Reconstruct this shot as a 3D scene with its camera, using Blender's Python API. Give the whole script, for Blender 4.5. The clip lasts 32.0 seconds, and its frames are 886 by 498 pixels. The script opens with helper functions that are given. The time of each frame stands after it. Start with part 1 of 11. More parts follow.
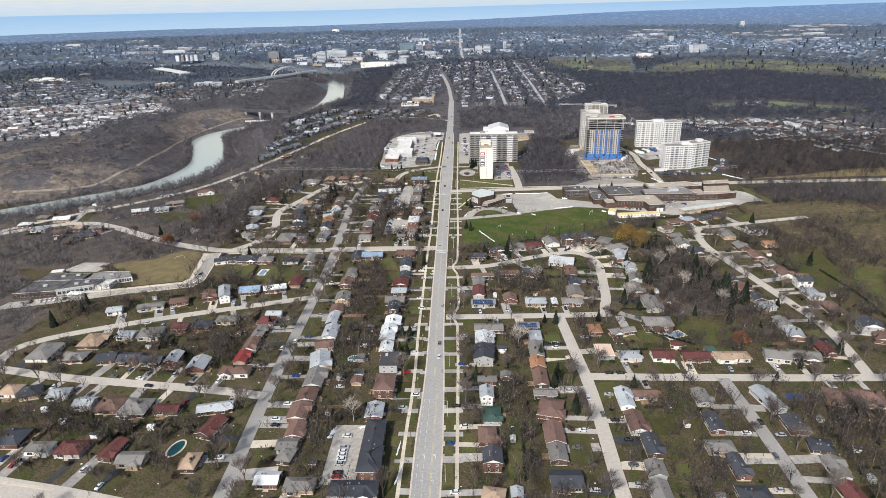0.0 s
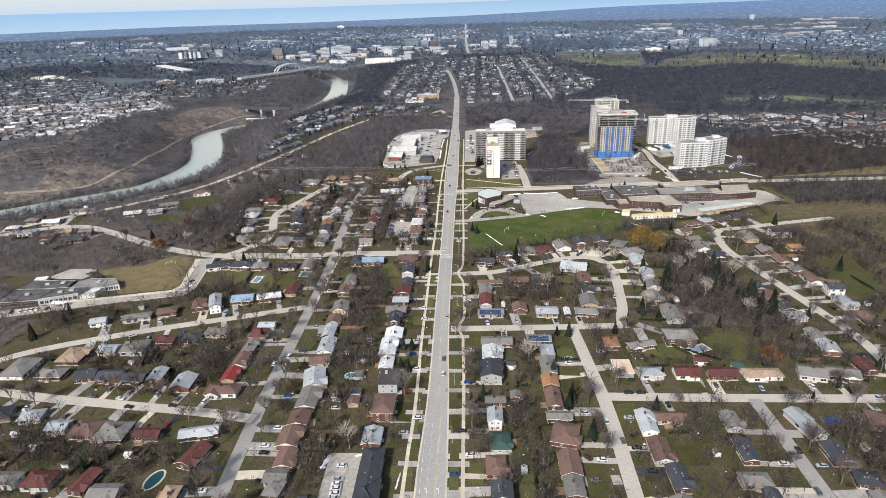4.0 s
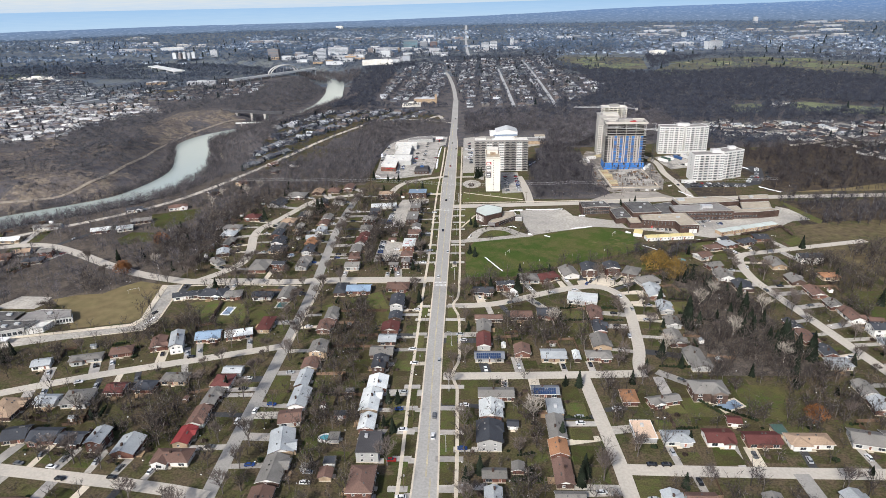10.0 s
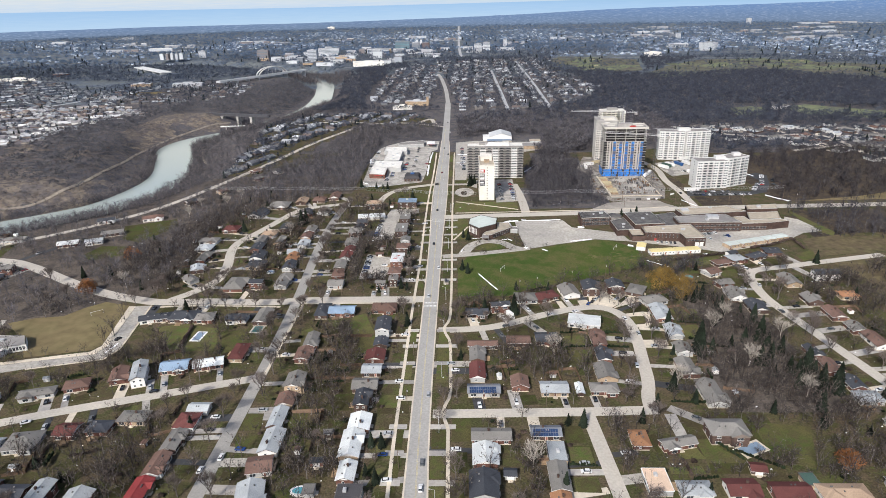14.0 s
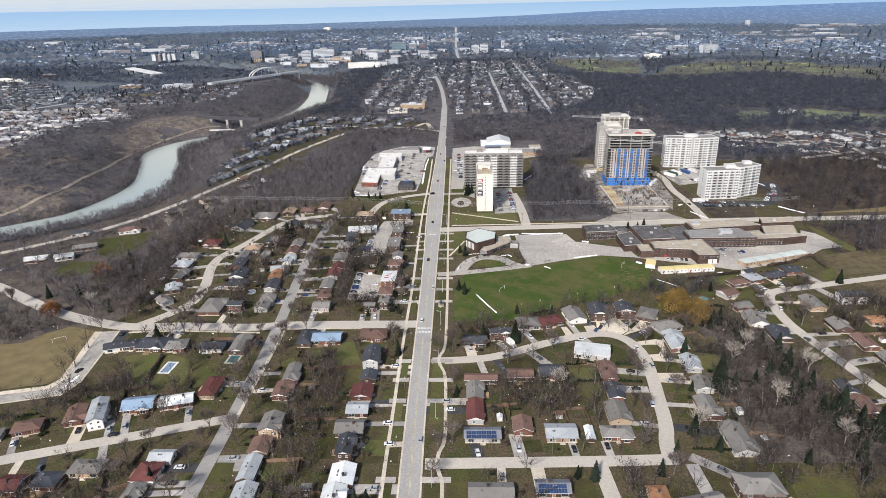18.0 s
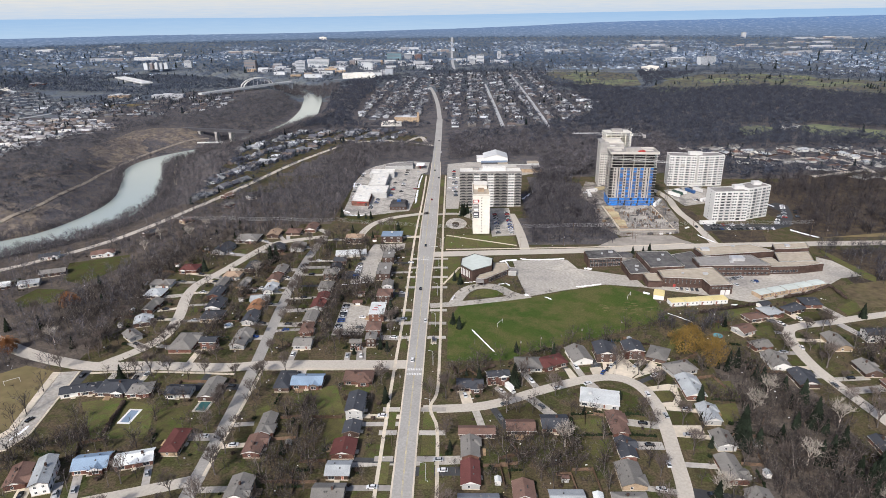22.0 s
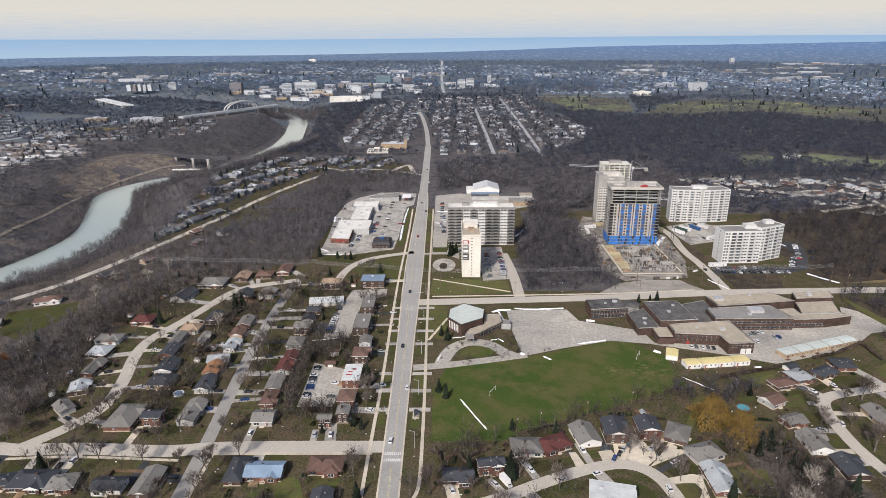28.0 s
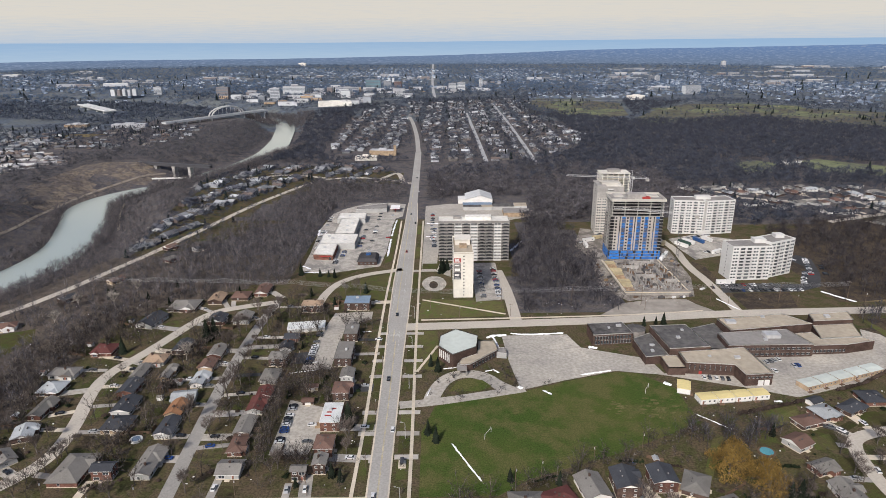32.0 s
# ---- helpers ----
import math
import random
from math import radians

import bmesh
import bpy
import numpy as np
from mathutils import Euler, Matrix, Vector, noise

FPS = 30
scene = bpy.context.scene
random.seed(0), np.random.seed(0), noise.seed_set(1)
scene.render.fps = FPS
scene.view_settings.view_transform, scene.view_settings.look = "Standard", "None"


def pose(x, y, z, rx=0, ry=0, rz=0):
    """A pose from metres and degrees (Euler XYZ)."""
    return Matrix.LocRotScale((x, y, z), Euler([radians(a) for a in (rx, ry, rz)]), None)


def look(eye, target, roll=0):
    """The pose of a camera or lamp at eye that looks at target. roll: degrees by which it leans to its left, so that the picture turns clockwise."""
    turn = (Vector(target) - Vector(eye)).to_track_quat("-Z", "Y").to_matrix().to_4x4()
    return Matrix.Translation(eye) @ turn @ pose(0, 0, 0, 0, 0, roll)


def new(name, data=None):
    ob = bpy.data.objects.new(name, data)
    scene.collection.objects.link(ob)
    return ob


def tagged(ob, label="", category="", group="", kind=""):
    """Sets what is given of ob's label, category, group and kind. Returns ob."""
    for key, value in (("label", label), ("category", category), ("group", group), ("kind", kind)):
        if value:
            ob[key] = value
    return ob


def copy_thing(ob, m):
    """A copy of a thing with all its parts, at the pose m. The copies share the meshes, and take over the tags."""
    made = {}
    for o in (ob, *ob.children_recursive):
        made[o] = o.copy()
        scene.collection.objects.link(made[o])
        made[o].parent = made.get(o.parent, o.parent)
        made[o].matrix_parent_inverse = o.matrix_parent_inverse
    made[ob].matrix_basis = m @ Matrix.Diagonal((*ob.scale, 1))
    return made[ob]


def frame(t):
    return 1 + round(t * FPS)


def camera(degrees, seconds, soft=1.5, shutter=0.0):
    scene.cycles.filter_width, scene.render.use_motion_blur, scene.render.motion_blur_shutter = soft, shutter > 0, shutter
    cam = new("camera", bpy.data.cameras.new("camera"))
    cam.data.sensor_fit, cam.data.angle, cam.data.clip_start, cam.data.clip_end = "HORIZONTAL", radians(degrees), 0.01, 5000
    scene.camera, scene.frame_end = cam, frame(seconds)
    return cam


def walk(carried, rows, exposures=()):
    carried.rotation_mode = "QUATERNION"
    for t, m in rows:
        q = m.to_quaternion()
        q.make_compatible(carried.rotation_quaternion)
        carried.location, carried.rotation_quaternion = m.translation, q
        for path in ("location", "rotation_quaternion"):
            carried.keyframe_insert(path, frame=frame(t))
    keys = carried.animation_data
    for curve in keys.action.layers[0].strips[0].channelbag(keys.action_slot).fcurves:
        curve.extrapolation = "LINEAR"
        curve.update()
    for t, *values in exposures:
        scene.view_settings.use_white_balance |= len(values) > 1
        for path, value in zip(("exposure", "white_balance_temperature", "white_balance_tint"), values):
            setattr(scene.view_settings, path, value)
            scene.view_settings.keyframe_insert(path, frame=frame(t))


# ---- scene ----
cam = camera(70.5, 32.0, soft=0.6)
PATH = [
    (0, (18.437, -470.609, 189.219), (18.368, -468.75, 188.485), -1.3),
    (0.5, (18.775, -468.138, 188.696), (18.7, -466.279, 187.961), -1.4),
    (1, (18.926, -465.286, 188.093), (18.847, -463.428, 187.358), -1.5),
    (1.5, (18.915, -462.227, 187.381), (18.834, -460.369, 186.645), -1.6),
    (2, (18.847, -458.948, 186.665), (18.763, -457.091, 185.928), -1.5),
    (2.5, (18.798, -455.403, 185.968), (18.712, -453.547, 185.229), -1.6),
    (3, (18.719, -451.451, 185.414), (18.632, -449.596, 184.673), -1.6),
    (3.5, (18.698, -447.149, 185.079), (18.609, -445.294, 184.335), -1.7),
    (5.5, (19.216, -429.184, 184.366), (19.122, -427.329, 183.624), -1.5),
    (6, (19.468, -424.813, 184.374), (19.373, -422.958, 183.633), -1.4),
    (6.5, (19.696, -420.527, 184.402), (19.6, -418.671, 183.661), -1.5),
    (7, (19.785, -416.353, 184.421), (19.689, -414.497, 183.68), -1.4),
    (7.5, (19.839, -412.361, 184.367), (19.745, -410.506, 183.627), -1.4),
    (8, (19.93, -408.351, 184.299), (19.838, -406.495, 183.559), -1.4),
    (8.5, (20.05, -404.076, 184.197), (19.959, -402.221, 183.456), -1.4),
    (9, (20.317, -399.739, 184.093), (20.228, -397.883, 183.351), -1.4),
    (9.5, (20.594, -395.279, 183.942), (20.505, -393.424, 183.199), -1.4),
    (10, (20.722, -390.868, 183.757), (20.634, -389.013, 183.015), -1.4),
    (10.5, (20.814, -386.706, 183.565), (20.728, -384.851, 182.823), -1.4),
    (11, (20.963, -382.525, 183.407), (20.878, -380.67, 182.665), -1.3),
    (11.5, (21.107, -378.271, 183.279), (21.022, -376.415, 182.538), -1.3),
    (12, (21.342, -374.091, 183.119), (21.258, -372.235, 182.378), -1.3),
    (12.5, (21.389, -369.779, 182.927), (21.306, -367.923, 182.187), -1.4),
    (13, (21.291, -365.375, 182.68), (21.211, -363.518, 181.94), -1.3),
    (13.5, (21.373, -361.069, 182.26), (21.297, -359.212, 181.521), -1.3),
    (14, (21.461, -356.885, 181.818), (21.394, -355.028, 181.078), -1.3),
    (14.5, (21.671, -352.674, 181.481), (21.605, -350.819, 180.738), -1.3),
    (16.5, (21.912, -334.861, 180.239), (21.847, -333.003, 179.501), -1.2),
    (17, (21.739, -330.419, 180.195), (21.676, -328.561, 179.458), -1.2),
    (17.5, (21.651, -326.077, 180.245), (21.591, -324.219, 179.508), -1.1),
    (18, (21.728, -321.762, 180.353), (21.671, -319.904, 179.616), -1.1),
    (18.5, (21.953, -317.395, 180.494), (21.897, -315.536, 179.758), -1.0),
    (19, (22.08, -313.112, 180.626), (22.027, -311.253, 179.89), -0.9),
    (19.5, (22.122, -308.795, 180.753), (22.07, -306.936, 180.017), -1.0),
    (20, (22.055, -304.541, 180.871), (22.005, -302.682, 180.136), -0.9),
    (20.5, (22.063, -300.312, 181.024), (22.016, -298.452, 180.29), -0.8),
    (21, (22.064, -296.054, 181.172), (22.018, -294.192, 180.443), -0.8),
    (21.5, (22.102, -291.877, 181.278), (22.058, -290.011, 180.559), -0.7),
    (22, (22.303, -287.624, 181.365), (22.261, -285.756, 180.654), -0.7),
    (22.5, (22.656, -283.291, 181.469), (22.616, -281.42, 180.765), -0.7),
    (23, (22.977, -279.05, 181.6), (22.94, -277.176, 180.902), -0.8),
    (23.5, (22.904, -274.831, 181.651), (22.87, -272.953, 180.963), -0.6),
    (24, (22.721, -270.72, 181.713), (22.691, -268.84, 181.031), -0.5),
    (24.5, (22.682, -266.574, 181.802), (22.654, -264.691, 181.127), -0.4),
    (25, (22.822, -262.335, 181.912), (22.797, -260.45, 181.242), -0.4),
    (25.5, (23.172, -257.943, 182.042), (23.148, -256.057, 181.376), -0.4),
    (26, (23.591, -253.355, 182.163), (23.57, -251.468, 181.5), -0.6),
    (26.5, (23.808, -248.813, 182.163), (23.789, -246.925, 181.505), -0.4),
    (28.5, (24.431, -230.9, 181.944), (24.424, -229.008, 181.296), -0.3),
    (29, (24.659, -226.331, 181.948), (24.656, -224.438, 181.301), -0.4),
    (29.5, (24.649, -221.914, 181.869), (24.649, -220.02, 181.224), -0.3),
    (30, (24.607, -217.573, 181.758), (24.611, -215.679, 181.115), -0.2),
    (30.5, (24.645, -213.267, 181.678), (24.652, -211.373, 181.036), -0.2),
    (31, (24.823, -208.842, 181.618), (24.833, -206.947, 180.978), -0.1),
    (31.5, (25.201, -204.274, 181.602), (25.214, -202.379, 180.962), -0.2),
    (32, (25.838, -199.644, 181.63), (25.853, -197.75, 180.99), -0.3),
]
walk(cam, [(t, look(e, g, r)) for t, e, g, r in PATH], [(0.0, 0.62, 6080, 9), (19.0, 0.6, 6100, 11), (24.0, 0.46, 6150, 12), (28.0, 0.37, 6220, 12), (32.0, 0.29, 6260, 12)])

# ---- sky, sun, exposure ----
world = bpy.data.worlds.new("sky")
scene.world = world
world.use_nodes = True
wn = world.node_tree.nodes
wl = world.node_tree.links
sky = wn.new("ShaderNodeTexSky")
sky.sky_type = "NISHITA"
sky.sun_disc = False
SUN_ELEV, SUN_FROM = 38.0, 205.0   # degrees; compass bearing the light comes from
sky.sun_elevation, sky.sun_rotation = radians(SUN_ELEV), radians(SUN_FROM)
sky.dust_density = 2.6
sky.air_density = 0.8
wl.new(sky.outputs[0], wn["Background"].inputs["Color"])
wn["Background"].inputs["Strength"].default_value = 0.095
sun = bpy.data.lights.new("sun", "SUN")
sun.energy, sun.angle, sun.color = 3.3, radians(5), (1.0, 0.93, 0.83)
b = radians(SUN_FROM)
SUN_DIR = Vector((math.sin(b) * math.cos(radians(SUN_ELEV)), math.cos(b) * math.cos(radians(SUN_ELEV)), math.sin(radians(SUN_ELEV))))
new("sun", sun).matrix_world = look((SUN_DIR * 900)[:], (0, 0, 0))
scene.view_settings.exposure = 0.62

rng = random.Random(7)


# ---- materials ----
def mat(name, color, rough=0.85, metal=0.0, vary=0.18, scale=1.0, second=None, bump=0.25, fine=None, rand=0.0, island=False, spec=0.3, third=None, crack=0.0):
    """Base colour with two scales of variation, optional second and third colours, cracks, and a change from thing to thing."""
    m = bpy.data.materials.new(name)
    m.use_nodes = True
    n, l = m.node_tree.nodes, m.node_tree.links
    p = n["Principled BSDF"]
    p.inputs["Roughness"].default_value, p.inputs["Metallic"].default_value = rough, metal
    p.inputs["Specular IOR Level"].default_value = spec if rough < 0.88 else 0.06
    geo = n.new("ShaderNodeNewGeometry")
    big, small = n.new("ShaderNodeTexNoise"), n.new("ShaderNodeTexNoise")
    big.inputs["Scale"].default_value, big.inputs["Detail"].default_value = 0.35 / scale, 6
    small.inputs["Scale"].default_value, small.inputs["Detail"].default_value = (fine or 3.0) / scale, 4
    for t in (big, small):
        l.new(geo.outputs["Position"], t.inputs["Vector"])
    mix = n.new("ShaderNodeMix")
    mix.data_type = "RGBA"
    mix.inputs["A"].default_value = (*color, 1)
    mix.inputs["B"].default_value = (*(second or [c * (1 - vary * 2) for c in color]), 1)
    ramp = n.new("ShaderNodeMapRange")
    ramp.inputs["From Min"].default_value, ramp.inputs["From Max"].default_value = 0.38, 0.64
    l.new(big.outputs[0], ramp.inputs["Value"])
    l.new(ramp.outputs[0], mix.inputs["Factor"])
    col = mix.outputs["Result"]
    if third:
        mid = n.new("ShaderNodeTexNoise")
        mid.inputs["Scale"].default_value, mid.inputs["Detail"].default_value, mid.inputs["Roughness"].default_value = 1.3 / scale, 7, 0.65
        off = n.new("ShaderNodeVectorMath")
        off.inputs[1].default_value = (113, 47, 9)
        l.new(geo.outputs["Position"], off.inputs[0])
        l.new(off.outputs[0], mid.inputs["Vector"])
        mr = n.new("ShaderNodeMapRange")
        mr.inputs["From Min"].default_value, mr.inputs["From Max"].default_value = 0.44, 0.58
        l.new(mid.outputs[0], mr.inputs["Value"])
        m3 = n.new("ShaderNodeMix")
        m3.data_type = "RGBA"
        l.new(mr.outputs[0], m3.inputs["Factor"])
        l.new(col, m3.inputs["A"])
        m3.inputs["B"].default_value = (*third, 1)
        col = m3.outputs["Result"]
    if crack:
        vo = n.new("ShaderNodeTexVoronoi")
        vo.feature = "DISTANCE_TO_EDGE"
        vo.inputs["Scale"].default_value = crack
        wob = n.new("ShaderNodeVectorMath")
        wob.operation = "MULTIPLY_ADD"
        wob.inputs[1].default_value = (2.5, 2.5, 0)
        l.new(small.outputs[1], wob.inputs[0])
        l.new(geo.outputs["Position"], wob.inputs[2])
        l.new(wob.outputs[0], vo.inputs["Vector"])
        cr = n.new("ShaderNodeMapRange")
        cr.inputs["From Min"].default_value, cr.inputs["From Max"].default_value = 0.006, 0.03
        cr.inputs["To Min"].default_value, cr.inputs["To Max"].default_value = 0.13, 0.0
        l.new(vo.outputs[0], cr.inputs["Value"])
        m4 = n.new("ShaderNodeMix")
        m4.data_type = "RGBA"
        l.new(cr.outputs[0], m4.inputs["Factor"])
        l.new(col, m4.inputs["A"])
        m4.inputs["B"].default_value = (*[c * 0.4 for c in color], 1)
        col = m4.outputs["Result"]
    hsv = n.new("ShaderNodeHueSaturation")
    l.new(col, hsv.inputs["Color"])
    val = n.new("ShaderNodeMapRange")
    val.inputs["From Min"].default_value, val.inputs["From Max"].default_value = 0.3, 0.7
    val.inputs["To Min"].default_value, val.inputs["To Max"].default_value = 1 - vary, 1 + vary
    l.new(small.outputs[0], val.inputs["Value"])
    if rand or island:
        r = geo.outputs["Random Per Island"] if island else n.new("ShaderNodeObjectInfo").outputs["Random"]
        rm = n.new("ShaderNodeMapRange")
        rm.inputs["To Min"].default_value, rm.inputs["To Max"].default_value = 1 - rand, 1 + rand
        l.new(r, rm.inputs["Value"])
        mul = n.new("ShaderNodeMath")
        mul.operation = "MULTIPLY"
        l.new(val.outputs[0], mul.inputs[0])
        l.new(rm.outputs[0], mul.inputs[1])
        l.new(mul.outputs[0], hsv.inputs["Value"])
    else:
        l.new(val.outputs[0], hsv.inputs["Value"])
    l.new(hsv.outputs[0], p.inputs["Base Color"])
    if bump:
        bp = n.new("ShaderNodeBump")
        bp.inputs["Strength"].default_value, bp.inputs["Distance"].default_value = bump, 0.05
        l.new(small.outputs[0], bp.inputs["Height"])
        l.new(bp.outputs[0], p.inputs["Normal"])
    return m


def palette(name, stops, rough=0.85, vary=0.15, scale=1.0, island=True):
    """A material whose colour is drawn from a set, piece by piece."""
    m = mat(name, (0.3, 0.3, 0.3), rough, vary=vary, scale=scale, bump=0)
    n, l = m.node_tree.nodes, m.node_tree.links
    ramp = n.new("ShaderNodeValToRGB")
    ramp.color_ramp.interpolation = "CONSTANT"
    el = ramp.color_ramp.elements
    while len(el) < len(stops):
        el.new(0.5)
    for i, c in enumerate(stops):
        el[i].position, el[i].color = i / len(stops), (*c, 1)
    src = n["Geometry"].outputs["Random Per Island"] if island else n.new("ShaderNodeObjectInfo").outputs["Random"]
    l.new(src, ramp.inputs[0])
    hsv = [x for x in n if x.type == "HUE_SAT"][0]
    l.new(ramp.outputs[0], hsv.inputs["Color"])
    return m


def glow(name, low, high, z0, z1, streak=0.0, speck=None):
    """The far lake, shore and sky: self-lit curtains with haze and cloud light put into the colour."""
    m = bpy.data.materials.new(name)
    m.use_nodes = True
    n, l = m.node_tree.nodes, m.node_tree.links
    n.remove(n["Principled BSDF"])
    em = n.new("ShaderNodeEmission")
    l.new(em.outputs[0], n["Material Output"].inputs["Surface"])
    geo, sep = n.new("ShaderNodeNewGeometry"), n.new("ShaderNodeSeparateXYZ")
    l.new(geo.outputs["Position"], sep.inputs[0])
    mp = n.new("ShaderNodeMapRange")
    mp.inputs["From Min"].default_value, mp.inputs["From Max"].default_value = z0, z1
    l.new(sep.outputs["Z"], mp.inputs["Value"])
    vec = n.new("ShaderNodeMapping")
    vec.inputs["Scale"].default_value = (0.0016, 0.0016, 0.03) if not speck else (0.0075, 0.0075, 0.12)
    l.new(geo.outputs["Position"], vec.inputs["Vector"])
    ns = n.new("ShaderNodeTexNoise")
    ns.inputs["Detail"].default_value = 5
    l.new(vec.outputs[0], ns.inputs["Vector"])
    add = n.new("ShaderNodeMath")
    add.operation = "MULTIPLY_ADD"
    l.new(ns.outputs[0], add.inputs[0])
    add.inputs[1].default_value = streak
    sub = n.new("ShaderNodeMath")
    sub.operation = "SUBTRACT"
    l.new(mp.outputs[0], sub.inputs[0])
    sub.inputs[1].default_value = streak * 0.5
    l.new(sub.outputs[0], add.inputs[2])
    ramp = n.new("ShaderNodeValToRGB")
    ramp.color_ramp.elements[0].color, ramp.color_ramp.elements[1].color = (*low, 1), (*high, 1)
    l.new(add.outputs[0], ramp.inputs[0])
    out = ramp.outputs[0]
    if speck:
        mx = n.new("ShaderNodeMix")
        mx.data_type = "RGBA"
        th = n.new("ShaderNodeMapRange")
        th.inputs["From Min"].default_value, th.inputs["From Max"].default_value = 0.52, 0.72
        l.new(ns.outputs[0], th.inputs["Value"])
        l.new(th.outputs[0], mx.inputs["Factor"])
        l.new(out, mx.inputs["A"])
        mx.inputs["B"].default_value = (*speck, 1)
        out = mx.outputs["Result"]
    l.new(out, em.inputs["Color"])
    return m


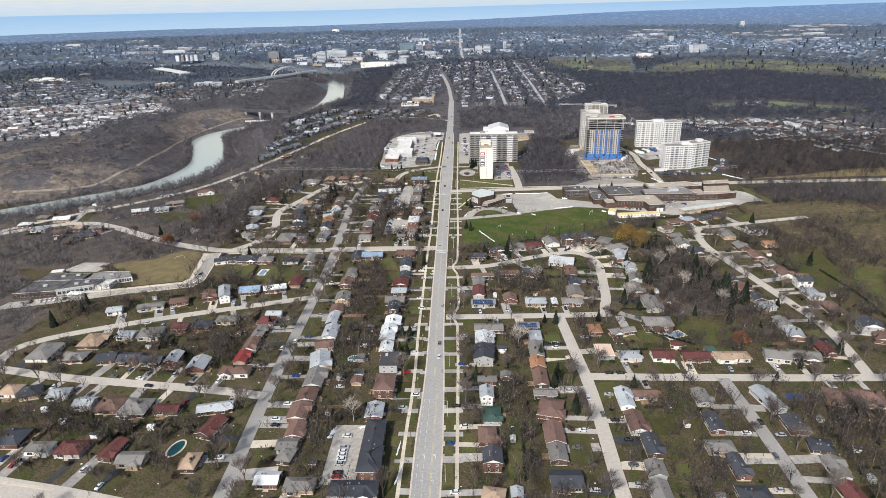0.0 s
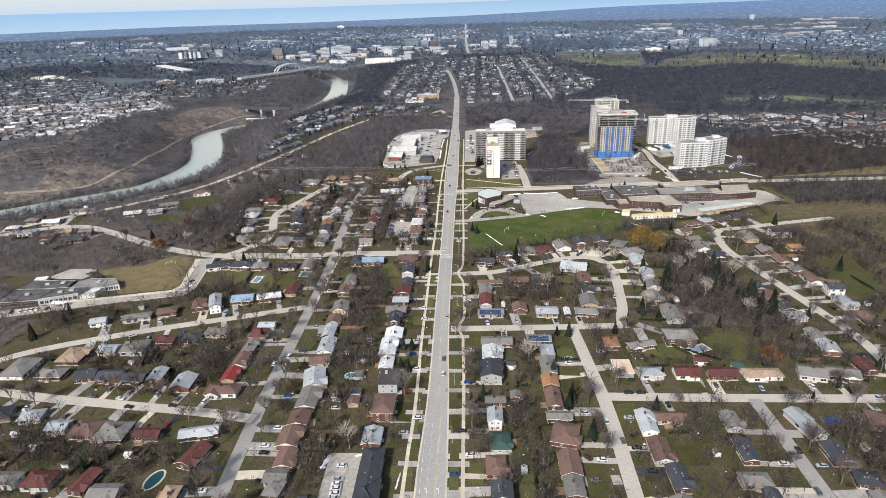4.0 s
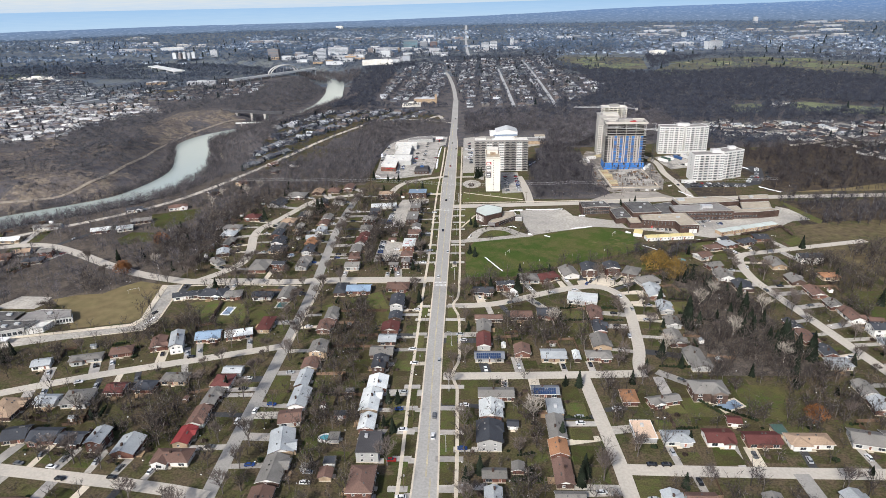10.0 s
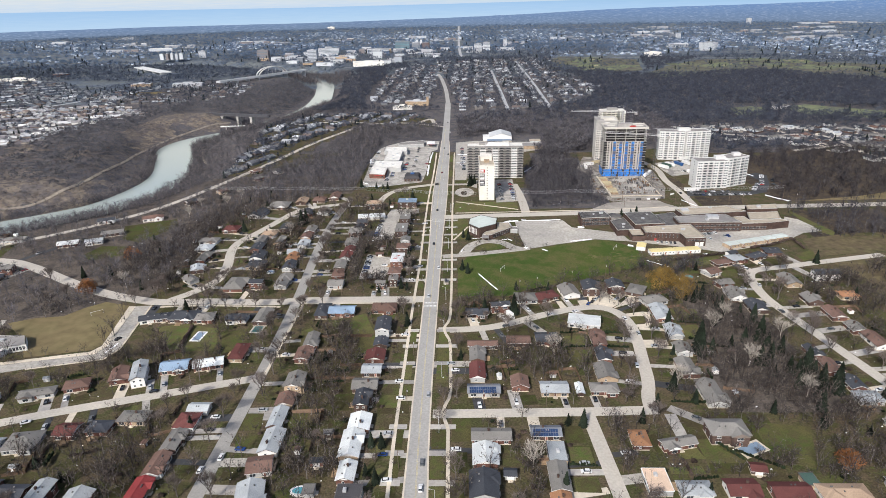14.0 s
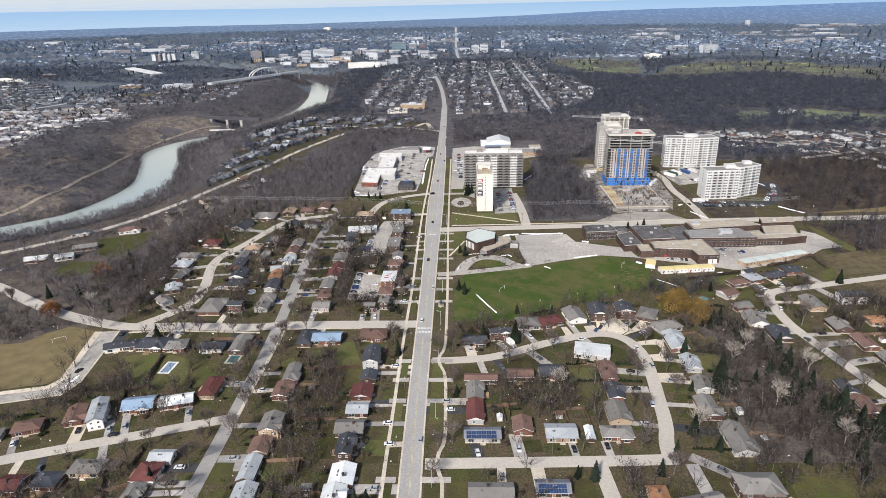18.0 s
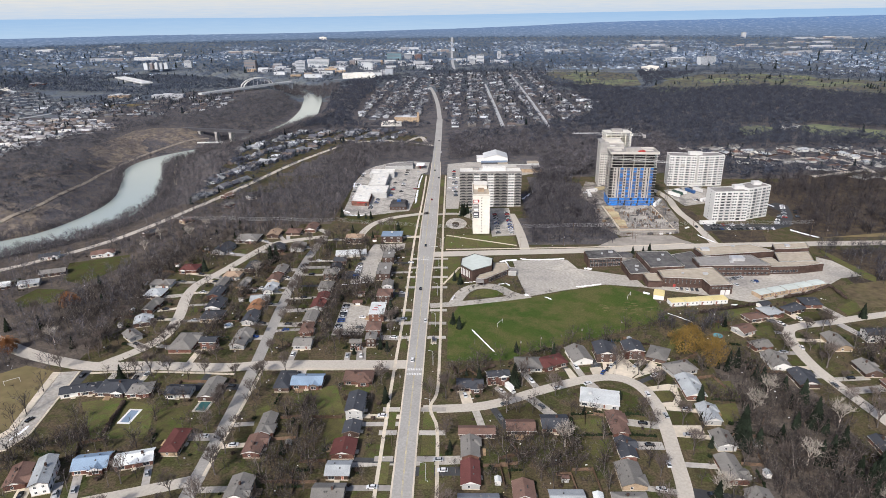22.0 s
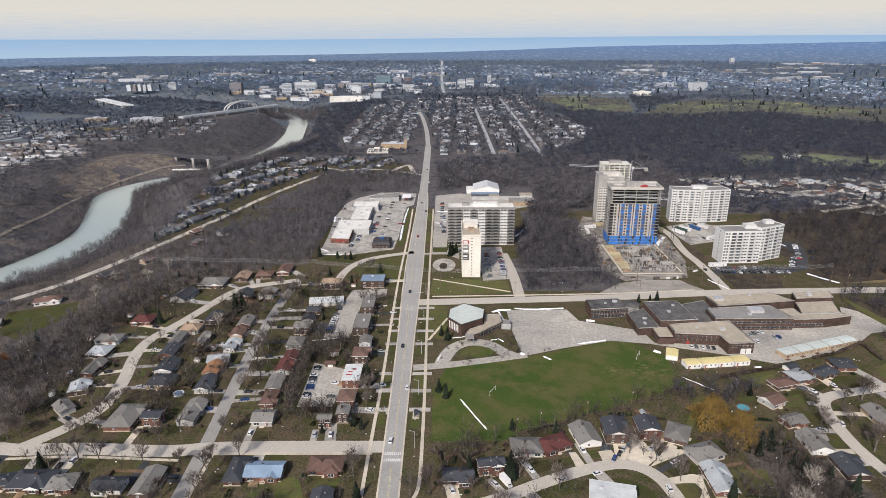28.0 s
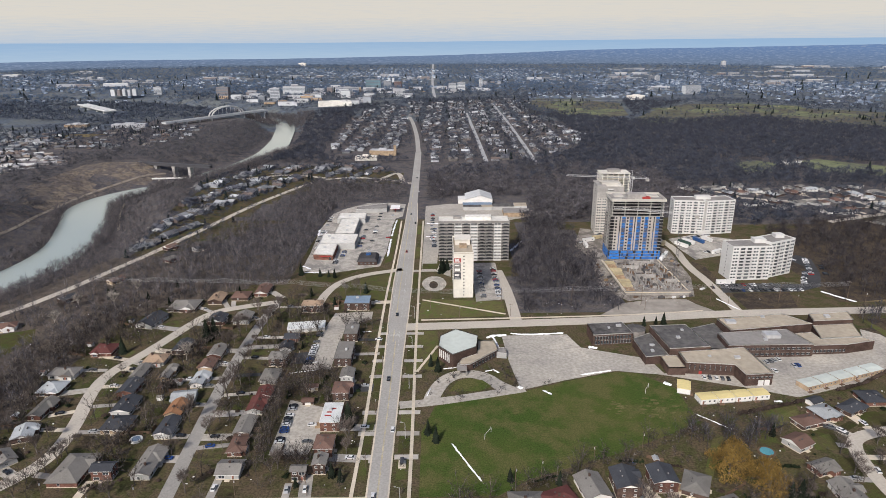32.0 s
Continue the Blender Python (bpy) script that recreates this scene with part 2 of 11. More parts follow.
M = dict(
    grass=mat("dormant_grass", (0.080, 0.069, 0.036), 0.95, vary=0.4, scale=9, second=(0.054, 0.060, 0.023), third=(0.096, 0.074, 0.048), bump=0.4, fine=9),
    lawn=mat("green_lawn", (0.064, 0.076, 0.024), 0.95, vary=0.3, scale=7, second=(0.077, 0.066, 0.033), third=(0.062, 0.051, 0.029), bump=0.3, fine=9, rand=0.35),
    greenlawn=mat("mown_green_lawn", (0.068, 0.086, 0.025), 0.95, vary=0.25, scale=5, second=(0.096, 0.088, 0.036), third=(0.078, 0.069, 0.033), bump=0.3, fine=9, rand=0.35),
    field=mat("sports_turf", (0.046, 0.076, 0.017), 0.95, vary=0.35, scale=18, second=(0.066, 0.086, 0.022), third=(0.092, 0.092, 0.034), bump=0.3, fine=26),
    dryfield=mat("dry_turf", (0.185, 0.145, 0.078), 0.95, vary=0.15, scale=20, second=(0.15, 0.128, 0.064), third=(0.165, 0.13, 0.07)),
    # Grey leans blue to carry some of the haze over distant woods.
    litter=mat("leaf_litter", (0.092, 0.087, 0.095), 0.98, vary=0.38, scale=12, second=(0.062, 0.060, 0.069), third=(0.118, 0.106, 0.098), fine=9),
    brownlitter=mat("brown_leaf_litter", (0.066, 0.053, 0.043), 0.98, vary=0.38, scale=12, second=(0.042, 0.036, 0.032), third=(0.085, 0.066, 0.046), fine=9),
    woodfloor=mat("brown_wood_floor", (0.098, 0.084, 0.074), 0.98, vary=0.35, scale=12, second=(0.070, 0.060, 0.054), third=(0.120, 0.100, 0.082), fine=9),
    worksite=mat("trodden_site_mud", (0.20, 0.178, 0.155), 0.95, vary=0.35, scale=9, second=(0.125, 0.112, 0.10), third=(0.30, 0.275, 0.245), fine=7),
    plazalot=mat("patched_plaza_asphalt", (0.36, 0.338, 0.305), 0.92, vary=0.22, scale=9, second=(0.225, 0.213, 0.197), third=(0.43, 0.40, 0.355), fine=7, crack=0.03),
    # Distance haze is put into this ground's blue-grey base colour.
    farground=mat("hazed_far_ground", (0.096, 0.114, 0.142), 0.98, vary=0.3, scale=80, second=(0.075, 0.092, 0.120), third=(0.125, 0.136, 0.140), fine=9),
    reeds=mat("dry_reeds", (0.20, 0.165, 0.13), 0.95, vary=0.3, scale=14, second=(0.135, 0.115, 0.10), third=(0.105, 0.094, 0.092)),
    road=mat("worn_asphalt", (0.49, 0.445, 0.38), 0.9, vary=0.10, scale=12, second=(0.42, 0.385, 0.335), third=(0.455, 0.415, 0.358), fine=10),
    main=mat("main_road_asphalt", (0.375, 0.362, 0.338), 0.9, vary=0.12, scale=14, second=(0.315, 0.303, 0.284), third=(0.345, 0.330, 0.305), fine=12),
    oldroad=mat("old_grey_asphalt", (0.33, 0.315, 0.29), 0.9, vary=0.12, scale=9, second=(0.26, 0.25, 0.232), third=(0.30, 0.285, 0.262), fine=10),
    # Road grey cooled towards blue to suggest distance haze.
    farroad=mat("far_pale_road", (0.38, 0.385, 0.39), 0.9, vary=0.1, scale=20),
    lot=mat("cracked_lot_asphalt", (0.46, 0.425, 0.37), 0.92, vary=0.2, scale=16, second=(0.27, 0.255, 0.235), third=(0.37, 0.345, 0.305), fine=9, crack=0.028),
    newasphalt=mat("fresh_asphalt", (0.055, 0.056, 0.06), 0.85, vary=0.15, scale=8),
    concrete=mat("pale_concrete", (0.60, 0.53, 0.425), 0.9, vary=0.10, scale=6, rand=0.06),
    drive=mat("driveway", (0.42, 0.39, 0.35), 0.92, vary=0.13, scale=6, second=(0.28, 0.265, 0.25), rand=0.2),
    white_line=mat("road_paint_white", (0.72, 0.71, 0.68), 0.8, vary=0.2, scale=3, bump=0),
    yellow_line=mat("road_paint_yellow", (0.60, 0.50, 0.28), 0.8, vary=0.2, scale=3, bump=0),
    snow=mat("old_snow", (0.85, 0.86, 0.88), 0.6, vary=0.05, scale=2),
    # The pale base colour stands in for sky reflected by the river.
    water=mat("river_water", (0.35, 0.395, 0.36), 0.14, vary=0.06, scale=60, second=(0.38, 0.42, 0.38), bump=0.05, fine=60, spec=0.5),
    gravel=mat("grey_gravel", (0.30, 0.272, 0.238), 0.95, vary=0.12, scale=14, second=(0.25, 0.227, 0.20), third=(0.33, 0.302, 0.265)),
    dirt=mat("bare_dirt", (0.30, 0.26, 0.21), 0.95, vary=0.2, scale=10, second=(0.22, 0.19, 0.16)),
    sand=mat("pale_sand", (0.50, 0.42, 0.26), 0.95, vary=0.15, scale=6),
    brick=mat("red_brick", (0.165, 0.085, 0.066), 0.9, vary=0.2, scale=1.2, rand=0.25),
    darkbrick=mat("dark_brown_brick", (0.10, 0.068, 0.057), 0.9, vary=0.2, scale=1.5, rand=0.15),
    buff=mat("buff_brick", (0.42, 0.32, 0.22), 0.9, vary=0.15, scale=1.2, rand=0.15),
    siding=mat("white_siding", (0.74, 0.73, 0.70), 0.7, vary=0.06, scale=2, rand=0.08),
    greysiding=mat("grey_siding", (0.42, 0.42, 0.41), 0.75, vary=0.08, scale=2, rand=0.15),
    trim=mat("white_trim", (0.72, 0.71, 0.69), 0.6, vary=0.05, scale=2, bump=0, rand=0.1),
    glass=mat("window_glass", (0.035, 0.042, 0.05), 0.08, vary=0.1, scale=3, bump=0, spec=0.6),
    door=mat("painted_door", (0.22, 0.10, 0.07), 0.5, vary=0.05, bump=0, rand=0.6),
    bark=mat("grey_bark", (0.15, 0.13, 0.118), 0.95, vary=0.25, scale=0.6, rand=0.25),
    twig=mat("bare_twigs", (0.15, 0.125, 0.112), 0.95, vary=0.2, scale=3, bump=0, rand=0.3),
    # Bark greys are pushed towards blue in place of hazy air.
    wood=palette("bare_wood_mass", [(0.062, 0.059, 0.068), (0.044, 0.043, 0.052), (0.076, 0.070, 0.074), (0.052, 0.050, 0.059), (0.125, 0.118, 0.12), (0.080, 0.068, 0.067), (0.037, 0.036, 0.043)], 0.97, vary=0.3, scale=20),
    darkwood=palette("dark_wood_mass", [(0.044, 0.040, 0.044), (0.030, 0.028, 0.033), (0.055, 0.049, 0.051), (0.036, 0.034, 0.038), (0.085, 0.078, 0.078), (0.058, 0.047, 0.045)], 0.97, vary=0.3, scale=20),
    # Less blue than midwood: the painted haze thins out nearer the towers.
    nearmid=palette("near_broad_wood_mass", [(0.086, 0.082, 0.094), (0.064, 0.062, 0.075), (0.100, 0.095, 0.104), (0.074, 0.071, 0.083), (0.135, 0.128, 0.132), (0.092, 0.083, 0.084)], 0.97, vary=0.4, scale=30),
    # Lighter wood greys, with the same haze-blue lean in the colour.
    bankwood=palette("bank_wood_mass", [(0.096, 0.092, 0.103), (0.070, 0.068, 0.080), (0.116, 0.106, 0.109), (0.082, 0.078, 0.089), (0.185, 0.170, 0.165), (0.115, 0.099, 0.092), (0.058, 0.056, 0.065)], 0.97, vary=0.3, scale=20),
    yardwood=palette("yard_twig_mass", [(0.064, 0.055, 0.051), (0.040, 0.035, 0.034), (0.080, 0.067, 0.060), (0.050, 0.044, 0.042), (0.155, 0.138, 0.125), (0.090, 0.068, 0.054), (0.034, 0.031, 0.030)], 0.97, vary=0.25, scale=12),
    reedbrush=palette("reed_brush", [(0.16, 0.13, 0.10), (0.12, 0.098, 0.082), (0.21, 0.17, 0.125), (0.095, 0.082, 0.075), (0.14, 0.115, 0.092)], 0.97, vary=0.3, scale=14),
    # Air haze is mixed into these twig colours as blue.
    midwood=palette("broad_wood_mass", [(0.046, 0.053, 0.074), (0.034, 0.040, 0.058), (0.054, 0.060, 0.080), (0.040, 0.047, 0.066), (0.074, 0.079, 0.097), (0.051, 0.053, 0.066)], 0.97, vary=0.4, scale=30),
    # Stronger painted haze for trees at the town's edge.
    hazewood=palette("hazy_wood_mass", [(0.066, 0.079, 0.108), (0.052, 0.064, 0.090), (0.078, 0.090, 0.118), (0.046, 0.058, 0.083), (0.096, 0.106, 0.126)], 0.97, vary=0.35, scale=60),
    # Valley trees get a blue-grey haze tint in their base colours.
    valleywood=palette("hazed_valley_wood_mass", [(0.084, 0.086, 0.102), (0.064, 0.067, 0.084), (0.100, 0.098, 0.107), (0.074, 0.076, 0.092), (0.135, 0.131, 0.134), (0.085, 0.081, 0.085)], 0.97, vary=0.4, scale=30),
    farneedle=mat("far_evergreen_needles", (0.018, 0.026, 0.026), 0.95, vary=0.3, scale=20, bump=0),
    golfrough=mat("golf_rough", (0.135, 0.135, 0.088), 0.95, vary=0.3, scale=60, second=(0.095, 0.098, 0.074), third=(0.105, 0.096, 0.082)),
    # The next five far greys hold a blue haze tint in their colour.
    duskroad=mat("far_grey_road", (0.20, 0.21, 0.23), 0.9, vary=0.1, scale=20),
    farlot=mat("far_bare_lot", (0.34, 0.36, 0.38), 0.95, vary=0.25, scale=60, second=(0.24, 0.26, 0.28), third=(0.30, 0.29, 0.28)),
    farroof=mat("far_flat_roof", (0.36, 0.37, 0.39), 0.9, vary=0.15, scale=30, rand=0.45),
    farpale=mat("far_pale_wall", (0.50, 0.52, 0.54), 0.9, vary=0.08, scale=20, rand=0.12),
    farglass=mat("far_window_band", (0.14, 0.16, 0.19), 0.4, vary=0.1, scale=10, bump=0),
    paleconc=mat("pale_bridge_concrete", (0.56, 0.57, 0.57), 0.9, vary=0.08, scale=12),
    sidehouse=palette("pale_house_mass", [(0.50, 0.50, 0.50), (0.25, 0.24, 0.24), (0.34, 0.30, 0.26), (0.62, 0.61, 0.58), (0.16, 0.15, 0.16), (0.40, 0.40, 0.41), (0.21, 0.17, 0.15), (0.30, 0.31, 0.33)], 0.9, vary=0.1, scale=12),
    rough=mat("rough_tan_grass", (0.128, 0.104, 0.058), 0.95, vary=0.3, scale=14, second=(0.082, 0.080, 0.037), third=(0.105, 0.082, 0.052)),
    worn=mat("worn_turf", (0.125, 0.115, 0.05), 0.95, vary=0.35, scale=3, second=(0.08, 0.088, 0.03)),
    fairway=mat("pale_fairway", (0.175, 0.195, 0.108), 0.95, vary=0.2, scale=30, second=(0.14, 0.155, 0.09), third=(0.12, 0.125, 0.09)),
    fascia=mat("dark_fascia", (0.13, 0.105, 0.09), 0.7, vary=0.1, bump=0, rand=0.5),
    deck=mat("tan_deck_boards", (0.36, 0.25, 0.15), 0.85, vary=0.2, scale=1, rand=0.25),
    # Strongest haze tint: the farthest bark is coloured blue.
    farwood=palette("hazed_far_wood_mass", [(0.078, 0.114, 0.175), (0.064, 0.098, 0.158), (0.090, 0.126, 0.184), (0.058, 0.090, 0.147), (0.108, 0.138, 0.188)], 0.97, vary=0.3, scale=80),
    needle=mat("conifer_needles", (0.020, 0.027, 0.018), 0.9, vary=0.3, scale=1.5, rand=0.3),
    hedge=mat("evergreen_hedge", (0.023, 0.033, 0.017), 0.95, vary=0.3, scale=1.2, rand=0.2),
    shrub=mat("bare_shrub", (0.075, 0.056, 0.046), 0.97, vary=0.3, scale=1.2, rand=0.3),
    willow=mat("golden_willow_twigs", (0.25, 0.165, 0.05), 0.9, vary=0.25, scale=2, bump=0, rand=0.1),
    rust=mat("rust_leaves", (0.28, 0.125, 0.05), 0.9, vary=0.25, scale=2, bump=0),
    fence=mat("weathered_fence", (0.17, 0.115, 0.08), 0.9, vary=0.2, scale=1, rand=0.3),
    cream=mat("cream_tower_paint", (0.68, 0.645, 0.575), 0.85, vary=0.06, scale=5),
    white_paint=mat("white_tower_paint", (0.61, 0.605, 0.585), 0.8, vary=0.05, scale=6),
    rawconc=mat("raw_concrete", (0.36, 0.345, 0.325), 0.9, vary=0.12, scale=4, rand=0.06),
    beigepan=mat("beige_panel", (0.50, 0.475, 0.43), 0.85, vary=0.06, scale=4),
    cladpan=mat("greyish_cladding_panel", (0.40, 0.375, 0.34), 0.85, vary=0.08, scale=4),
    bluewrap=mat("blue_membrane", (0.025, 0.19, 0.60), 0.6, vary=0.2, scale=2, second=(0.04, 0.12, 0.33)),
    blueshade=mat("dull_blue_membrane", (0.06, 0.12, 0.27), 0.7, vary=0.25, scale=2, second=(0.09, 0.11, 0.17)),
    steel=mat("painted_steel", (0.55, 0.55, 0.55), 0.5, metal=0.3, vary=0.08, bump=0),
    darksteel=mat("dark_steel", (0.09, 0.09, 0.10), 0.5, metal=0.4, vary=0.1, bump=0),
    tar=mat("tar_gravel_roof", (0.10, 0.096, 0.096), 0.95, vary=0.2, scale=8, second=(0.07, 0.067, 0.067), third=(0.13, 0.125, 0.12)),
    greyroof=mat("grey_gravel_roof", (0.27, 0.255, 0.24), 0.95, vary=0.12, scale=8, second=(0.21, 0.20, 0.19)),
    tanroof=mat("tan_gravel_roof", (0.42, 0.365, 0.285), 0.95, vary=0.12, scale=9, second=(0.34, 0.30, 0.24), third=(0.38, 0.33, 0.26)),
    sageroof=mat("sage_membrane_roof", (0.52, 0.56, 0.52), 0.85, vary=0.06, scale=9, second=(0.46, 0.49, 0.45)),
    whiteroof=mat("white_membrane_roof", (0.74, 0.72, 0.67), 0.8, vary=0.12, scale=7, second=(0.58, 0.55, 0.49), third=(0.66, 0.64, 0.59)),
    yellowroof=mat("pale_yellow_panel", (0.68, 0.57, 0.27), 0.7, vary=0.06, scale=5),
    pool=mat("pool_water", (0.10, 0.30, 0.36), 0.08, vary=0.1, scale=2, bump=0.05),
    poolteal=mat("pool_cover_teal", (0.025, 0.10, 0.105), 0.35, vary=0.15, scale=2),
    poolblue=mat("pool_cover_blue", (0.03, 0.09, 0.24), 0.4, vary=0.1, scale=2),
    poolgrey=mat("pool_cover_grey", (0.20, 0.27, 0.36), 0.5, vary=0.1, scale=2),
    red=mat("red_paint", (0.33, 0.045, 0.04), 0.6, vary=0.08, bump=0),
    wood_post=mat("utility_pole_wood", (0.16, 0.12, 0.09), 0.9, vary=0.2),
    solar=mat("solar_panel", (0.035, 0.06, 0.13), 0.15, vary=0.15, scale=1, bump=0),
    tyre=mat("tyre_rubber", (0.02, 0.02, 0.02), 0.9, bump=0),
    towerglass=mat("tower_window", (0.15, 0.16, 0.17), 0.2, vary=0.3, scale=4, bump=0, spec=0.5),
    # Near-black colour stands in for shade inside open floors and bays.
    shadefill=mat("opening_shade", (0.05, 0.05, 0.055), 0.9, vary=0.3, scale=4, bump=0),
    teal=mat("teal_glass", (0.13, 0.22, 0.26), 0.3, vary=0.1, scale=20, bump=0),
    # Haze-blue is mixed into most of these wall tones.
    farwall=palette("hazed_far_walls", [(0.31, 0.33, 0.36), (0.20, 0.18, 0.18), (0.39, 0.41, 0.44), (0.26, 0.27, 0.29), (0.17, 0.185, 0.21)], 0.9, vary=0.1, scale=20, island=False),
    # House tones carry blue distance haze in the palette itself.
    farhouse=palette("hazed_far_house_mass", [(0.21, 0.26, 0.34), (0.31, 0.36, 0.44), (0.16, 0.20, 0.27), (0.14, 0.18, 0.24), (0.48, 0.53, 0.58), (0.19, 0.22, 0.27), (0.25, 0.30, 0.38), (0.16, 0.20, 0.27)], 0.9, vary=0.1, scale=20),
    # Slight haze tint here too: red lowered, blue raised.
    midhouse=palette("hazed_row_house_mass", [(0.192, 0.200, 0.208), (0.134, 0.135, 0.146), (0.154, 0.125, 0.114), (0.307, 0.320, 0.338), (0.096, 0.100, 0.120), (0.499, 0.520, 0.541), (0.173, 0.160, 0.151), (0.230, 0.240, 0.255)], 0.9, vary=0.1, scale=12),
    # No lamps here: lake, cloud and hazy shore give off their own colour.
    lake=glow("glowing_far_lake", (0.355, 0.455, 0.545), (0.265, 0.385, 0.525), 30, 150, 0.6),
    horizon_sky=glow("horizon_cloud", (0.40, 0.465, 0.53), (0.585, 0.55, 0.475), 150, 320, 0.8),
    shore=glow("glowing_far_shore", (0.120, 0.158, 0.220), (0.125, 0.200, 0.345), 0, 118, 0.9, speck=(0.26, 0.31, 0.39)),
)
ROOF = dict(
    d=("charcoal shingle", (0.062, 0.066, 0.076)), g=("grey shingle", (0.20, 0.19, 0.175)), b=("brown shingle", (0.165, 0.105, 0.085)),
    r=("maroon shingle", (0.135, 0.055, 0.05)), l=("pale grey-blue shingle", (0.37, 0.39, 0.40)), w=("white metal", (0.66, 0.68, 0.67)),
    t=("tan shingle", (0.37, 0.27, 0.19)), o=("orange-brown shingle", (0.36, 0.19, 0.105)), G=("dark green", (0.06, 0.10, 0.085)),
    R=("bright red", (0.24, 0.05, 0.05)), u=("slate-blue", (0.24, 0.32, 0.42)), s=("grey shingle with solar panels", (0.19, 0.20, 0.22)),
    k=("black tar", (0.07, 0.067, 0.07)), p=("peach-coloured", (0.66, 0.49, 0.36)))
for k, (nm, c) in ROOF.items():
    M["roof_" + k] = mat("roof_" + k, c, 0.9, vary=0.13, scale=2.2, rand=0.14, fine=5, second=[v * 0.82 for v in c])
CARCOL = dict(white=(0.72, 0.72, 0.72), black=(0.02, 0.02, 0.022), silver=(0.42, 0.43, 0.44), grey=(0.13, 0.135, 0.14), blue=(0.025, 0.06, 0.2), red=(0.30, 0.02, 0.02))
for k, c in CARCOL.items():
    M["car_" + k] = mat("car_" + k, c, 0.25, metal=0.1, vary=0.03, bump=0, spec=0.5)


# ---- mesh tools ----
class MB:
    """Collects vertices and faces, with a material slot for each face."""

    def __init__(self):
        self.v, self.f, self.m = [], [], []

    def add(self, vs, fs, slot=0):
        o = len(self.v)
        self.v += [tuple(p) for p in vs]
        self.f += [tuple(i + o for i in q) for q in fs]
        self.m += [slot] * len(fs)
        return self

    def box(self, x0, y0, z0, x1, y1, z1, slot=0):
        return self.add([(x0, y0, z0), (x1, y0, z0), (x1, y1, z0), (x0, y1, z0), (x0, y0, z1), (x1, y0, z1), (x1, y1, z1), (x0, y1, z1)],
                        [(3, 2, 1, 0), (4, 5, 6, 7), (0, 1, 5, 4), (1, 2, 6, 5), (2, 3, 7, 6), (3, 0, 4, 7)], slot)

    def prism(self, poly, z0, z1, slot=0, top=None):
        a = sum(p[0] * q[1] - q[0] * p[1] for p, q in zip(poly, poly[1:] + poly[:1]))
        if a < 0:
            poly = poly[::-1]
        n = len(poly)
        self.add([(x, y, z0) for x, y in poly] + [(x, y, z1) for x, y in poly], [(i, (i + 1) % n, n + (i + 1) % n, n + i) for i in range(n)], slot)
        self.add([(x, y, z1) for x, y in poly], [tuple(range(n))], slot if top is None else top)
        return self

    def cone(self, p, q, r0, r1, n=5, slot=0):
        p, q = Vector(p), Vector(q)
        ax = (q - p).normalized()
        s = ax.orthogonal().normalized()
        t = ax.cross(s)
        ring = [s * math.cos(2 * math.pi * i / n) + t * math.sin(2 * math.pi * i / n) for i in range(n)]
        return self.add([p + d * r0 for d in ring] + [q + d * r1 for d in ring], [(i, (i + 1) % n, n + (i + 1) % n, n + i) for i in range(n)] + [tuple(range(n, 2 * n))], slot)

    def mesh(self, name, *mats):
        me = bpy.data.meshes.new(name)
        me.from_pydata(self.v, [], self.f)
        for m in mats:
            me.materials.append(m)
        if len(mats) > 1:
            me.polygons.foreach_set("material_index", self.m)
        me.update()
        return me


def part(name, data, mats, parent, label="", m=None):
    """One mesh object under a thing or under a part. data: a collector, or a mesh to share."""
    if isinstance(data, MB):
        data = data.mesh(name, *(mats if isinstance(mats, (list, tuple)) else [mats]))
    ob = new(name, data)
    ob.parent = parent
    if m is not None:
        ob.matrix_basis = m
    return tagged(ob, label)


def thing(name, label, category, m=None, group="", kind=""):
    ob = new(name)
    ob.empty_display_size = 0.5
    if m is not None:
        ob.matrix_basis = m
    return tagged(ob, label, category, group, kind)


def solid(name, mb, mats, label="", category="", kind="", m=None, group=""):
    ob = new(name, mb.mesh(name, *(mats if isinstance(mats, (list, tuple)) else [mats])))
    if m is not None:
        ob.matrix_basis = m
    return tagged(ob, label, category, group, kind)


def smooth(pts, step=8.0):
    """A polyline rounded at its bends and cut into short steps."""
    pts = [Vector(p) for p in pts]
    for _ in range(2):
        out = [pts[0]]
        for a, c in zip(pts, pts[1:]):
            out += [a.lerp(c, 0.25), a.lerp(c, 0.75)]
        pts = out + [pts[-1]]
    out = [pts[0]]
    for a, c in zip(pts, pts[1:]):
        k = max(1, int((c - a).length / step))
        out += [a.lerp(c, (i + 1) / k) for i in range(k)]
    return out


# ---- the lie of the land ----
RIVER = smooth([(-900, -60), (-640, 60), (-505, 165), (-440, 216), (-400, 245), (-364, 280), (-346, 362), (-356, 424), (-382, 492), (-403, 540), (-417, 578), (-416, 618), (-394, 662), (-350, 714), (-326, 790), (-300, 870), (-282, 940), (-292, 1060), (-312, 1190), (-345, 1367), (-460, 1560), (-700, 1700), (-1000, 1900), (-1420, 2060), (-1500, 2160), (-1900, 2300)], 20)
RW = np.array([(p.x, p.y) for p in RIVER])
BED = -20.0


def river_gap(x, y):
    x, y = np.asarray(x, float), np.asarray(y, float)
    d = np.full(x.shape, 1e9)
    for (ax, ay), (bx, by) in zip(RW, RW[1:]):
        dx, dy = bx - ax, by - ay
        t = np.clip(((x - ax) * dx + (y - ay) * dy) / (dx * dx + dy * dy + 1e-9), 0, 1)
        d = np.minimum(d, np.hypot(x - ax - t * dx, y - ay - t * dy))
    return d


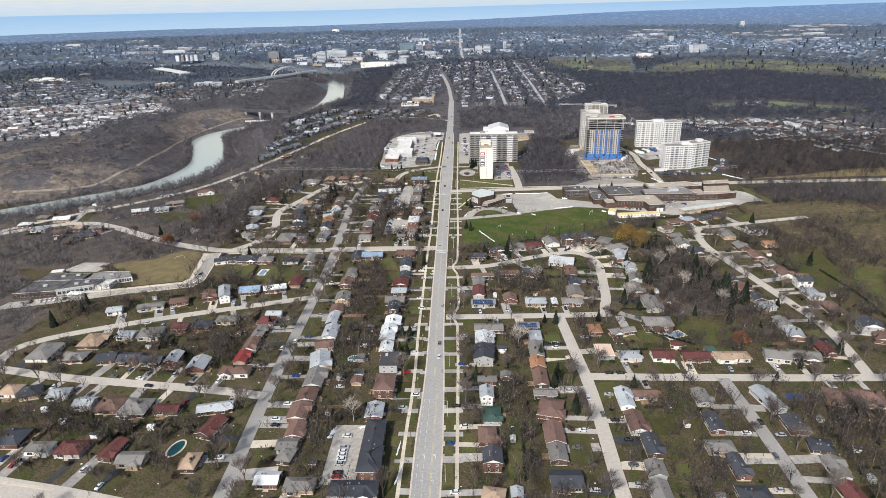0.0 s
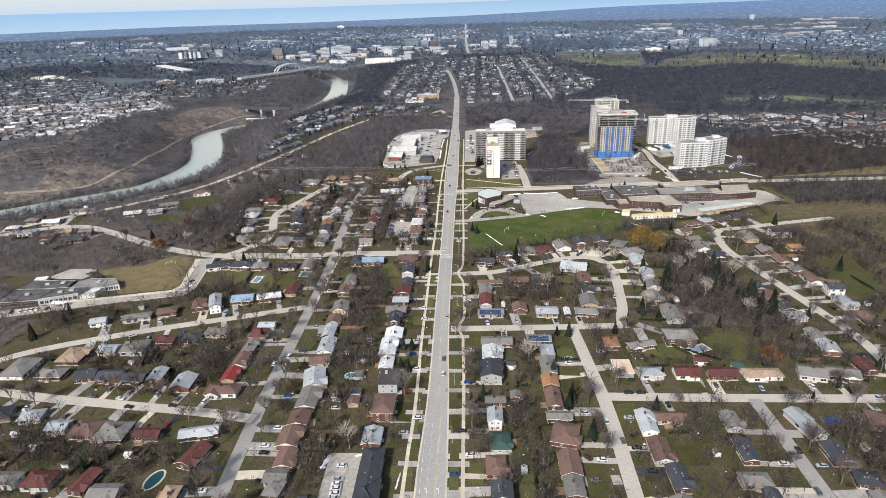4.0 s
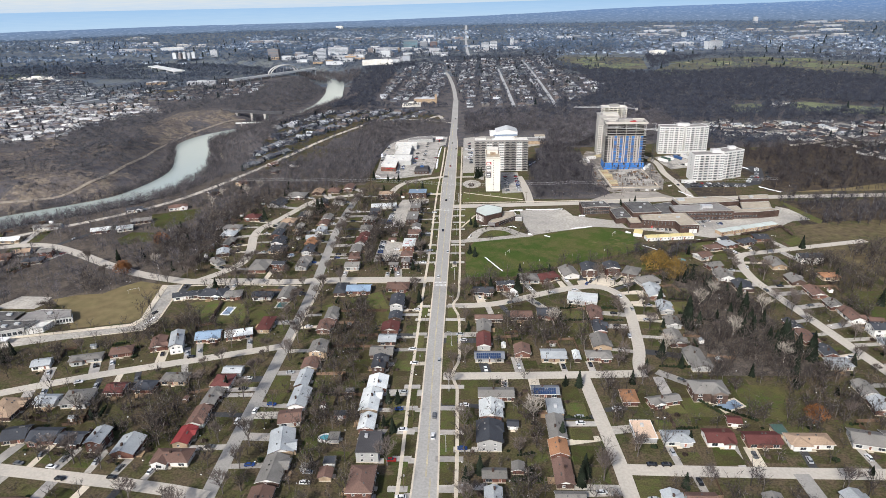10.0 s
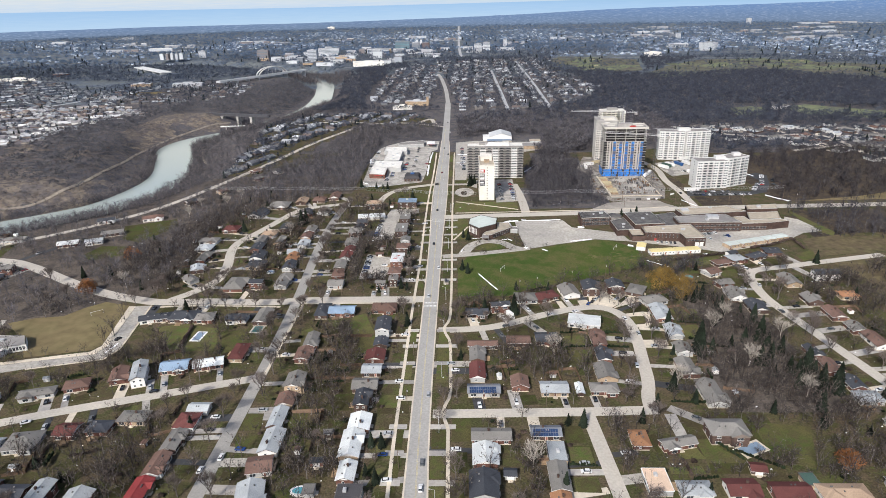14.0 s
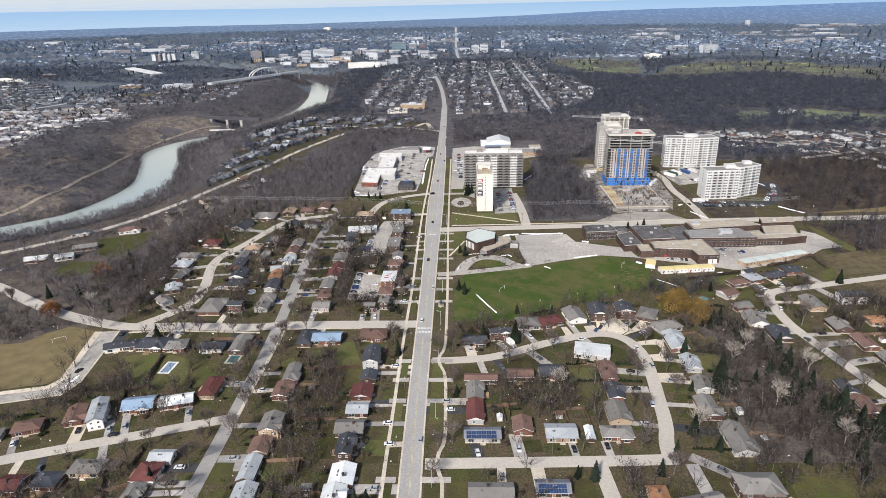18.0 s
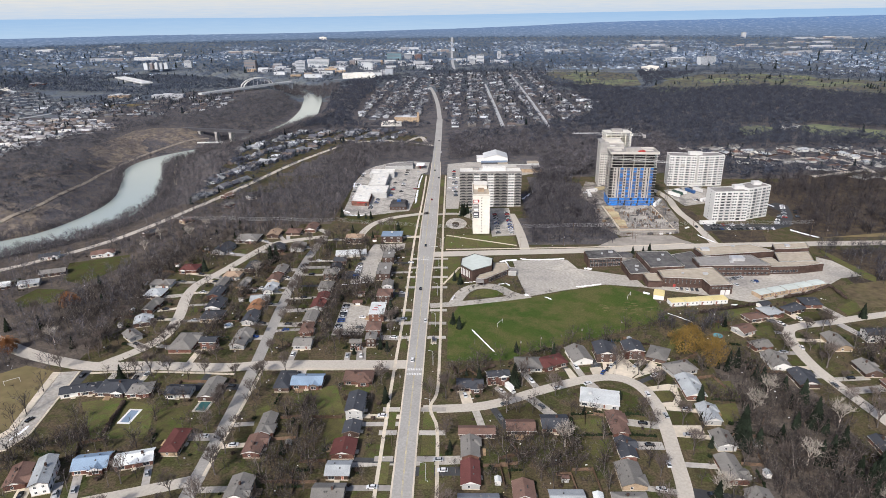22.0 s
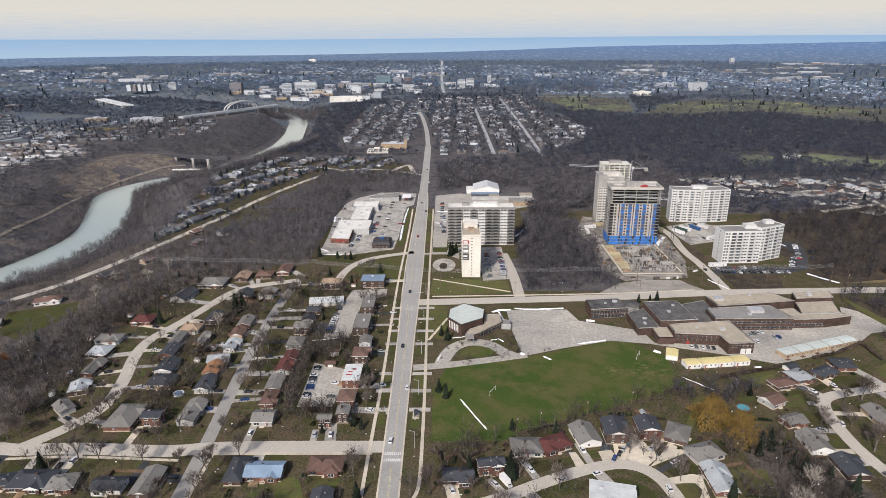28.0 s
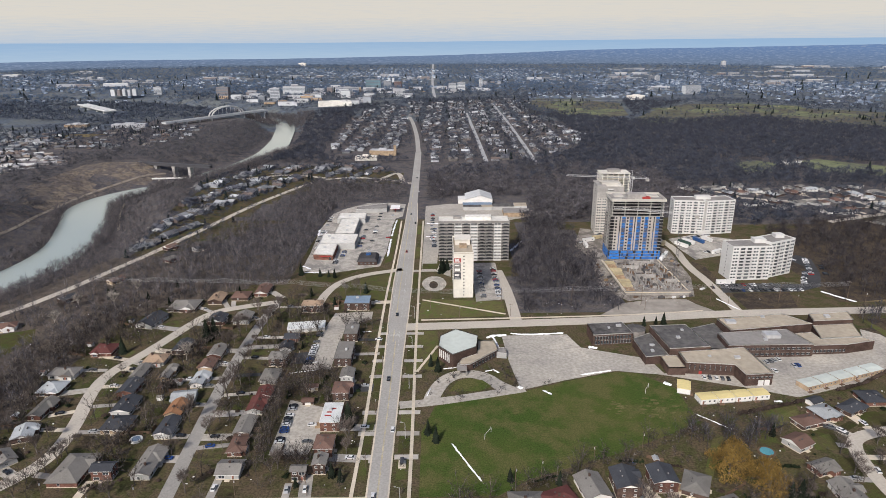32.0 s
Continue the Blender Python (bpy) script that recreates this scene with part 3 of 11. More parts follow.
def land(x, y):
    """Height of the ground: a plateau cut by the river's valley."""
    d = river_gap(x, y)
    near = np.clip((d - 26) / 80.0, 0, 1)
    return (BED - 2.0) * (1 - near * near * (3 - 2 * near))


def zland(x, y):
    return float(land(np.array([x]), np.array([y]))[0])


def axis(lo, hi, a, c, fine, coarse):
    return sorted({*np.arange(lo, a, coarse).tolist(), *np.arange(a, c, fine).tolist(), *np.arange(c, hi + 1, coarse).tolist()})


gx, gy = np.array(axis(-4800, 4800, -960, 560, 14, 120)), np.array(axis(-700, 4800, -320, 1920, 14, 120))
X, Y = np.meshgrid(gx, gy)
Z = land(X.ravel(), Y.ravel())
nx, ny = len(gx), len(gy)
ids = np.arange(nx * ny).reshape(ny, nx)
quads = np.stack([ids[:-1, :-1], ids[:-1, 1:], ids[1:, 1:], ids[1:, :-1]], -1).reshape(-1, 4)
me = bpy.data.meshes.new("ground")
me.from_pydata(np.stack([X.ravel(), Y.ravel(), Z], 1).tolist(), [], quads.tolist())
for k in ("grass", "litter", "farground", "reeds", "brownlitter", "woodfloor"):
    me.materials.append(M[k])


def inside(poly, x, y):
    """Which of the points lie in the polygon."""
    hit = np.zeros(np.shape(x), bool)
    for (ax, ay), (bx, by) in zip(poly, list(poly[1:]) + [poly[0]]):
        if ay != by:
            hit ^= ((ay > y) != (by > y)) & (x < (bx - ax) * (y - ay) / (by - ay) + ax)
    return hit


# woodland floors
WOODS = [
    [(76, 196), (154, 200), (158, 240), (160, 330), (150, 420), (112, 420), (92, 330), (80, 240)],
    [(148, -110), (210, -112), (206, -60), (196, 0), (185, 20), (160, 10), (150, -40)],
    [(-560, -60), (-310, -30), (-262, -24), (-205, -2), (-176, 60), (-198, 150), (-186, 195), (-130, 240), (-92, 262), (-90, 520), (-110, 560), (-140, 420), (-180, 370), (-240, 340), (-250, 560), (-225, 740), (-250, 790), (-380, 790), (-395, 640), (-340, 330), (-440, 215), (-560, 120)],
    [(-330, -30), (-264, -100), (-264, -250), (-520, -250), (-520, -30)],
    [(300, 120), (420, 100), (460, 190), (310, 190)],
    [(310, 210), (620, 220), (640, 400), (430, 420), (340, 380), (320, 300)],
    [(20, 540), (110, 430), (160, 420), (240, 450), (340, 400), (460, 420), (560, 560), (900, 620), (1150, 760), (1150, 1000), (930, 1040), (700, 1180), (500, 1230), (260, 1200), (230, 720), (60, 690), (10, 660)],
    [(-520, 300), (-430, 290), (-400, 420), (-450, 620), (-420, 740), (-620, 760), (-700, 520)],
    [(-340, 420), (-240, 480), (-250, 760), (-380, 780), (-380, 640), (-360, 520)],
    [(-640, 760), (-420, 760), (-330, 900), (-330, 1180), (-420, 1340), (-640, 1300), (-700, 1000)],
    [(-250, 880), (-130, 780), (-110, 1200), (-230, 1480), (-300, 1300), (-250, 1100)],
    [(-140, 560), (-10, 560), (-10, 600), (-130, 610)],
    [(-240, 700), (-20, 700), (-20, 790), (-240, 800)],
    [(500, 250), (1100, 300), (1100, 620), (700, 560), (620, 420)],
    [(12, 505), (130, 500), (112, 425), (150, 420), (240, 450), (110, 560), (10, 600)],
    [(-140, 480), (-92, 470), (-60, 500), (-12, 508), (-12, 600), (-145, 600)],
    [(-700, 180), (-380, 240), (-330, 330), (-330, 700), (-300, 1000), (-600, 1000), (-760, 500)],
]
SUB_V = [(-276, 556), (-285, 637), (-252, 690), (-205, 726), (-81, 738), (-26, 668), (-20, 606), (-119, 607), (-160, 536), (-186, 438), (-204, 339), (-248, 318), (-262, 441)]
qx, qy = X.ravel()[quads].mean(1), Y.ravel()[quads].mean(1)
slot = np.zeros(len(quads), np.int32)
slot[(qy > 900) & (qx < -560) | (qy > 1250)] = 2
slot[(qy > 440) & (qy <= 1250) & (slot == 0)] = 1
for poly in WOODS:
    slot[inside(poly, qx, qy)] = 1
for poly in (WOODS[4], WOODS[5]):
    slot[inside(poly, qx, qy)] = 4
for poly in (WOODS[2], WOODS[3]):
    slot[inside(poly, qx, qy) & (qy < 330)] = 5
reedy = np.array([noise.noise(Vector((a / 70, c / 70, 9.1))) > -0.02 for a, c in zip(qx, qy)], bool)
for poly in ([(-506, 383), (-477, 432), (-460, 505), (-453, 584), (-428, 660), (-387, 742), (-448, 799), (-515, 750), (-504, 634), (-546, 559), (-599, 590), (-620, 494)], [(-640, 180), (-449, 235), (-475, 337), (-506, 383), (-620, 494), (-700, 400)], [(-475, 337), (-418, 346), (-385, 420), (-378, 391), (-367, 345), (-385, 292), (-413, 248), (-449, 235)]):
    slot[inside(poly, qx, qy) & reedy] = 3
slot[inside(WOODS[1], qx, qy)] = 5
slot[inside(SUB_V, qx, qy)] = 0
me.polygons.foreach_set("material_index", slot)
tagged(new("ground", me), "patchy olive and brown dormant grass plain", "ground", kind="structure")


def strip(name, pts, width, z, material, label, category, step=8.0, kind="structure", raw=False):
    """A band of paving along a line, laid on the land."""
    ps = [Vector(p) for p in pts] if raw else smooth(pts, step)
    vs, fs = [], []
    for i, p in enumerate(ps):
        d = (ps[min(i + 1, len(ps) - 1)] - ps[max(i - 1, 0)]).normalized()
        nrm = Vector((-d.y, d.x)) * ((width(p) if callable(width) else width) / 2)
        vs += [(p.x - nrm.x, p.y - nrm.y, z), (p.x + nrm.x, p.y + nrm.y, z), (p.x - nrm.x, p.y - nrm.y, z - 0.3), (p.x + nrm.x, p.y + nrm.y, z - 0.3)]
    for i in range(len(ps) - 1):
        a, c = 4 * i, 4 * i + 4
        fs += [(a, c, c + 1, a + 1), (a + 2, c + 2, c, a), (a + 1, c + 1, c + 3, a + 3)]
    lie = land(np.array([v[0] for v in vs]), np.array([v[1] for v in vs])) if not raw else np.full(len(vs), BED - 2.0)
    mb = MB()
    mb.add([(x, y, zz + g) for (x, y, zz), g in zip(vs, lie)], [tuple(reversed(f)) for f in fs])
    return solid(name, mb, material, label, category, kind)


def patch(name, poly, z, material, label, category, kind="structure"):
    return solid(name, MB().prism(list(poly), z - 0.3, z), material, label, category, kind)


# river
def river_width(p):
    return float(np.interp(p.y, [-60, 250, 360, 430, 500, 560, 620, 700, 850, 920, 1000, 1120, 1260, 1360, 1390], [46, 48, 50, 46, 50, 52, 40, 28, 30, 48, 48, 42, 45, 40, 12]))


strip("water", [(p.x, p.y) for p in RIVER], river_width, 2.0, M["water"], "calm grey-green river water", "river", raw=True)

# ---- roads and paving ----
STREETS = dict(
    main=[(1.2, -690), (1.2, -330), (1.2, -230), (1.6, -200), (1.4, -165), (0.7, -140), (-0.1, -76), (-0.3, -14), (-0.6, 33), (-0.7, 62), (-1.3, 129), (-1.8, 190), (-2, 253), (-2.1, 334), (-1.8, 443), (-3, 504), (-4, 661), (-6, 842), (-14, 1034), (-31, 1252), (-42, 1340)],
    bottom=[(-320, -240), (-181, -264.5), (-137, -273), (-60, -292), (2, -310)],
    left=[(-82, -690), (-83, -268), (-85.4, -217), (-86.5, -160), (-86, -85), (-87, -25), (-88.5, 12), (-92, 65), (-94.5, 107), (-95, 162), (-93, 196), (-91, 222)],
    left_cross=[(-250, -170.4), (-207, -180), (-158, -186.5), (-109, -193), (-86, -198)],
    left_curve=[(-250, -170), (-256, -150), (-240, -135), (-190, -114), (-157, -103), (-107, -87), (-86, -80)],
    cross=[(-5, 11), (-84, 11), (-104, 7), (-150, 10.5), (-178, 8), (-200, 14), (-227, 24), (-260, 42), (-297, 66), (-336, 86), (-372, 80), (-430, 40)],
    crescent=[(-176, 9), (-161, 26), (-152, 43), (-155, 70), (-163, 98), (-164, 120), (-154, 141), (-144, 172), (-134, 203), (-112, 213), (-91, 220)],
    access=[(-61, 208), (-59, 236), (-52, 258), (-36, 274), (-4, 286)],
    valley=[(-430, 40), (-372, 110), (-320, 150), (-278, 200), (-258, 246), (-244, 290), (-228, 339), (-207, 417), (-189, 490), (-172, 540), (-145, 608), (-124, 641), (-70, 648), (-6, 606)],
    right_cross=[(6, -111), (78, -109.5), (112, -108)],
    right=[(78.5, -109), (82, -164), (83.5, -187), (83, -227), (82, -269), (82, -690)],
    right_crescent=[(6, -30.5), (31, -29), (45, -24.5), (66, -13.5), (88, -4), (105, -0.5), (116.5, -8.5), (120.5, -25.7), (119, -46), (116.5, -65), (114, -86), (110, -98), (109, -108)],
    right_low=[(84, -180), (122, -181), (161, -181.5), (220, -182), (300, -180)],
    right_south=[(155, -182), (156.5, -223), (156.5, -269), (157, -690)],
    right_long=[(232, -181), (237, -146), (237.5, -121), (230, -80), (222.7, -39), (215, 1), (214, 17.5), (217.3, 44), (225, 54), (249, 59), (274, 66), (330, 80)],
    arterial=[(4, 177), (84, 181.6), (150, 185.6), (210, 193), (270, 196), (338, 198), (600, 205), (900, 190)],
    site=[(234, 194), (236, 252), (233, 290), (240, 336), (228, 380)],
    stop_drive=[(78, 182), (78, 233), (74, 282)],
)
def main_width(p):
    return float(np.interp(p.y, [-230, -200, -165, -140, -76, 60, 129, 190, 253, 334, 443, 504], [12.4, 10.8, 9.6, 8.9, 8.7, 9.4, 10.6, 13.2, 14.4, 13.4, 12, 10.4]))


WIDTH = dict(main=11.6, bottom=12, arterial=10.5, cross=8.6, access=6.5, valley=6.5, site=7, stop_drive=8, crescent=7.2)
NICE = dict(main="straight worn grey main road with painted lanes", arterial="pale two-lane crosstown road", valley="narrow grey road along the valley edge")
for i, (k, pts) in enumerate(STREETS.items()):
    if k == "main":
        strip("road_40", pts[15:18], 10.2, 0.115, M["main"], "grey main road running on through the woods", "road")
        strip("road_41", pts[17:], 8.0, 0.12, M["main"], "straight grey main road narrowing northward", "road")
        pts = pts[:16]
    strip("road_" + str(i + 1), pts, main_width if k == "main" else WIDTH.get(k, 6.5), 0.10 + 0.005 * (i % 7), M["main"] if k == "main" else M["oldroad"] if k in ("left", "right_south") else M["road"], NICE.get(k, "worn pale grey residential street"), "road")

# school drive, loop and parking on the church side
strip("road_30", [(5, 84), (23, 86.5), (48, 92.5), (72, 99)], 6.5, 0.178, M["lot"], "cracked asphalt school driveway", "driveway")
strip("road_31", [(21, 86), (23, 96), (29, 110), (39, 116.5), (51, 113.5), (58, 103), (64, 98)], 8.5, 0.15, M["lot"], "cracked asphalt turning loop", "driveway")
patch("parking_lot", [(150, 113), (192, 98.5), (216, 88), (223, 90), (270, 106), (296, 127), (313, 131), (311, 146), (308, 160), (300, 168), (292, 152), (262, 152), (250, 134), (206, 132), (165, 116)], 0.12, M["lot"], "cracked grey lot behind the school", "parking lot")
patch("parking_lot", [(66, 163), (108, 164), (113, 146), (150, 131), (154, 112.6), (144, 114), (127, 117.5), (96, 107.5), (70, 97.5), (67, 130)], 0.13, M["lot"], "large cracked grey school parking lot", "parking lot")
patch("parking_lot", [(-87, 284), (-60, 279), (-41, 287), (-23, 294), (-20.5, 331), (-20.5, 413), (-19, 440), (-12, 448), (-11, 500), (-30, 506), (-54, 506), (-78, 480), (-88, 458), (-92, 404), (-88, 330)], 0.13, M["plazalot"], "worn grey plaza parking lot with patches and tyre marks", "parking lot")
patch("boulevard_lawn", [(-20, 300), (-14, 306), (-14.2, 374), (-13.6, 436), (-17.5, 438), (-19.6, 413), (-19.8, 331)], 0.2, M["greenlawn"], "olive grass strip between the plaza and the road", "lawn")
patch("boulevard_lawn", [(-78, 262), (-58, 258), (-50, 268), (-41, 284), (-60, 276), (-84, 280)], 0.1, M["greenlawn"], "olive grass bank below the plaza", "lawn")
for x0, x1, y0, y1 in ((5.6, 9.6, 242, 276), (5.4, 9.6, 315, 343), (5.2, 9.4, 383, 412)):
    patch("boulevard_lawn", [(x0, y0), (x1, y0), (x1, y1), (x0, y1)], 0.19, M["greenlawn"], "olive grass island beside the main road", "lawn")
patch("parking_lot", [(53, 218), (74, 222), (74, 300), (36.4, 300), (36.4, 284), (53, 282)], 0.13, M["plazalot"], "grey apartment parking lot", "parking lot")
patch("parking_lot", [(22.5 + 9.5 * math.cos(k * math.pi / 12), 254 + 15.5 * math.sin(k * math.pi / 12)) for k in range(24)], 0.12, M["plazalot"], "oval turning loop before the tower", "driveway")
patch("loop_lawn", [(22 + 3.4 * math.cos(k * math.pi / 8), 251 + 7.5 * math.sin(k * math.pi / 8)) for k in range(16)], 0.26, M["brownlitter"], "dark planted oval inside the turning loop", "lawn")
patch("parking_lot", [(4.5, 280), (24, 280.5), (35.5, 268), (36.2, 299), (27, 299.5), (24.5, 284), (4.5, 284)], 0.118, M["lot"], "grey drive between the tower and the main road", "driveway")
patch("boulevard_lawn", [(12.5, 286), (25, 286), (25.6, 299), (12.5, 299)], 0.2, M["greenlawn"], "olive grass beside the drive", "lawn")
patch("parking_lot", [(12, 330), (87, 330), (89, 424), (120, 442), (130, 468), (104, 490), (40, 500), (12, 490), (12, 420)], 0.12, M["lot"], "pale gravelled yard behind the apartments", "parking lot")
patch("parking_lot", [(238, 231), (297, 232), (318, 242), (333, 269), (345, 303), (338, 314), (324, 306), (329, 285), (317, 258), (304, 246), (280, 248.5), (243, 249)], 0.12, M["newasphalt"], "dark fresh asphalt lot curving round the block", "parking lot")
patch("parking_lot", [(243, 362), (272, 375), (301, 361), (318, 330), (283, 318), (256, 308), (246, 304), (243, 331)], 0.12, M["plazalot"], "grey parking lot between the white blocks", "parking lot")
patch("parking_lot", [(-44, -262), (-29, -262), (-29, -222), (-44, -222)], 0.13, M["lot"], "grey parking lot behind the long dark-roofed block", "parking lot")
patch("parking_lot", [(-53, 44), (-35, 44), (-32, 62), (-33, 82), (-53, 90), (-53, 64)], 0.12, M["lot"], "grey residents' parking lot", "parking lot")
patch("parking_lot", [(-54, 122), (-37, 122), (-36, 176), (-20, 190), (-20, 202), (-46, 200), (-50, 172)], 0.12, M["lot"], "grey walk-up apartments' parking lot", "parking lot")
patch("parking_lot", [(-62, 128), (-50, 130), (-50, 144), (-62, 142)], 0.14, M["newasphalt"], "small fresh black asphalt court", "parking lot")
patch("building_site", [(150, 345), (160, 300), (154, 285), (149, 246), (163, 217), (214, 224), (226, 262), (232, 330), (210, 372), (168, 400)], 0.12, M["worksite"], "trodden muddy building site ground", "building site")
patch("bare_ground", [(137, 193), (158, 213), (181, 219.5), (206, 219), (210, 210), (218, 199), (172, 191)], 0.09, M["gravel"], "grey gravelled turning ground", "ground")
patch("parking_lot", [(12, 282), (24, 284), (26, 329.5), (12, 329.5)], 0.125, M["lot"], "pale forecourt beside the main road", "parking lot")
patch("bare_ground", [(242, 201), (279, 203), (287, 230), (243, 229)], 0.09, M["brownlitter"], "bare dark brown vacant ground", "ground")
patch("bare_ground", [(240, 300), (247, 290), (246, 255), (239, 252), (238, 290)], 0.085, M["brownlitter"], "dark brown planted ground beside the site road", "ground")
patch("meadow", [(330, 212), (395, 225), (463, 249), (600, 262), (600, 224), (442, 216)], 0.08, M["dryfield"], "dry yellow grass beside the crosstown road", "grass")
patch("sports_field", [(17, 15), (50, 15), (64, 25), (112, 44), (155, 66), (154, 98), (139, 114), (127, 116.5), (96, 106), (70, 95.5), (23.5, 83), (17, 60)], 0.07, M["field"], "green school sports field with worn patches", "sports field")
wrg = random.Random(4)
for i in range(60):
    cx, cy, s = 128 + wrg.gauss(0, 10), 80 + wrg.gauss(0, 4), wrg.uniform(0.3, 1.3)
    patch("worn_turf", [(cx + s * 1.7 * wrg.uniform(0.6, 1.2) * math.cos(k), cy + s * wrg.uniform(0.6, 1.2) * math.sin(k)) for k in (0, 0.9, 1.8, 2.7, 3.6, 4.5, 5.4)], 0.08 + 0.0005 * i, M["worn"], "worn yellow patch of turf", "grass")
patch("loop_lawn", [(31, 97), (36, 107), (42, 110.5), (50, 108), (54.5, 102), (48, 97)], 0.22, M["field"], "green oval lawn inside the turning loop", "lawn")
patch("sports_field", [(-263, -19), (-249, -12), (-233, -10), (-226, 1), (-216, 10), (-197, 4), (-188.5, -46), (-191.5, -51.5), (-226, -59.5), (-241, -39)], 0.07, M["dryfield"], "dry tan school playing field", "sports field")
patch("parking_lot", [(-192.5, 3), (-184.6, -46.5), (-187, -56), (-224, -65), (-256, -73), (-300, -86), (-304, -98), (-269, -88), (-241, -79), (-217, -71), (-180, -61), (-176.5, -50), (-183.5, 4)], 0.13, M["lot"], "grey school driveway turning a sharp corner", "driveway")
patch("pavement", [(-197, 3), (-188, -47), (-191, -53.5), (-225, -62), (-258, -70), (-257, -72.6), (-224, -64.6), (-187.4, -56), (-184.8, -46.5), (-192.7, 3)], 0.22, M["concrete"], "pale concrete path round the playing field", "sidewalk")
patch("kerb", [(-183.3, 4), (-176.2, -50), (-179.6, -61.3), (-217, -71.3), (-217, -72), (-179, -62), (-175.2, -50), (-182.3, 4)], 0.24, M["concrete"], "pale concrete kerb of the school driveway", "kerb")
patch("playground", [(-294, -28), (-288, -14), (-266, -15), (-264, -26), (-267, -33), (-292, -32)], 0.09, M["lot"], "grey asphalt play yard", "playground")
for x0, y0, x1, y1 in ((118, -140, 160, -110),):
    patch("lawn", [(x0, y0), (x1, y0), (x1, y1), (x0, y1)], 0.056, M["lawn"], "green and olive grass", "lawn")
# lawns between the main road, the towers and the church
patch("lawn", [(12, 190), (72, 194), (72, 218), (14, 224)], 0.06, M["greenlawn"], "green lawn in front of the tower", "lawn")
patch("lawn", [(-50, 256), (-8, 280), (-9, 222), (-48, 224)], 0.06, M["greenlawn"], "green lawn beside the access road", "lawn")
patch("lawn", [(10, 120), (25, 120), (25, 170), (10, 172)], 0.06, M["greenlawn"], "green lawn beside the church", "lawn")

# lawns, drives and hedges of single yards
gl = 0
for poly in ([(102.9, 18.4), (111.8, 18.4), (104.5, -0.1), (100.5, 0.8)],
        [(108.8, 6.5), (115.7, 18.4), (120.9, 3.6), (113.2, -3.2), (106.0, -0.7)],
        [(120.9, 3.6), (129.0, 14.4), (134.1, 6.5), (114.1, -3.8)],
        [(93.9, 7.4), (100.1, 8.4), (102.1, 0.8), (94.7, -1.4)],
        [(80.2, 6.5), (83.5, 6.8), (86.7, -4.7), (82.2, -6.5)],
        [(118.6, -11.3), (131.4, -8.2), (134.9, -9.9), (133.2, -23.3), (129.6, -28.0), (120.9, -28.0), (120.8, -25.2), (128.6, -24.1), (132.0, -18.4), (130.4, -14.2), (118.8, -14.3)],
        [(122.2, -42.8), (135.5, -42.8), (135.1, -48.5), (121.4, -49.0)]):
    patch("driveway", poly, 0.074, M["concrete"], "pale concrete driveway fanning from the crescent", "driveway")
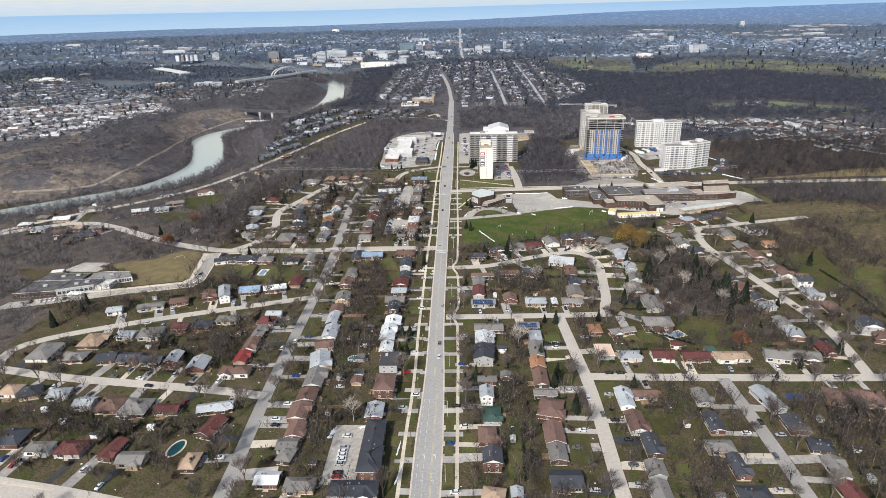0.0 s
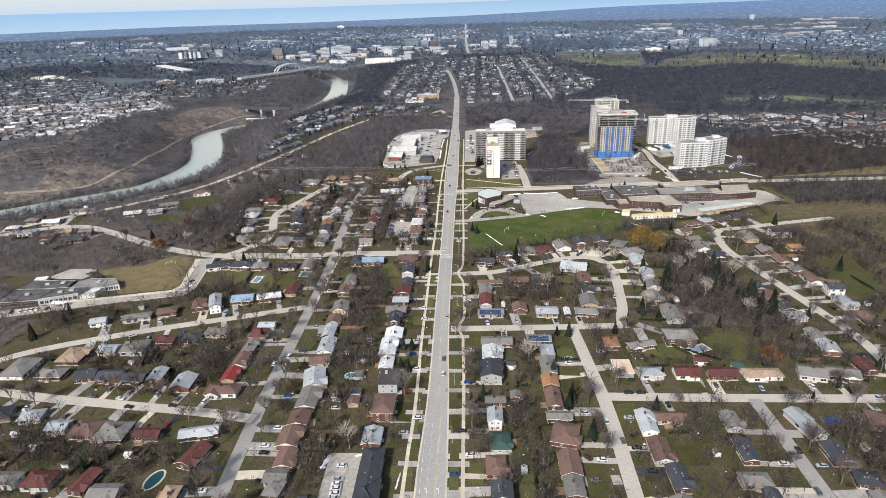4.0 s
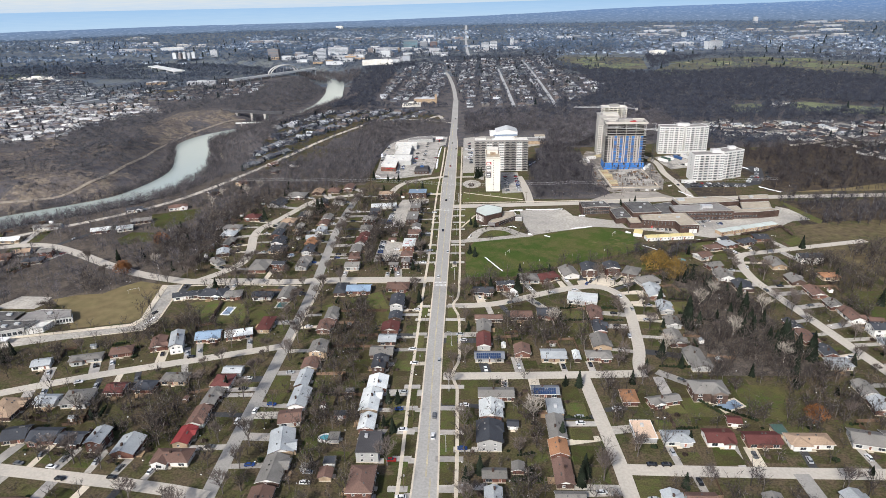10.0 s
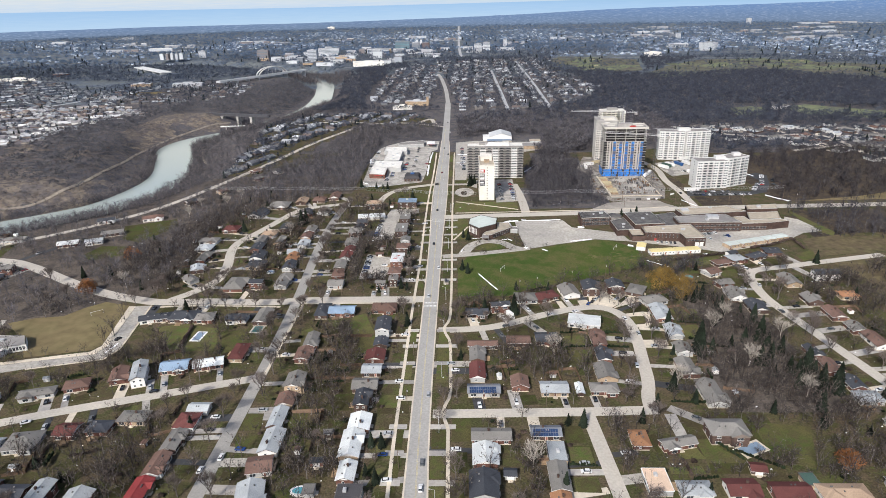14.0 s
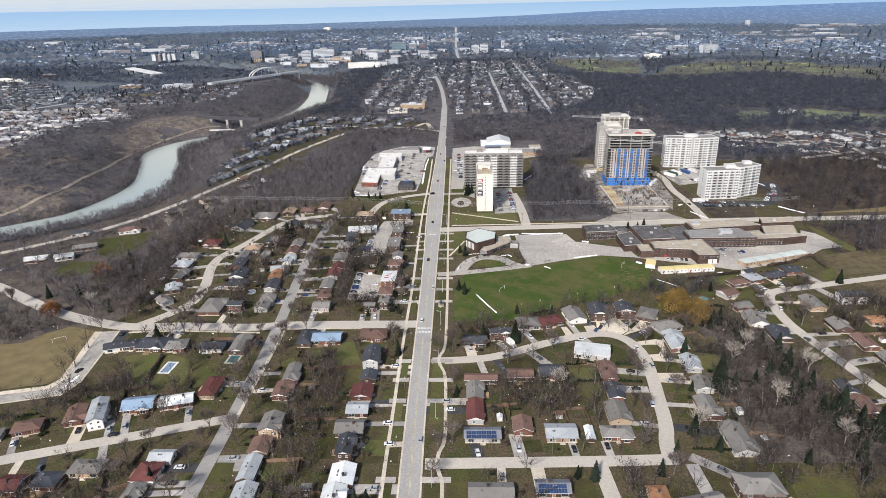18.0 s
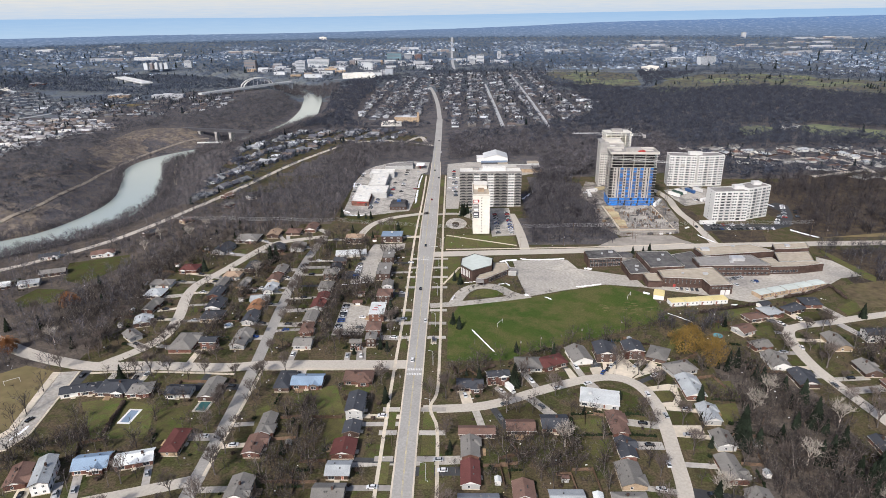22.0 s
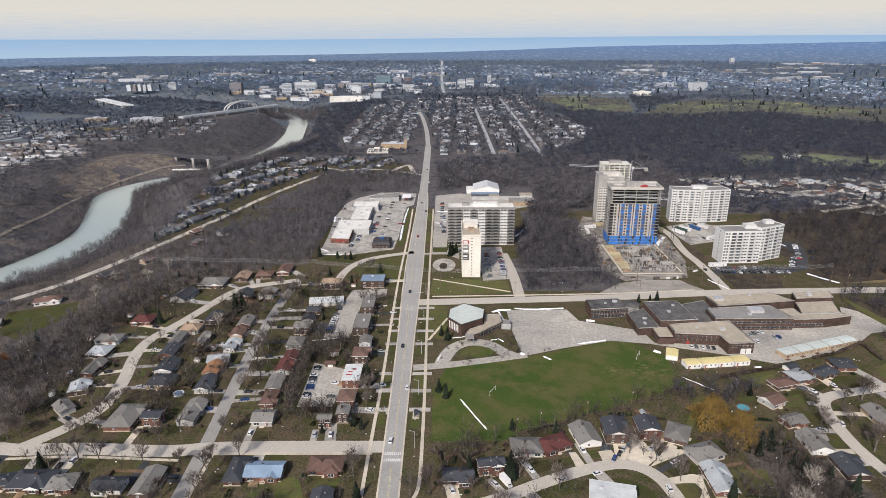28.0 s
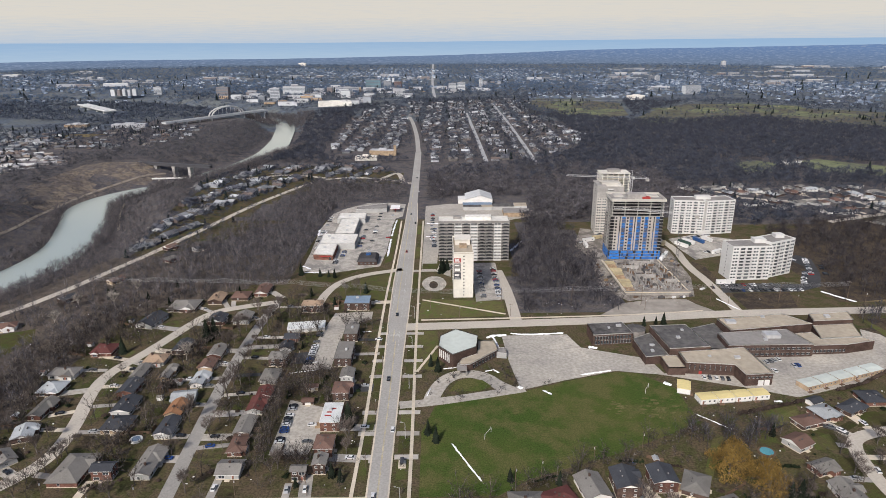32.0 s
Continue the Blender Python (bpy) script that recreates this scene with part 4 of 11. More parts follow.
for poly in ([(77.3, -38.7), (90.7, -37.2), (89.5, -48.4), (76.1, -49.8)],
        [(102.2, -37.1), (112.6, -36.4), (113.3, -46.3), (102.0, -45.7)],
        [(92.5, -11.4), (99.9, -10.7), (109.5, -16.8), (113.7, -32.6), (104.3, -32.4), (104.9, -16.8)],
        [(122.3, -32.6), (135.0, -31.8), (135.8, -42.1), (121.0, -42.1)],
        [(148.6, -26.4), (158.9, -25.1), (155.8, -38.4), (146.6, -42.7)],
        [(148.9, -5.5), (164.4, -5.5), (163.4, -21.6), (150.1, -18.0)],
        [(120.3, -14.2), (131.6, -13.7), (130.4, -21.7), (122.0, -24.6)],
        [(78.5, -53.5), (91.5, -53.1), (89.7, -65.6), (77.4, -65.7)],
        [(144.1, 33.4), (155.0, 38.0), (157.1, 24.7), (146.5, 20.5)],
        [(122.1, -49.7), (133.3, -51.0), (132.0, -58.7), (121.1, -60.0)],
        [(204.6, 58.7), (214.4, 59.5), (214.0, 44.0), (202.4, 42.7)],
        [(206.3, 37.7), (215.2, 37.7), (213.3, 26.8), (202.8, 29.2)],
        [(237.6, 73.0), (248.2, 74.4), (249.3, 64.2), (236.8, 58.6)],
        [(204.9, 19.9), (212.7, 21.1), (213.4, 11.1), (203.4, 10.1)],
        [(190.2, 76.1), (210.2, 80.0), (209.1, 74.5), (194.2, 65.7), (188.7, 65.7)],
        [(310.4, 184.4), (313.4, 177.3), (321.8, 128.4), (316.5, 120.2), (309.0, 130.4)],
        [(240.8, 31.6), (254.3, 41.4), (252.0, 31.6), (241.5, 24.5)],
        [(155.1, 51.9), (161.4, 54.6), (142.5, 22.2), (142.4, 29.2)],
        [(7.9, -198.8), (14.2, -198.8), (14.4, -224.0), (8.6, -224.1)],
        [(16.5, -228.6), (23.0, -227.7), (22.8, -241.6), (16.5, -241.7)],
        [(37.1, -240.7), (45.0, -240.6), (43.2, -260.1), (36.2, -260.1)],
        [(65.1, -228.4), (75.1, -228.4), (75.2, -250.9), (64.8, -247.8)],
        [(105.8, -217.1), (119.1, -215.1), (116.9, -229.1), (105.3, -229.1)],
        [(110.0, -232.6), (120.4, -230.8), (117.1, -245.1), (108.1, -245.9)],
        [(151.5, -116.9), (176.2, -120.5), (165.6, -148.0), (150.0, -142.1)],
        [(87.2, -186.4), (96.8, -185.2), (96.7, -202.0), (86.3, -203.0)],
        [(85.6, -238.7), (97.1, -237.8), (98.7, -244.4), (84.6, -247.7)],
        [(64.2, -165.3), (73.0, -165.3), (75.4, -176.8), (63.1, -175.5)],
        [(65.3, -153.1), (74.9, -152.5), (74.7, -160.8), (65.0, -160.8)],
        [(108.2, -249.1), (115.0, -248.2), (113.2, -259.5), (106.9, -259.5)],
        [(66.2, -133.9), (76.2, -134.0), (75.9, -146.0), (65.1, -145.9)],
        [(123.5, -129.7), (138.2, -142.0), (135.9, -149.2), (121.3, -149.1)]):
    gl += 1
    patch("garden_lawn", poly, 0.056 + 0.0005 * gl, M["greenlawn"], "green mown lawn", "lawn")

patch("meadow", [(288, 114), (335, 126), (400, 130), (400, 95), (307, 82), (280, 79)], 0.05, M["rough"], "olive and tan rough meadow", "grass")
for poly in ([(-280, 161), (-241, 179), (-231, 160), (-248, 120), (-266, 129)], [(-279, 94), (-275, 113), (-252, 111), (-246, 93), (-268, 82)]):
    patch("garden_lawn", poly, 0.06, M["greenlawn"], "wide green lawn on the valley edge", "lawn")
for y0, y1 in ((-237.2, -229.9), (-246.3, -239.2), (-255.5, -248.5), (-268.8, -257.8)):
    patch("garden_lawn", [(-18.6, y0), (-10.7, y0), (-10.7, y1), (-18.6, y1)], 0.18, M["greenlawn"], "bright green front lawn beside the sidewalk", "lawn")
patch("meadow", [(285, 74), (296, 30), (300, -10), (296, -45), (292, -97), (330, -110), (460, -80), (460, 92), (330, 88)], 0.045, M["rough"], "rough tan and olive meadow at the wood's edge", "grass")
for poly in ([(262, -14), (295, -9), (287, -62), (284, -80), (263, -71)], [(304, -31), (325, -42), (292, -96), (289, -71)]):
    patch("garden_lawn", poly, 0.064, M["greenlawn"], "wide green back lawn", "lawn")
for poly in ([(-165.6, -25.1), (-150.5, -20.7), (-127.0, -27.2), (-119.7, -52.5), (-144.4, -54.3)],
        [(-122.7, -33.4), (-109.7, -27.2), (-105.9, -50.6), (-114.8, -56.0)],
        [(-50.8, -12.5), (-40.3, -9.2), (-31.9, -33.2), (-43.9, -37.2)],
        [(-58.8, 5.0), (-50.1, 5.0), (-48.4, -6.8), (-58.5, -9.2)],
        [(-37.0, -4.4), (-22.9, -4.4), (-21.6, -13.8), (-36.7, -13.8)],
        [(-75.3, -31.3), (-69.3, -25.0), (-67.7, -43.1), (-72.2, -48.7)],
        [(-38.8, -38.2), (-29.3, -34.2), (-27.9, -55.7), (-39.1, -59.2)],
        [(202.1, 52.0), (213, 56), (211, 43), (199.8, 43.7)],
        [(267.2, 80.1), (284.6, 91.7), (280.4, 76.3), (267.4, 69.0)],
        [(237.1, 69.1), (256.0, 72.7), (242.5, 62.7), (229.9, 60.7)],
        [(191.4, 69.2), (208.2, 76.5), (206.6, 69.2), (189.5, 60.8)]):
    gl += 1
    patch("garden_lawn", poly, 0.056 + 0.0005 * gl, M["greenlawn"], "green mown back lawn", "lawn")
for poly in ([(-18.3, -161.6), (-10.9, -161.6), (-10.1, -178.7), (-16.9, -178.8)],
        [(-17.7, -184.8), (-10.3, -184.7), (-10.3, -200.1), (-17.8, -199.5)],
        [(-15.6, -147.9), (-10.5, -147.9), (-10.2, -158.5), (-19.1, -158.9)],
        [(-18.0, -133.7), (-10.6, -133.7), (-10.4, -142.3), (-17.2, -142.4)],
        [(15.8, -138.1), (22.1, -138.0), (21.9, -150.5), (15.9, -150.5)],
        [(15.6, -156.3), (21.1, -156.3), (20.5, -168.3), (15.7, -168.3)],
        [(15.3, -115.0), (23.7, -115.0), (24.0, -130.6), (15.4, -131.0)],
        [(-21.7, -96.1), (-11.2, -95.6), (-11.6, -106.1), (-19.6, -106.1)],
        [(-84.4, -110.6), (-74.6, -110.6), (-72.9, -122.6), (-83.2, -123.7)],
        [(-82.7, -127.8), (-72.4, -126.8), (-72.4, -135.8), (-79.8, -136.5)],
        [(-44.2, -95.5), (-34.9, -94.3), (-34.2, -108.4), (-41.1, -108.4)],
        [(-63.7, -110.6), (-53.4, -110.6), (-51.9, -124.7), (-59.6, -124.7)],
        [(-41.5, -170.4), (-32.8, -170.3), (-32.8, -176.6), (-40.4, -176.7)],
        [(-55.7, -163.1), (-48.8, -163.0), (-48.3, -170.4), (-54.7, -172.1)],
        [(66.6, -119.2), (74.0, -120.3), (74.5, -131.5), (65.0, -131.5)],
        [(66.2, -134.4), (75.1, -134.4), (75.5, -144.8), (65.2, -145.7)],
        [(65.6, -153.7), (75.0, -153.7), (75.1, -161.7), (65.6, -161.4)],
        [(64.1, -165.1), (75.9, -165.5), (75.3, -177.2), (63.8, -177.3)],
        [(122.6, -144.5), (138.6, -144.5), (136.9, -150.7), (121.3, -150.8)],
        [(121.9, -129.4), (129.2, -129.3), (133.5, -141.7), (122.2, -142.7)],
        [(124.8, -165.9), (133.5, -165.0), (135.8, -176.7), (122.9, -177.5)],
        [(105.6, -147.0), (119.1, -146.4), (119.3, -150.8), (105.1, -150.9)],
        [(111.3, -136.2), (120.5, -134.2), (122.4, -141.8), (111.4, -141.8)]):
    gl += 1
    patch("garden_lawn", poly, 0.056 + 0.0005 * gl, M["greenlawn"], "green lawn beside a house", "lawn")
# sidewalks of the main road
WALKS = ([(-10.2, -330), (-10.2, -227), (-9.2, -200), (-9.7, -160), (-10.6, -130), (-10.9, -76), (-11.4, -30), (-11.5, 17), (-11.2, 62), (-12.3, 129), (-13.2, 225), (-11.6, 334), (-12.2, 430)],
         [(14.2, -330), (14.3, -200), (14.2, -160), (13.5, -130), (13.6, -122), (11.2, -114), (11.1, -105), (14.3, -97), (13.9, -75), (13.4, -44), (10.6, -36), (9.2, -30), (9.4, -26), (12.6, -18), (12.8, 8), (12.6, 62), (11.6, 129), (11.1, 188), (10.7, 252), (10.6, 334), (10.4, 430)])
for xs in WALKS:
    strip("sidewalk", xs, 1.6, 0.24, M["concrete"], "pale concrete sidewalk beside the main road", "sidewalk", step=4)
for way in (-1, 1):
    edge = [(p.x + way * (main_width(p) / 2 + 0.05), p.y) for p in smooth(STREETS["main"][:16], 8)]
    strip("kerb", edge, 0.75, 0.2, M["concrete"], "low pale concrete kerb and gutter", "kerb")
for pts in ([(-10, 6), (-83, 5.6)], [(-97, 1), (-150, 4.2), (-176, 2)], [(-83, 5), (-84, -78)], [(14, 187.5), (150, 192), (210, 199)], [(-157, -265.5), (-300, -242)], [(14, 222), (72, 196)], [(13, 118), (25, 150)]):
    strip("sidewalk", pts, 1.5, 0.22, M["concrete"], "narrow pale concrete sidewalk", "sidewalk")
# boulevards: green strips between kerb and sidewalk
for i in range(24):
    y0 = -262 + 18 * i
    if -40 < y0 < 12 or -122 < y0 < -98 or y0 + 14 > 168 or 66 < y0 < 92:
        continue
    for x0, x1 in ((-10.2, -8.2 if y0 > 150 else -6.6), (8.6 if y0 < -190 else 6.4, 11.6 if y0 > -30 else 12.6)):
        patch("boulevard_lawn", [(x0, y0), (x1, y0), (x1, y0 + 13.5), (x0, y0 + 13.5)], 0.16, M["greenlawn"], "olive grass boulevard strip", "lawn")
        a, c = (x0 - 3.4, x1 + 1.2) if x0 < 0 else (x0 - 1.4, x1 + 4.4)
        patch("driveway", [(a, y0 + 13.7), (c, y0 + 13.7), (c, y0 + 17.0), (a, y0 + 17.0)], 0.172, M["drive"], "grey driveway apron crossing the boulevard", "driveway")

# road paint
paint = MB()
def dash(x, y0, y1, w, slot=0):
    paint.add([(x - w / 2, y0, 0.128), (x + w / 2, y0, 0.128), (x + w / 2, y1, 0.128), (x - w / 2, y1, 0.128)], [(0, 1, 2, 3)], slot)
def main_x(y):
    q = STREETS["main"]
    return float(np.interp(y, [p[1] for p in q], [p[0] for p in q]))
for k in range(-66, 100):
    y = k * 6.0
    if 168 < y < 190 or -6 < y < 6:
        continue
    cx = main_x(y)
    wide = main_width(Vector((cx, y)))
    mid = cx + (1.9 if y < -190 else -1.6 if y > 150 else 0)
    dash(mid - 0.2, y, y + 6, 0.16, 1)
    dash(mid + 0.2, y, y + 6, 0.16, 1)
    if wide > 11:
        for o in ((-1.6, -4.4) if y < -190 else (2.0, -4.8)):
            dash(cx + o, y, y + 3, 0.15)
for yy in (1.2, 5.7):
    for k in range(11):
        x = main_x(0) - 4.4 + k * 0.88
        dash(x, yy - 1.0, yy + 1.0, 0.55)
for xx, yy in ((-2.2, 165), (4.5, 194)):
    paint.add([(xx - 3, yy, 0.129), (xx + 3, yy, 0.129), (xx + 3, yy + 0.6, 0.129), (xx - 3, yy + 0.6, 0.129)], [(0, 1, 2, 3)])
for xx, yy in ((4.5, -246), (4.2, -262), (-0.4, -246), (-0.4, -262)):
    paint.add([(xx - 0.12, yy, 0.129), (xx + 0.12, yy, 0.129), (xx + 0.12, yy + 3, 0.129), (xx - 0.12, yy + 3, 0.129), (xx - 0.6, yy + 2, 0.129), (xx - 0.1, yy + 3.2, 0.129), (xx - 1.1, yy + 3.0, 0.129)], [(0, 1, 2, 3), (4, 5, 6)])
solid("road_marking", paint, [M["white_line"], M["yellow_line"]], "white and yellow painted lane lines and crosswalk", "road marking", "structure")
# stall lines
stalls = MB()
for x0, y0, dx, dy, n, ln, ax in ((246, 236, 2.7, 0, 20, 5, "y"), (56, 226, 0, 2.7, 24, 5, "x"), (-40, -258, 0, 2.7, 12, 5, "x"), (-38, 320, 0, 2.8, 56, 5.5, "x"), (-24, 330, 0, 2.8, 56, 5.5, "x")):
    for i in range(n):
        x, y = x0 + dx * i, y0 + dy * i
        a, c = (0.12, ln) if ax == "y" else (ln, 0.12)
        stalls.add([(x, y, 0.15), (x + a, y, 0.15), (x + a, y + c, 0.15), (x, y + c, 0.15)], [(0, 1, 2, 3)])
solid("road_marking", stalls, M["white_line"], "faded white parking stall lines", "road marking", "structure")


# snow left along edges
def snow_bank(pts, w, h):
    mb = MB()
    r = random.Random(int(pts[0][0] * 7 + pts[0][1]))
    ps = smooth(pts, 1.6)
    for i, p in enumerate(ps[:-1]):
        d = (ps[i + 1] - p).normalized()
        n = Vector((-d.y, d.x))
        wa = w * r.uniform(0.5, 1.1) * (0.4 if i in (0, len(ps) - 2) else 1)
        c = p + n * r.uniform(-0.25, 0.25)
        q = ps[i + 1] + d * 0.2
        mb.add([(*(c - n * wa), 0.1), (*(c + n * wa), 0.1), (*(q + n * wa * 0.9), 0.1), (*(q - n * wa * 0.9), 0.1), (c.x, c.y, 0.12 + h * r.uniform(0.6, 1)), (q.x, q.y, 0.12 + h * r.uniform(0.6, 1))],
               [(0, 4, 5, 3), (1, 2, 5, 4), (0, 1, 4), (2, 3, 5)])
    solid("snow_bank", mb, M["snow"], "dirty white remnant snow bank lying on the ground", "snow", group="snow remnants")


for pts, w, h in (([(31.6, 50.8), (37, 39), (43.7, 24.4)], 0.5, 0.4), ([(69, 164), (60, 163), (56, 160)], 1.6, 0.8), ([(60, 163), (64, 140)], 0.7, 0.5), ([(72, 166), (82, 164), (96, 165), (106, 166)], 1.0, 0.6), ([(118, 146.5), (123, 145)], 1.8, 0.9),
                  ([(106, 113), (118, 116), (124, 117.5)], 0.9, 0.5), ([(82, 97), (86, 93)], 0.8, 0.4), ([(69, 101), (71, 99)], 1.6, 0.9), ([(150, 104), (153, 101)], 1.8, 0.9), ([(-18.5, 318), (-18.6, 350), (-18.8, 368)], 1.3, 0.6), ([(-18.6, 376), (-18.6, 402), (-17, 434)], 1.2, 0.6), ([(-92, 400), (-90, 380)], 1.3, 0.5), ([(-88, 296), (-80, 288)], 1.2, 0.5), ([(14, 420), (26, 419)], 1.2, 0.6), ([(13.5, 376), (24, 375)], 1.0, 0.5), ([(118, 448), (126, 462), (124, 476)], 1.8, 0.8), ([(330, 300), (326, 312)], 1.2, 0.5), ([(206, 240), (211, 262)], 1.0, 0.5),
                  ([(-84, 281), (-66, 279)], 1.0, 0.4), ([(312, 232), (318, 222), (326, 212)], 1.4, 0.5), ([(228, 220), (236, 200)], 0.9, 0.4), ([(-54, 128), (-46, 131)], 0.6, 0.3), ([(-60, 118), (-42, 122)], 0.5, 0.3), ([(-44, -223), (-46, -232)], 1.2, 0.5), ([(-33, -224), (-27, -222)], 0.9, 0.5),
                  ([(-12, -262), (-10, -250)], 0.6, 0.4), ([(-13, -244), (-12, -234)], 0.6, 0.3), ([(-24, 170), (-18, 171)], 0.7, 0.3), ([(156, 73), (168, 60)], 0.5, 0.3), ([(-84, 395), (-86, 340)], 0.8, 0.4), ([(60, 116), (57, 120)], 0.9, 0.5), ([(52, 118), (56, 119)], 0.7, 0.4), ([(90, 330), (104, 360)], 1.4, 0.7), ([(28, 121), (36, 123)], 0.6, 0.3), ([(19, 92), (21, 100)], 0.5, 0.3), ([(-180, -44), (-182, -55)], 1.0, 0.4), ([(201, 84), (205, 84)], 0.9, 0.5)):
    snow_bank(pts, w, h)


# ---- houses ----
WALLS = ["brick", "darkbrick", "buff", "brick", "greysiding", "darkbrick", "greysiding", "brick", "siding"]
WALLNAME = dict(brick="red brick", siding="white siding", buff="buff brick", greysiding="grey siding", darkbrick="dark brown brick")


def window_mesh(w, h):
    mb = MB().box(-w / 2, -0.05, 0, w / 2, 0.04, h, 0)
    mb.box(-w / 2 + 0.09, -0.07, 0.09, -0.04, 0.0, h - 0.09, 1)
    mb.box(0.04, -0.07, 0.09, w / 2 - 0.09, 0.0, h - 0.09, 1)
    mb.box(-w / 2 - 0.06, -0.10, -0.08, w / 2 + 0.06, 0.04, 0.0, 0)
    return mb.mesh("window", M["trim"], M["glass"])


WIN = {k: window_mesh(*k) for k in ((1.8, 1.2), (1.1, 1.1), (2.6, 1.5))}
DOORM = MB().box(-0.55, -0.06, 0, 0.55, 0.04, 2.1, 0).box(-0.45, -0.09, 0.1, 0.45, 0.0, 2.02, 1).mesh("door", M["trim"], M["door"])
GARAGEM = MB().box(-1.5, -0.06, 0, 1.5, 0.04, 2.3, 0).box(-1.38, -0.09, 0.0, 1.38, 0.0, 0.5, 1).box(-1.38, -0.09, 0.56, 1.38, 0.0, 1.06, 1).box(-1.38, -0.09, 1.12, 1.38, 0.0, 1.62, 1).box(-1.38, -0.09, 1.68, 1.38, 0.0, 2.2, 1).mesh("garage_door", M["greysiding"], M["trim"])
PANELM = MB().box(-0.5, -0.85, 0.03, 0.5, 0.85, 0.09, 0).mesh("solar_panel", M["solar"])
HOUSES = []


def roof_mesh(L, W, ev, shape, pitch, over=0.62):
    """Roof over a plan L x W with the ridge along x; slot 0 shingles, slot 1 fascia. Returns it and the ridge's height."""
    a, c = L / 2 + over, W / 2 + over
    h = c * pitch
    mb = MB()
    th = 0.22
    if shape == "h":
        r = max(a - c * 0.95, 0.3)
        ridge = [(-r, 0, ev + h), (r, 0, ev + h)]
    else:
        ridge = [(-a, 0, ev + h), (a, 0, ev + h)]
    E = [(-a, -c, ev), (a, -c, ev), (a, c, ev), (-a, c, ev)]
    mb.add(E + ridge, [(0, 1, 5, 4), (2, 3, 4, 5)] + ([(1, 2, 5), (3, 0, 4)] if shape == "h" else []), 0)
    lowE = [(x, y, z - th) for x, y, z in E]
    if shape == "h":
        mb.add(E + lowE, [(0, 4, 5, 1), (1, 5, 6, 2), (2, 6, 7, 3), (3, 7, 4, 0), (4, 7, 6, 5)], 1)
    else:
        lr = [(x, y, z - th) for x, y, z in ridge]
        mb.add(E + ridge + lowE + lr, [(0, 6, 7, 1), (2, 8, 9, 3), (1, 7, 11, 5), (5, 11, 8, 2), (3, 9, 10, 4), (4, 10, 6, 0), (6, 10, 11, 7), (8, 11, 10, 9)], 1)
        mb.box(-a, -0.14, ev + h - 0.02, a, 0.14, ev + h + 0.05, 0)
    return mb, ev + h


def house(x, y, L, W, yaw, code, wall=None):
    r = random.Random(int(x * 31 + y * 17))
    col, storeys, shape = code
    L, W = min(max(L, 4.2), 40), min(max(W, 4.2), 40)
    if W > L:
        L, W, yaw = W, L, yaw + 90
    if storeys != "s" and abs(((yaw + 45) % 90) - 45) < 9:
        yaw = round(yaw / 90) * 90
    L, W = L - 1.2, W - 1.2
    ev = {"1": 2.8, "2": 5.4, "s": 2.3}[storeys]
    wall = wall or WALLS[r.randrange(len(WALLS))]
    kind = "garage" if storeys == "s" else "house"
    nm = {"1": "one-storey", "2": "two-storey", "s": "small backyard"}[storeys]
    top = {"h": "hipped", "g": "gabled", "f": "flat"}[shape]
    big = L > 26 or (shape == "f" and storeys == "2")
    if big:
        kind = "apartment_house"
    ob = thing(kind, "%s %s %s, %s %s roof" % (nm, WALLNAME[wall], kind.replace("_", " "), top, ROOF[col][0]), kind.replace("_", " "), pose(x, y, zland(x, y), 0, 0, yaw), group="houses of the neighbourhood")
    HOUSES.append((x, y, L, W, yaw, storeys))
    a, c = L / 2, W / 2
    pitch = r.uniform(0.30, 0.42)
    wm = MB().box(-a, -c, 0, a, c, ev, 0)
    wm.box(-a - 0.05, -c - 0.05, -1.5, a + 0.05, c + 0.05, 0.4, 2)
    wm.box(-1.0, -c - 1.4, 0, 1.2, -c - 0.05, 0.36, 2)
    if shape == "g":
        g = (c + 0.62) * pitch - 0.18
        for s in (-1, 1):
            pts = [(s * a, -c, ev), (s * a, c, ev), (s * a, 0, ev + g)]
            wm.add(pts, [(0, 1, 2) if s > 0 else (1, 0, 2)], 1)
    # a front gable or hip that stands out from the long side
    cross = shape != "f" and storeys != "s" and L > 10.5 and r.random() < 0.6
    if cross:
        hw, wx, out = L * r.uniform(0.16, 0.22), a * r.choice((-0.5, 0.5, 0.42)), r.uniform(0.8, 1.6)
        wm.box(wx - hw, -c - out, 0, wx + hw, -c, ev, 0)
    part("wall", wm, [M[wall], M["siding"] if r.random() < 0.7 else M[wall], M["concrete"]], ob)
    if shape == "f":
        rm = MB().box(-a - 0.3, -c - 0.3, ev, a + 0.3, c + 0.3, ev + 0.3, 1)
        rm.box(-a, -c, ev + 0.3, a, c, ev + 0.34, 0)
        rf = part("roof", rm, [M["roof_" + col], M["trim"] if col in "wp" else M["tar"]], ob)
        zr = ev + 0.34
        if storeys != "s":
            part("roof_unit", MB().box(-0.9, -0.7, zr, 0.9, 0.7, zr + 1.0).box(-0.6, -0.5, zr + 1.0, 0.6, 0.5, zr + 1.15), M["steel"], ob, m=pose(a * r.uniform(-0.5, 0.5), c * r.uniform(-0.4, 0.4), 0))
    else:
        rm, zr = roof_mesh(L, W, ev, shape, pitch)
        if cross:
            e, q, yb = hw + 0.5, (hw + 0.5) * pitch * 1.05, -c + max(0.2, min(c, (hw + 0.5) * 1.05))
            yf = -c - out - 0.6
            fy = yf if r.random() < 0.6 else yf + hw
            z0 = ev + 0.02
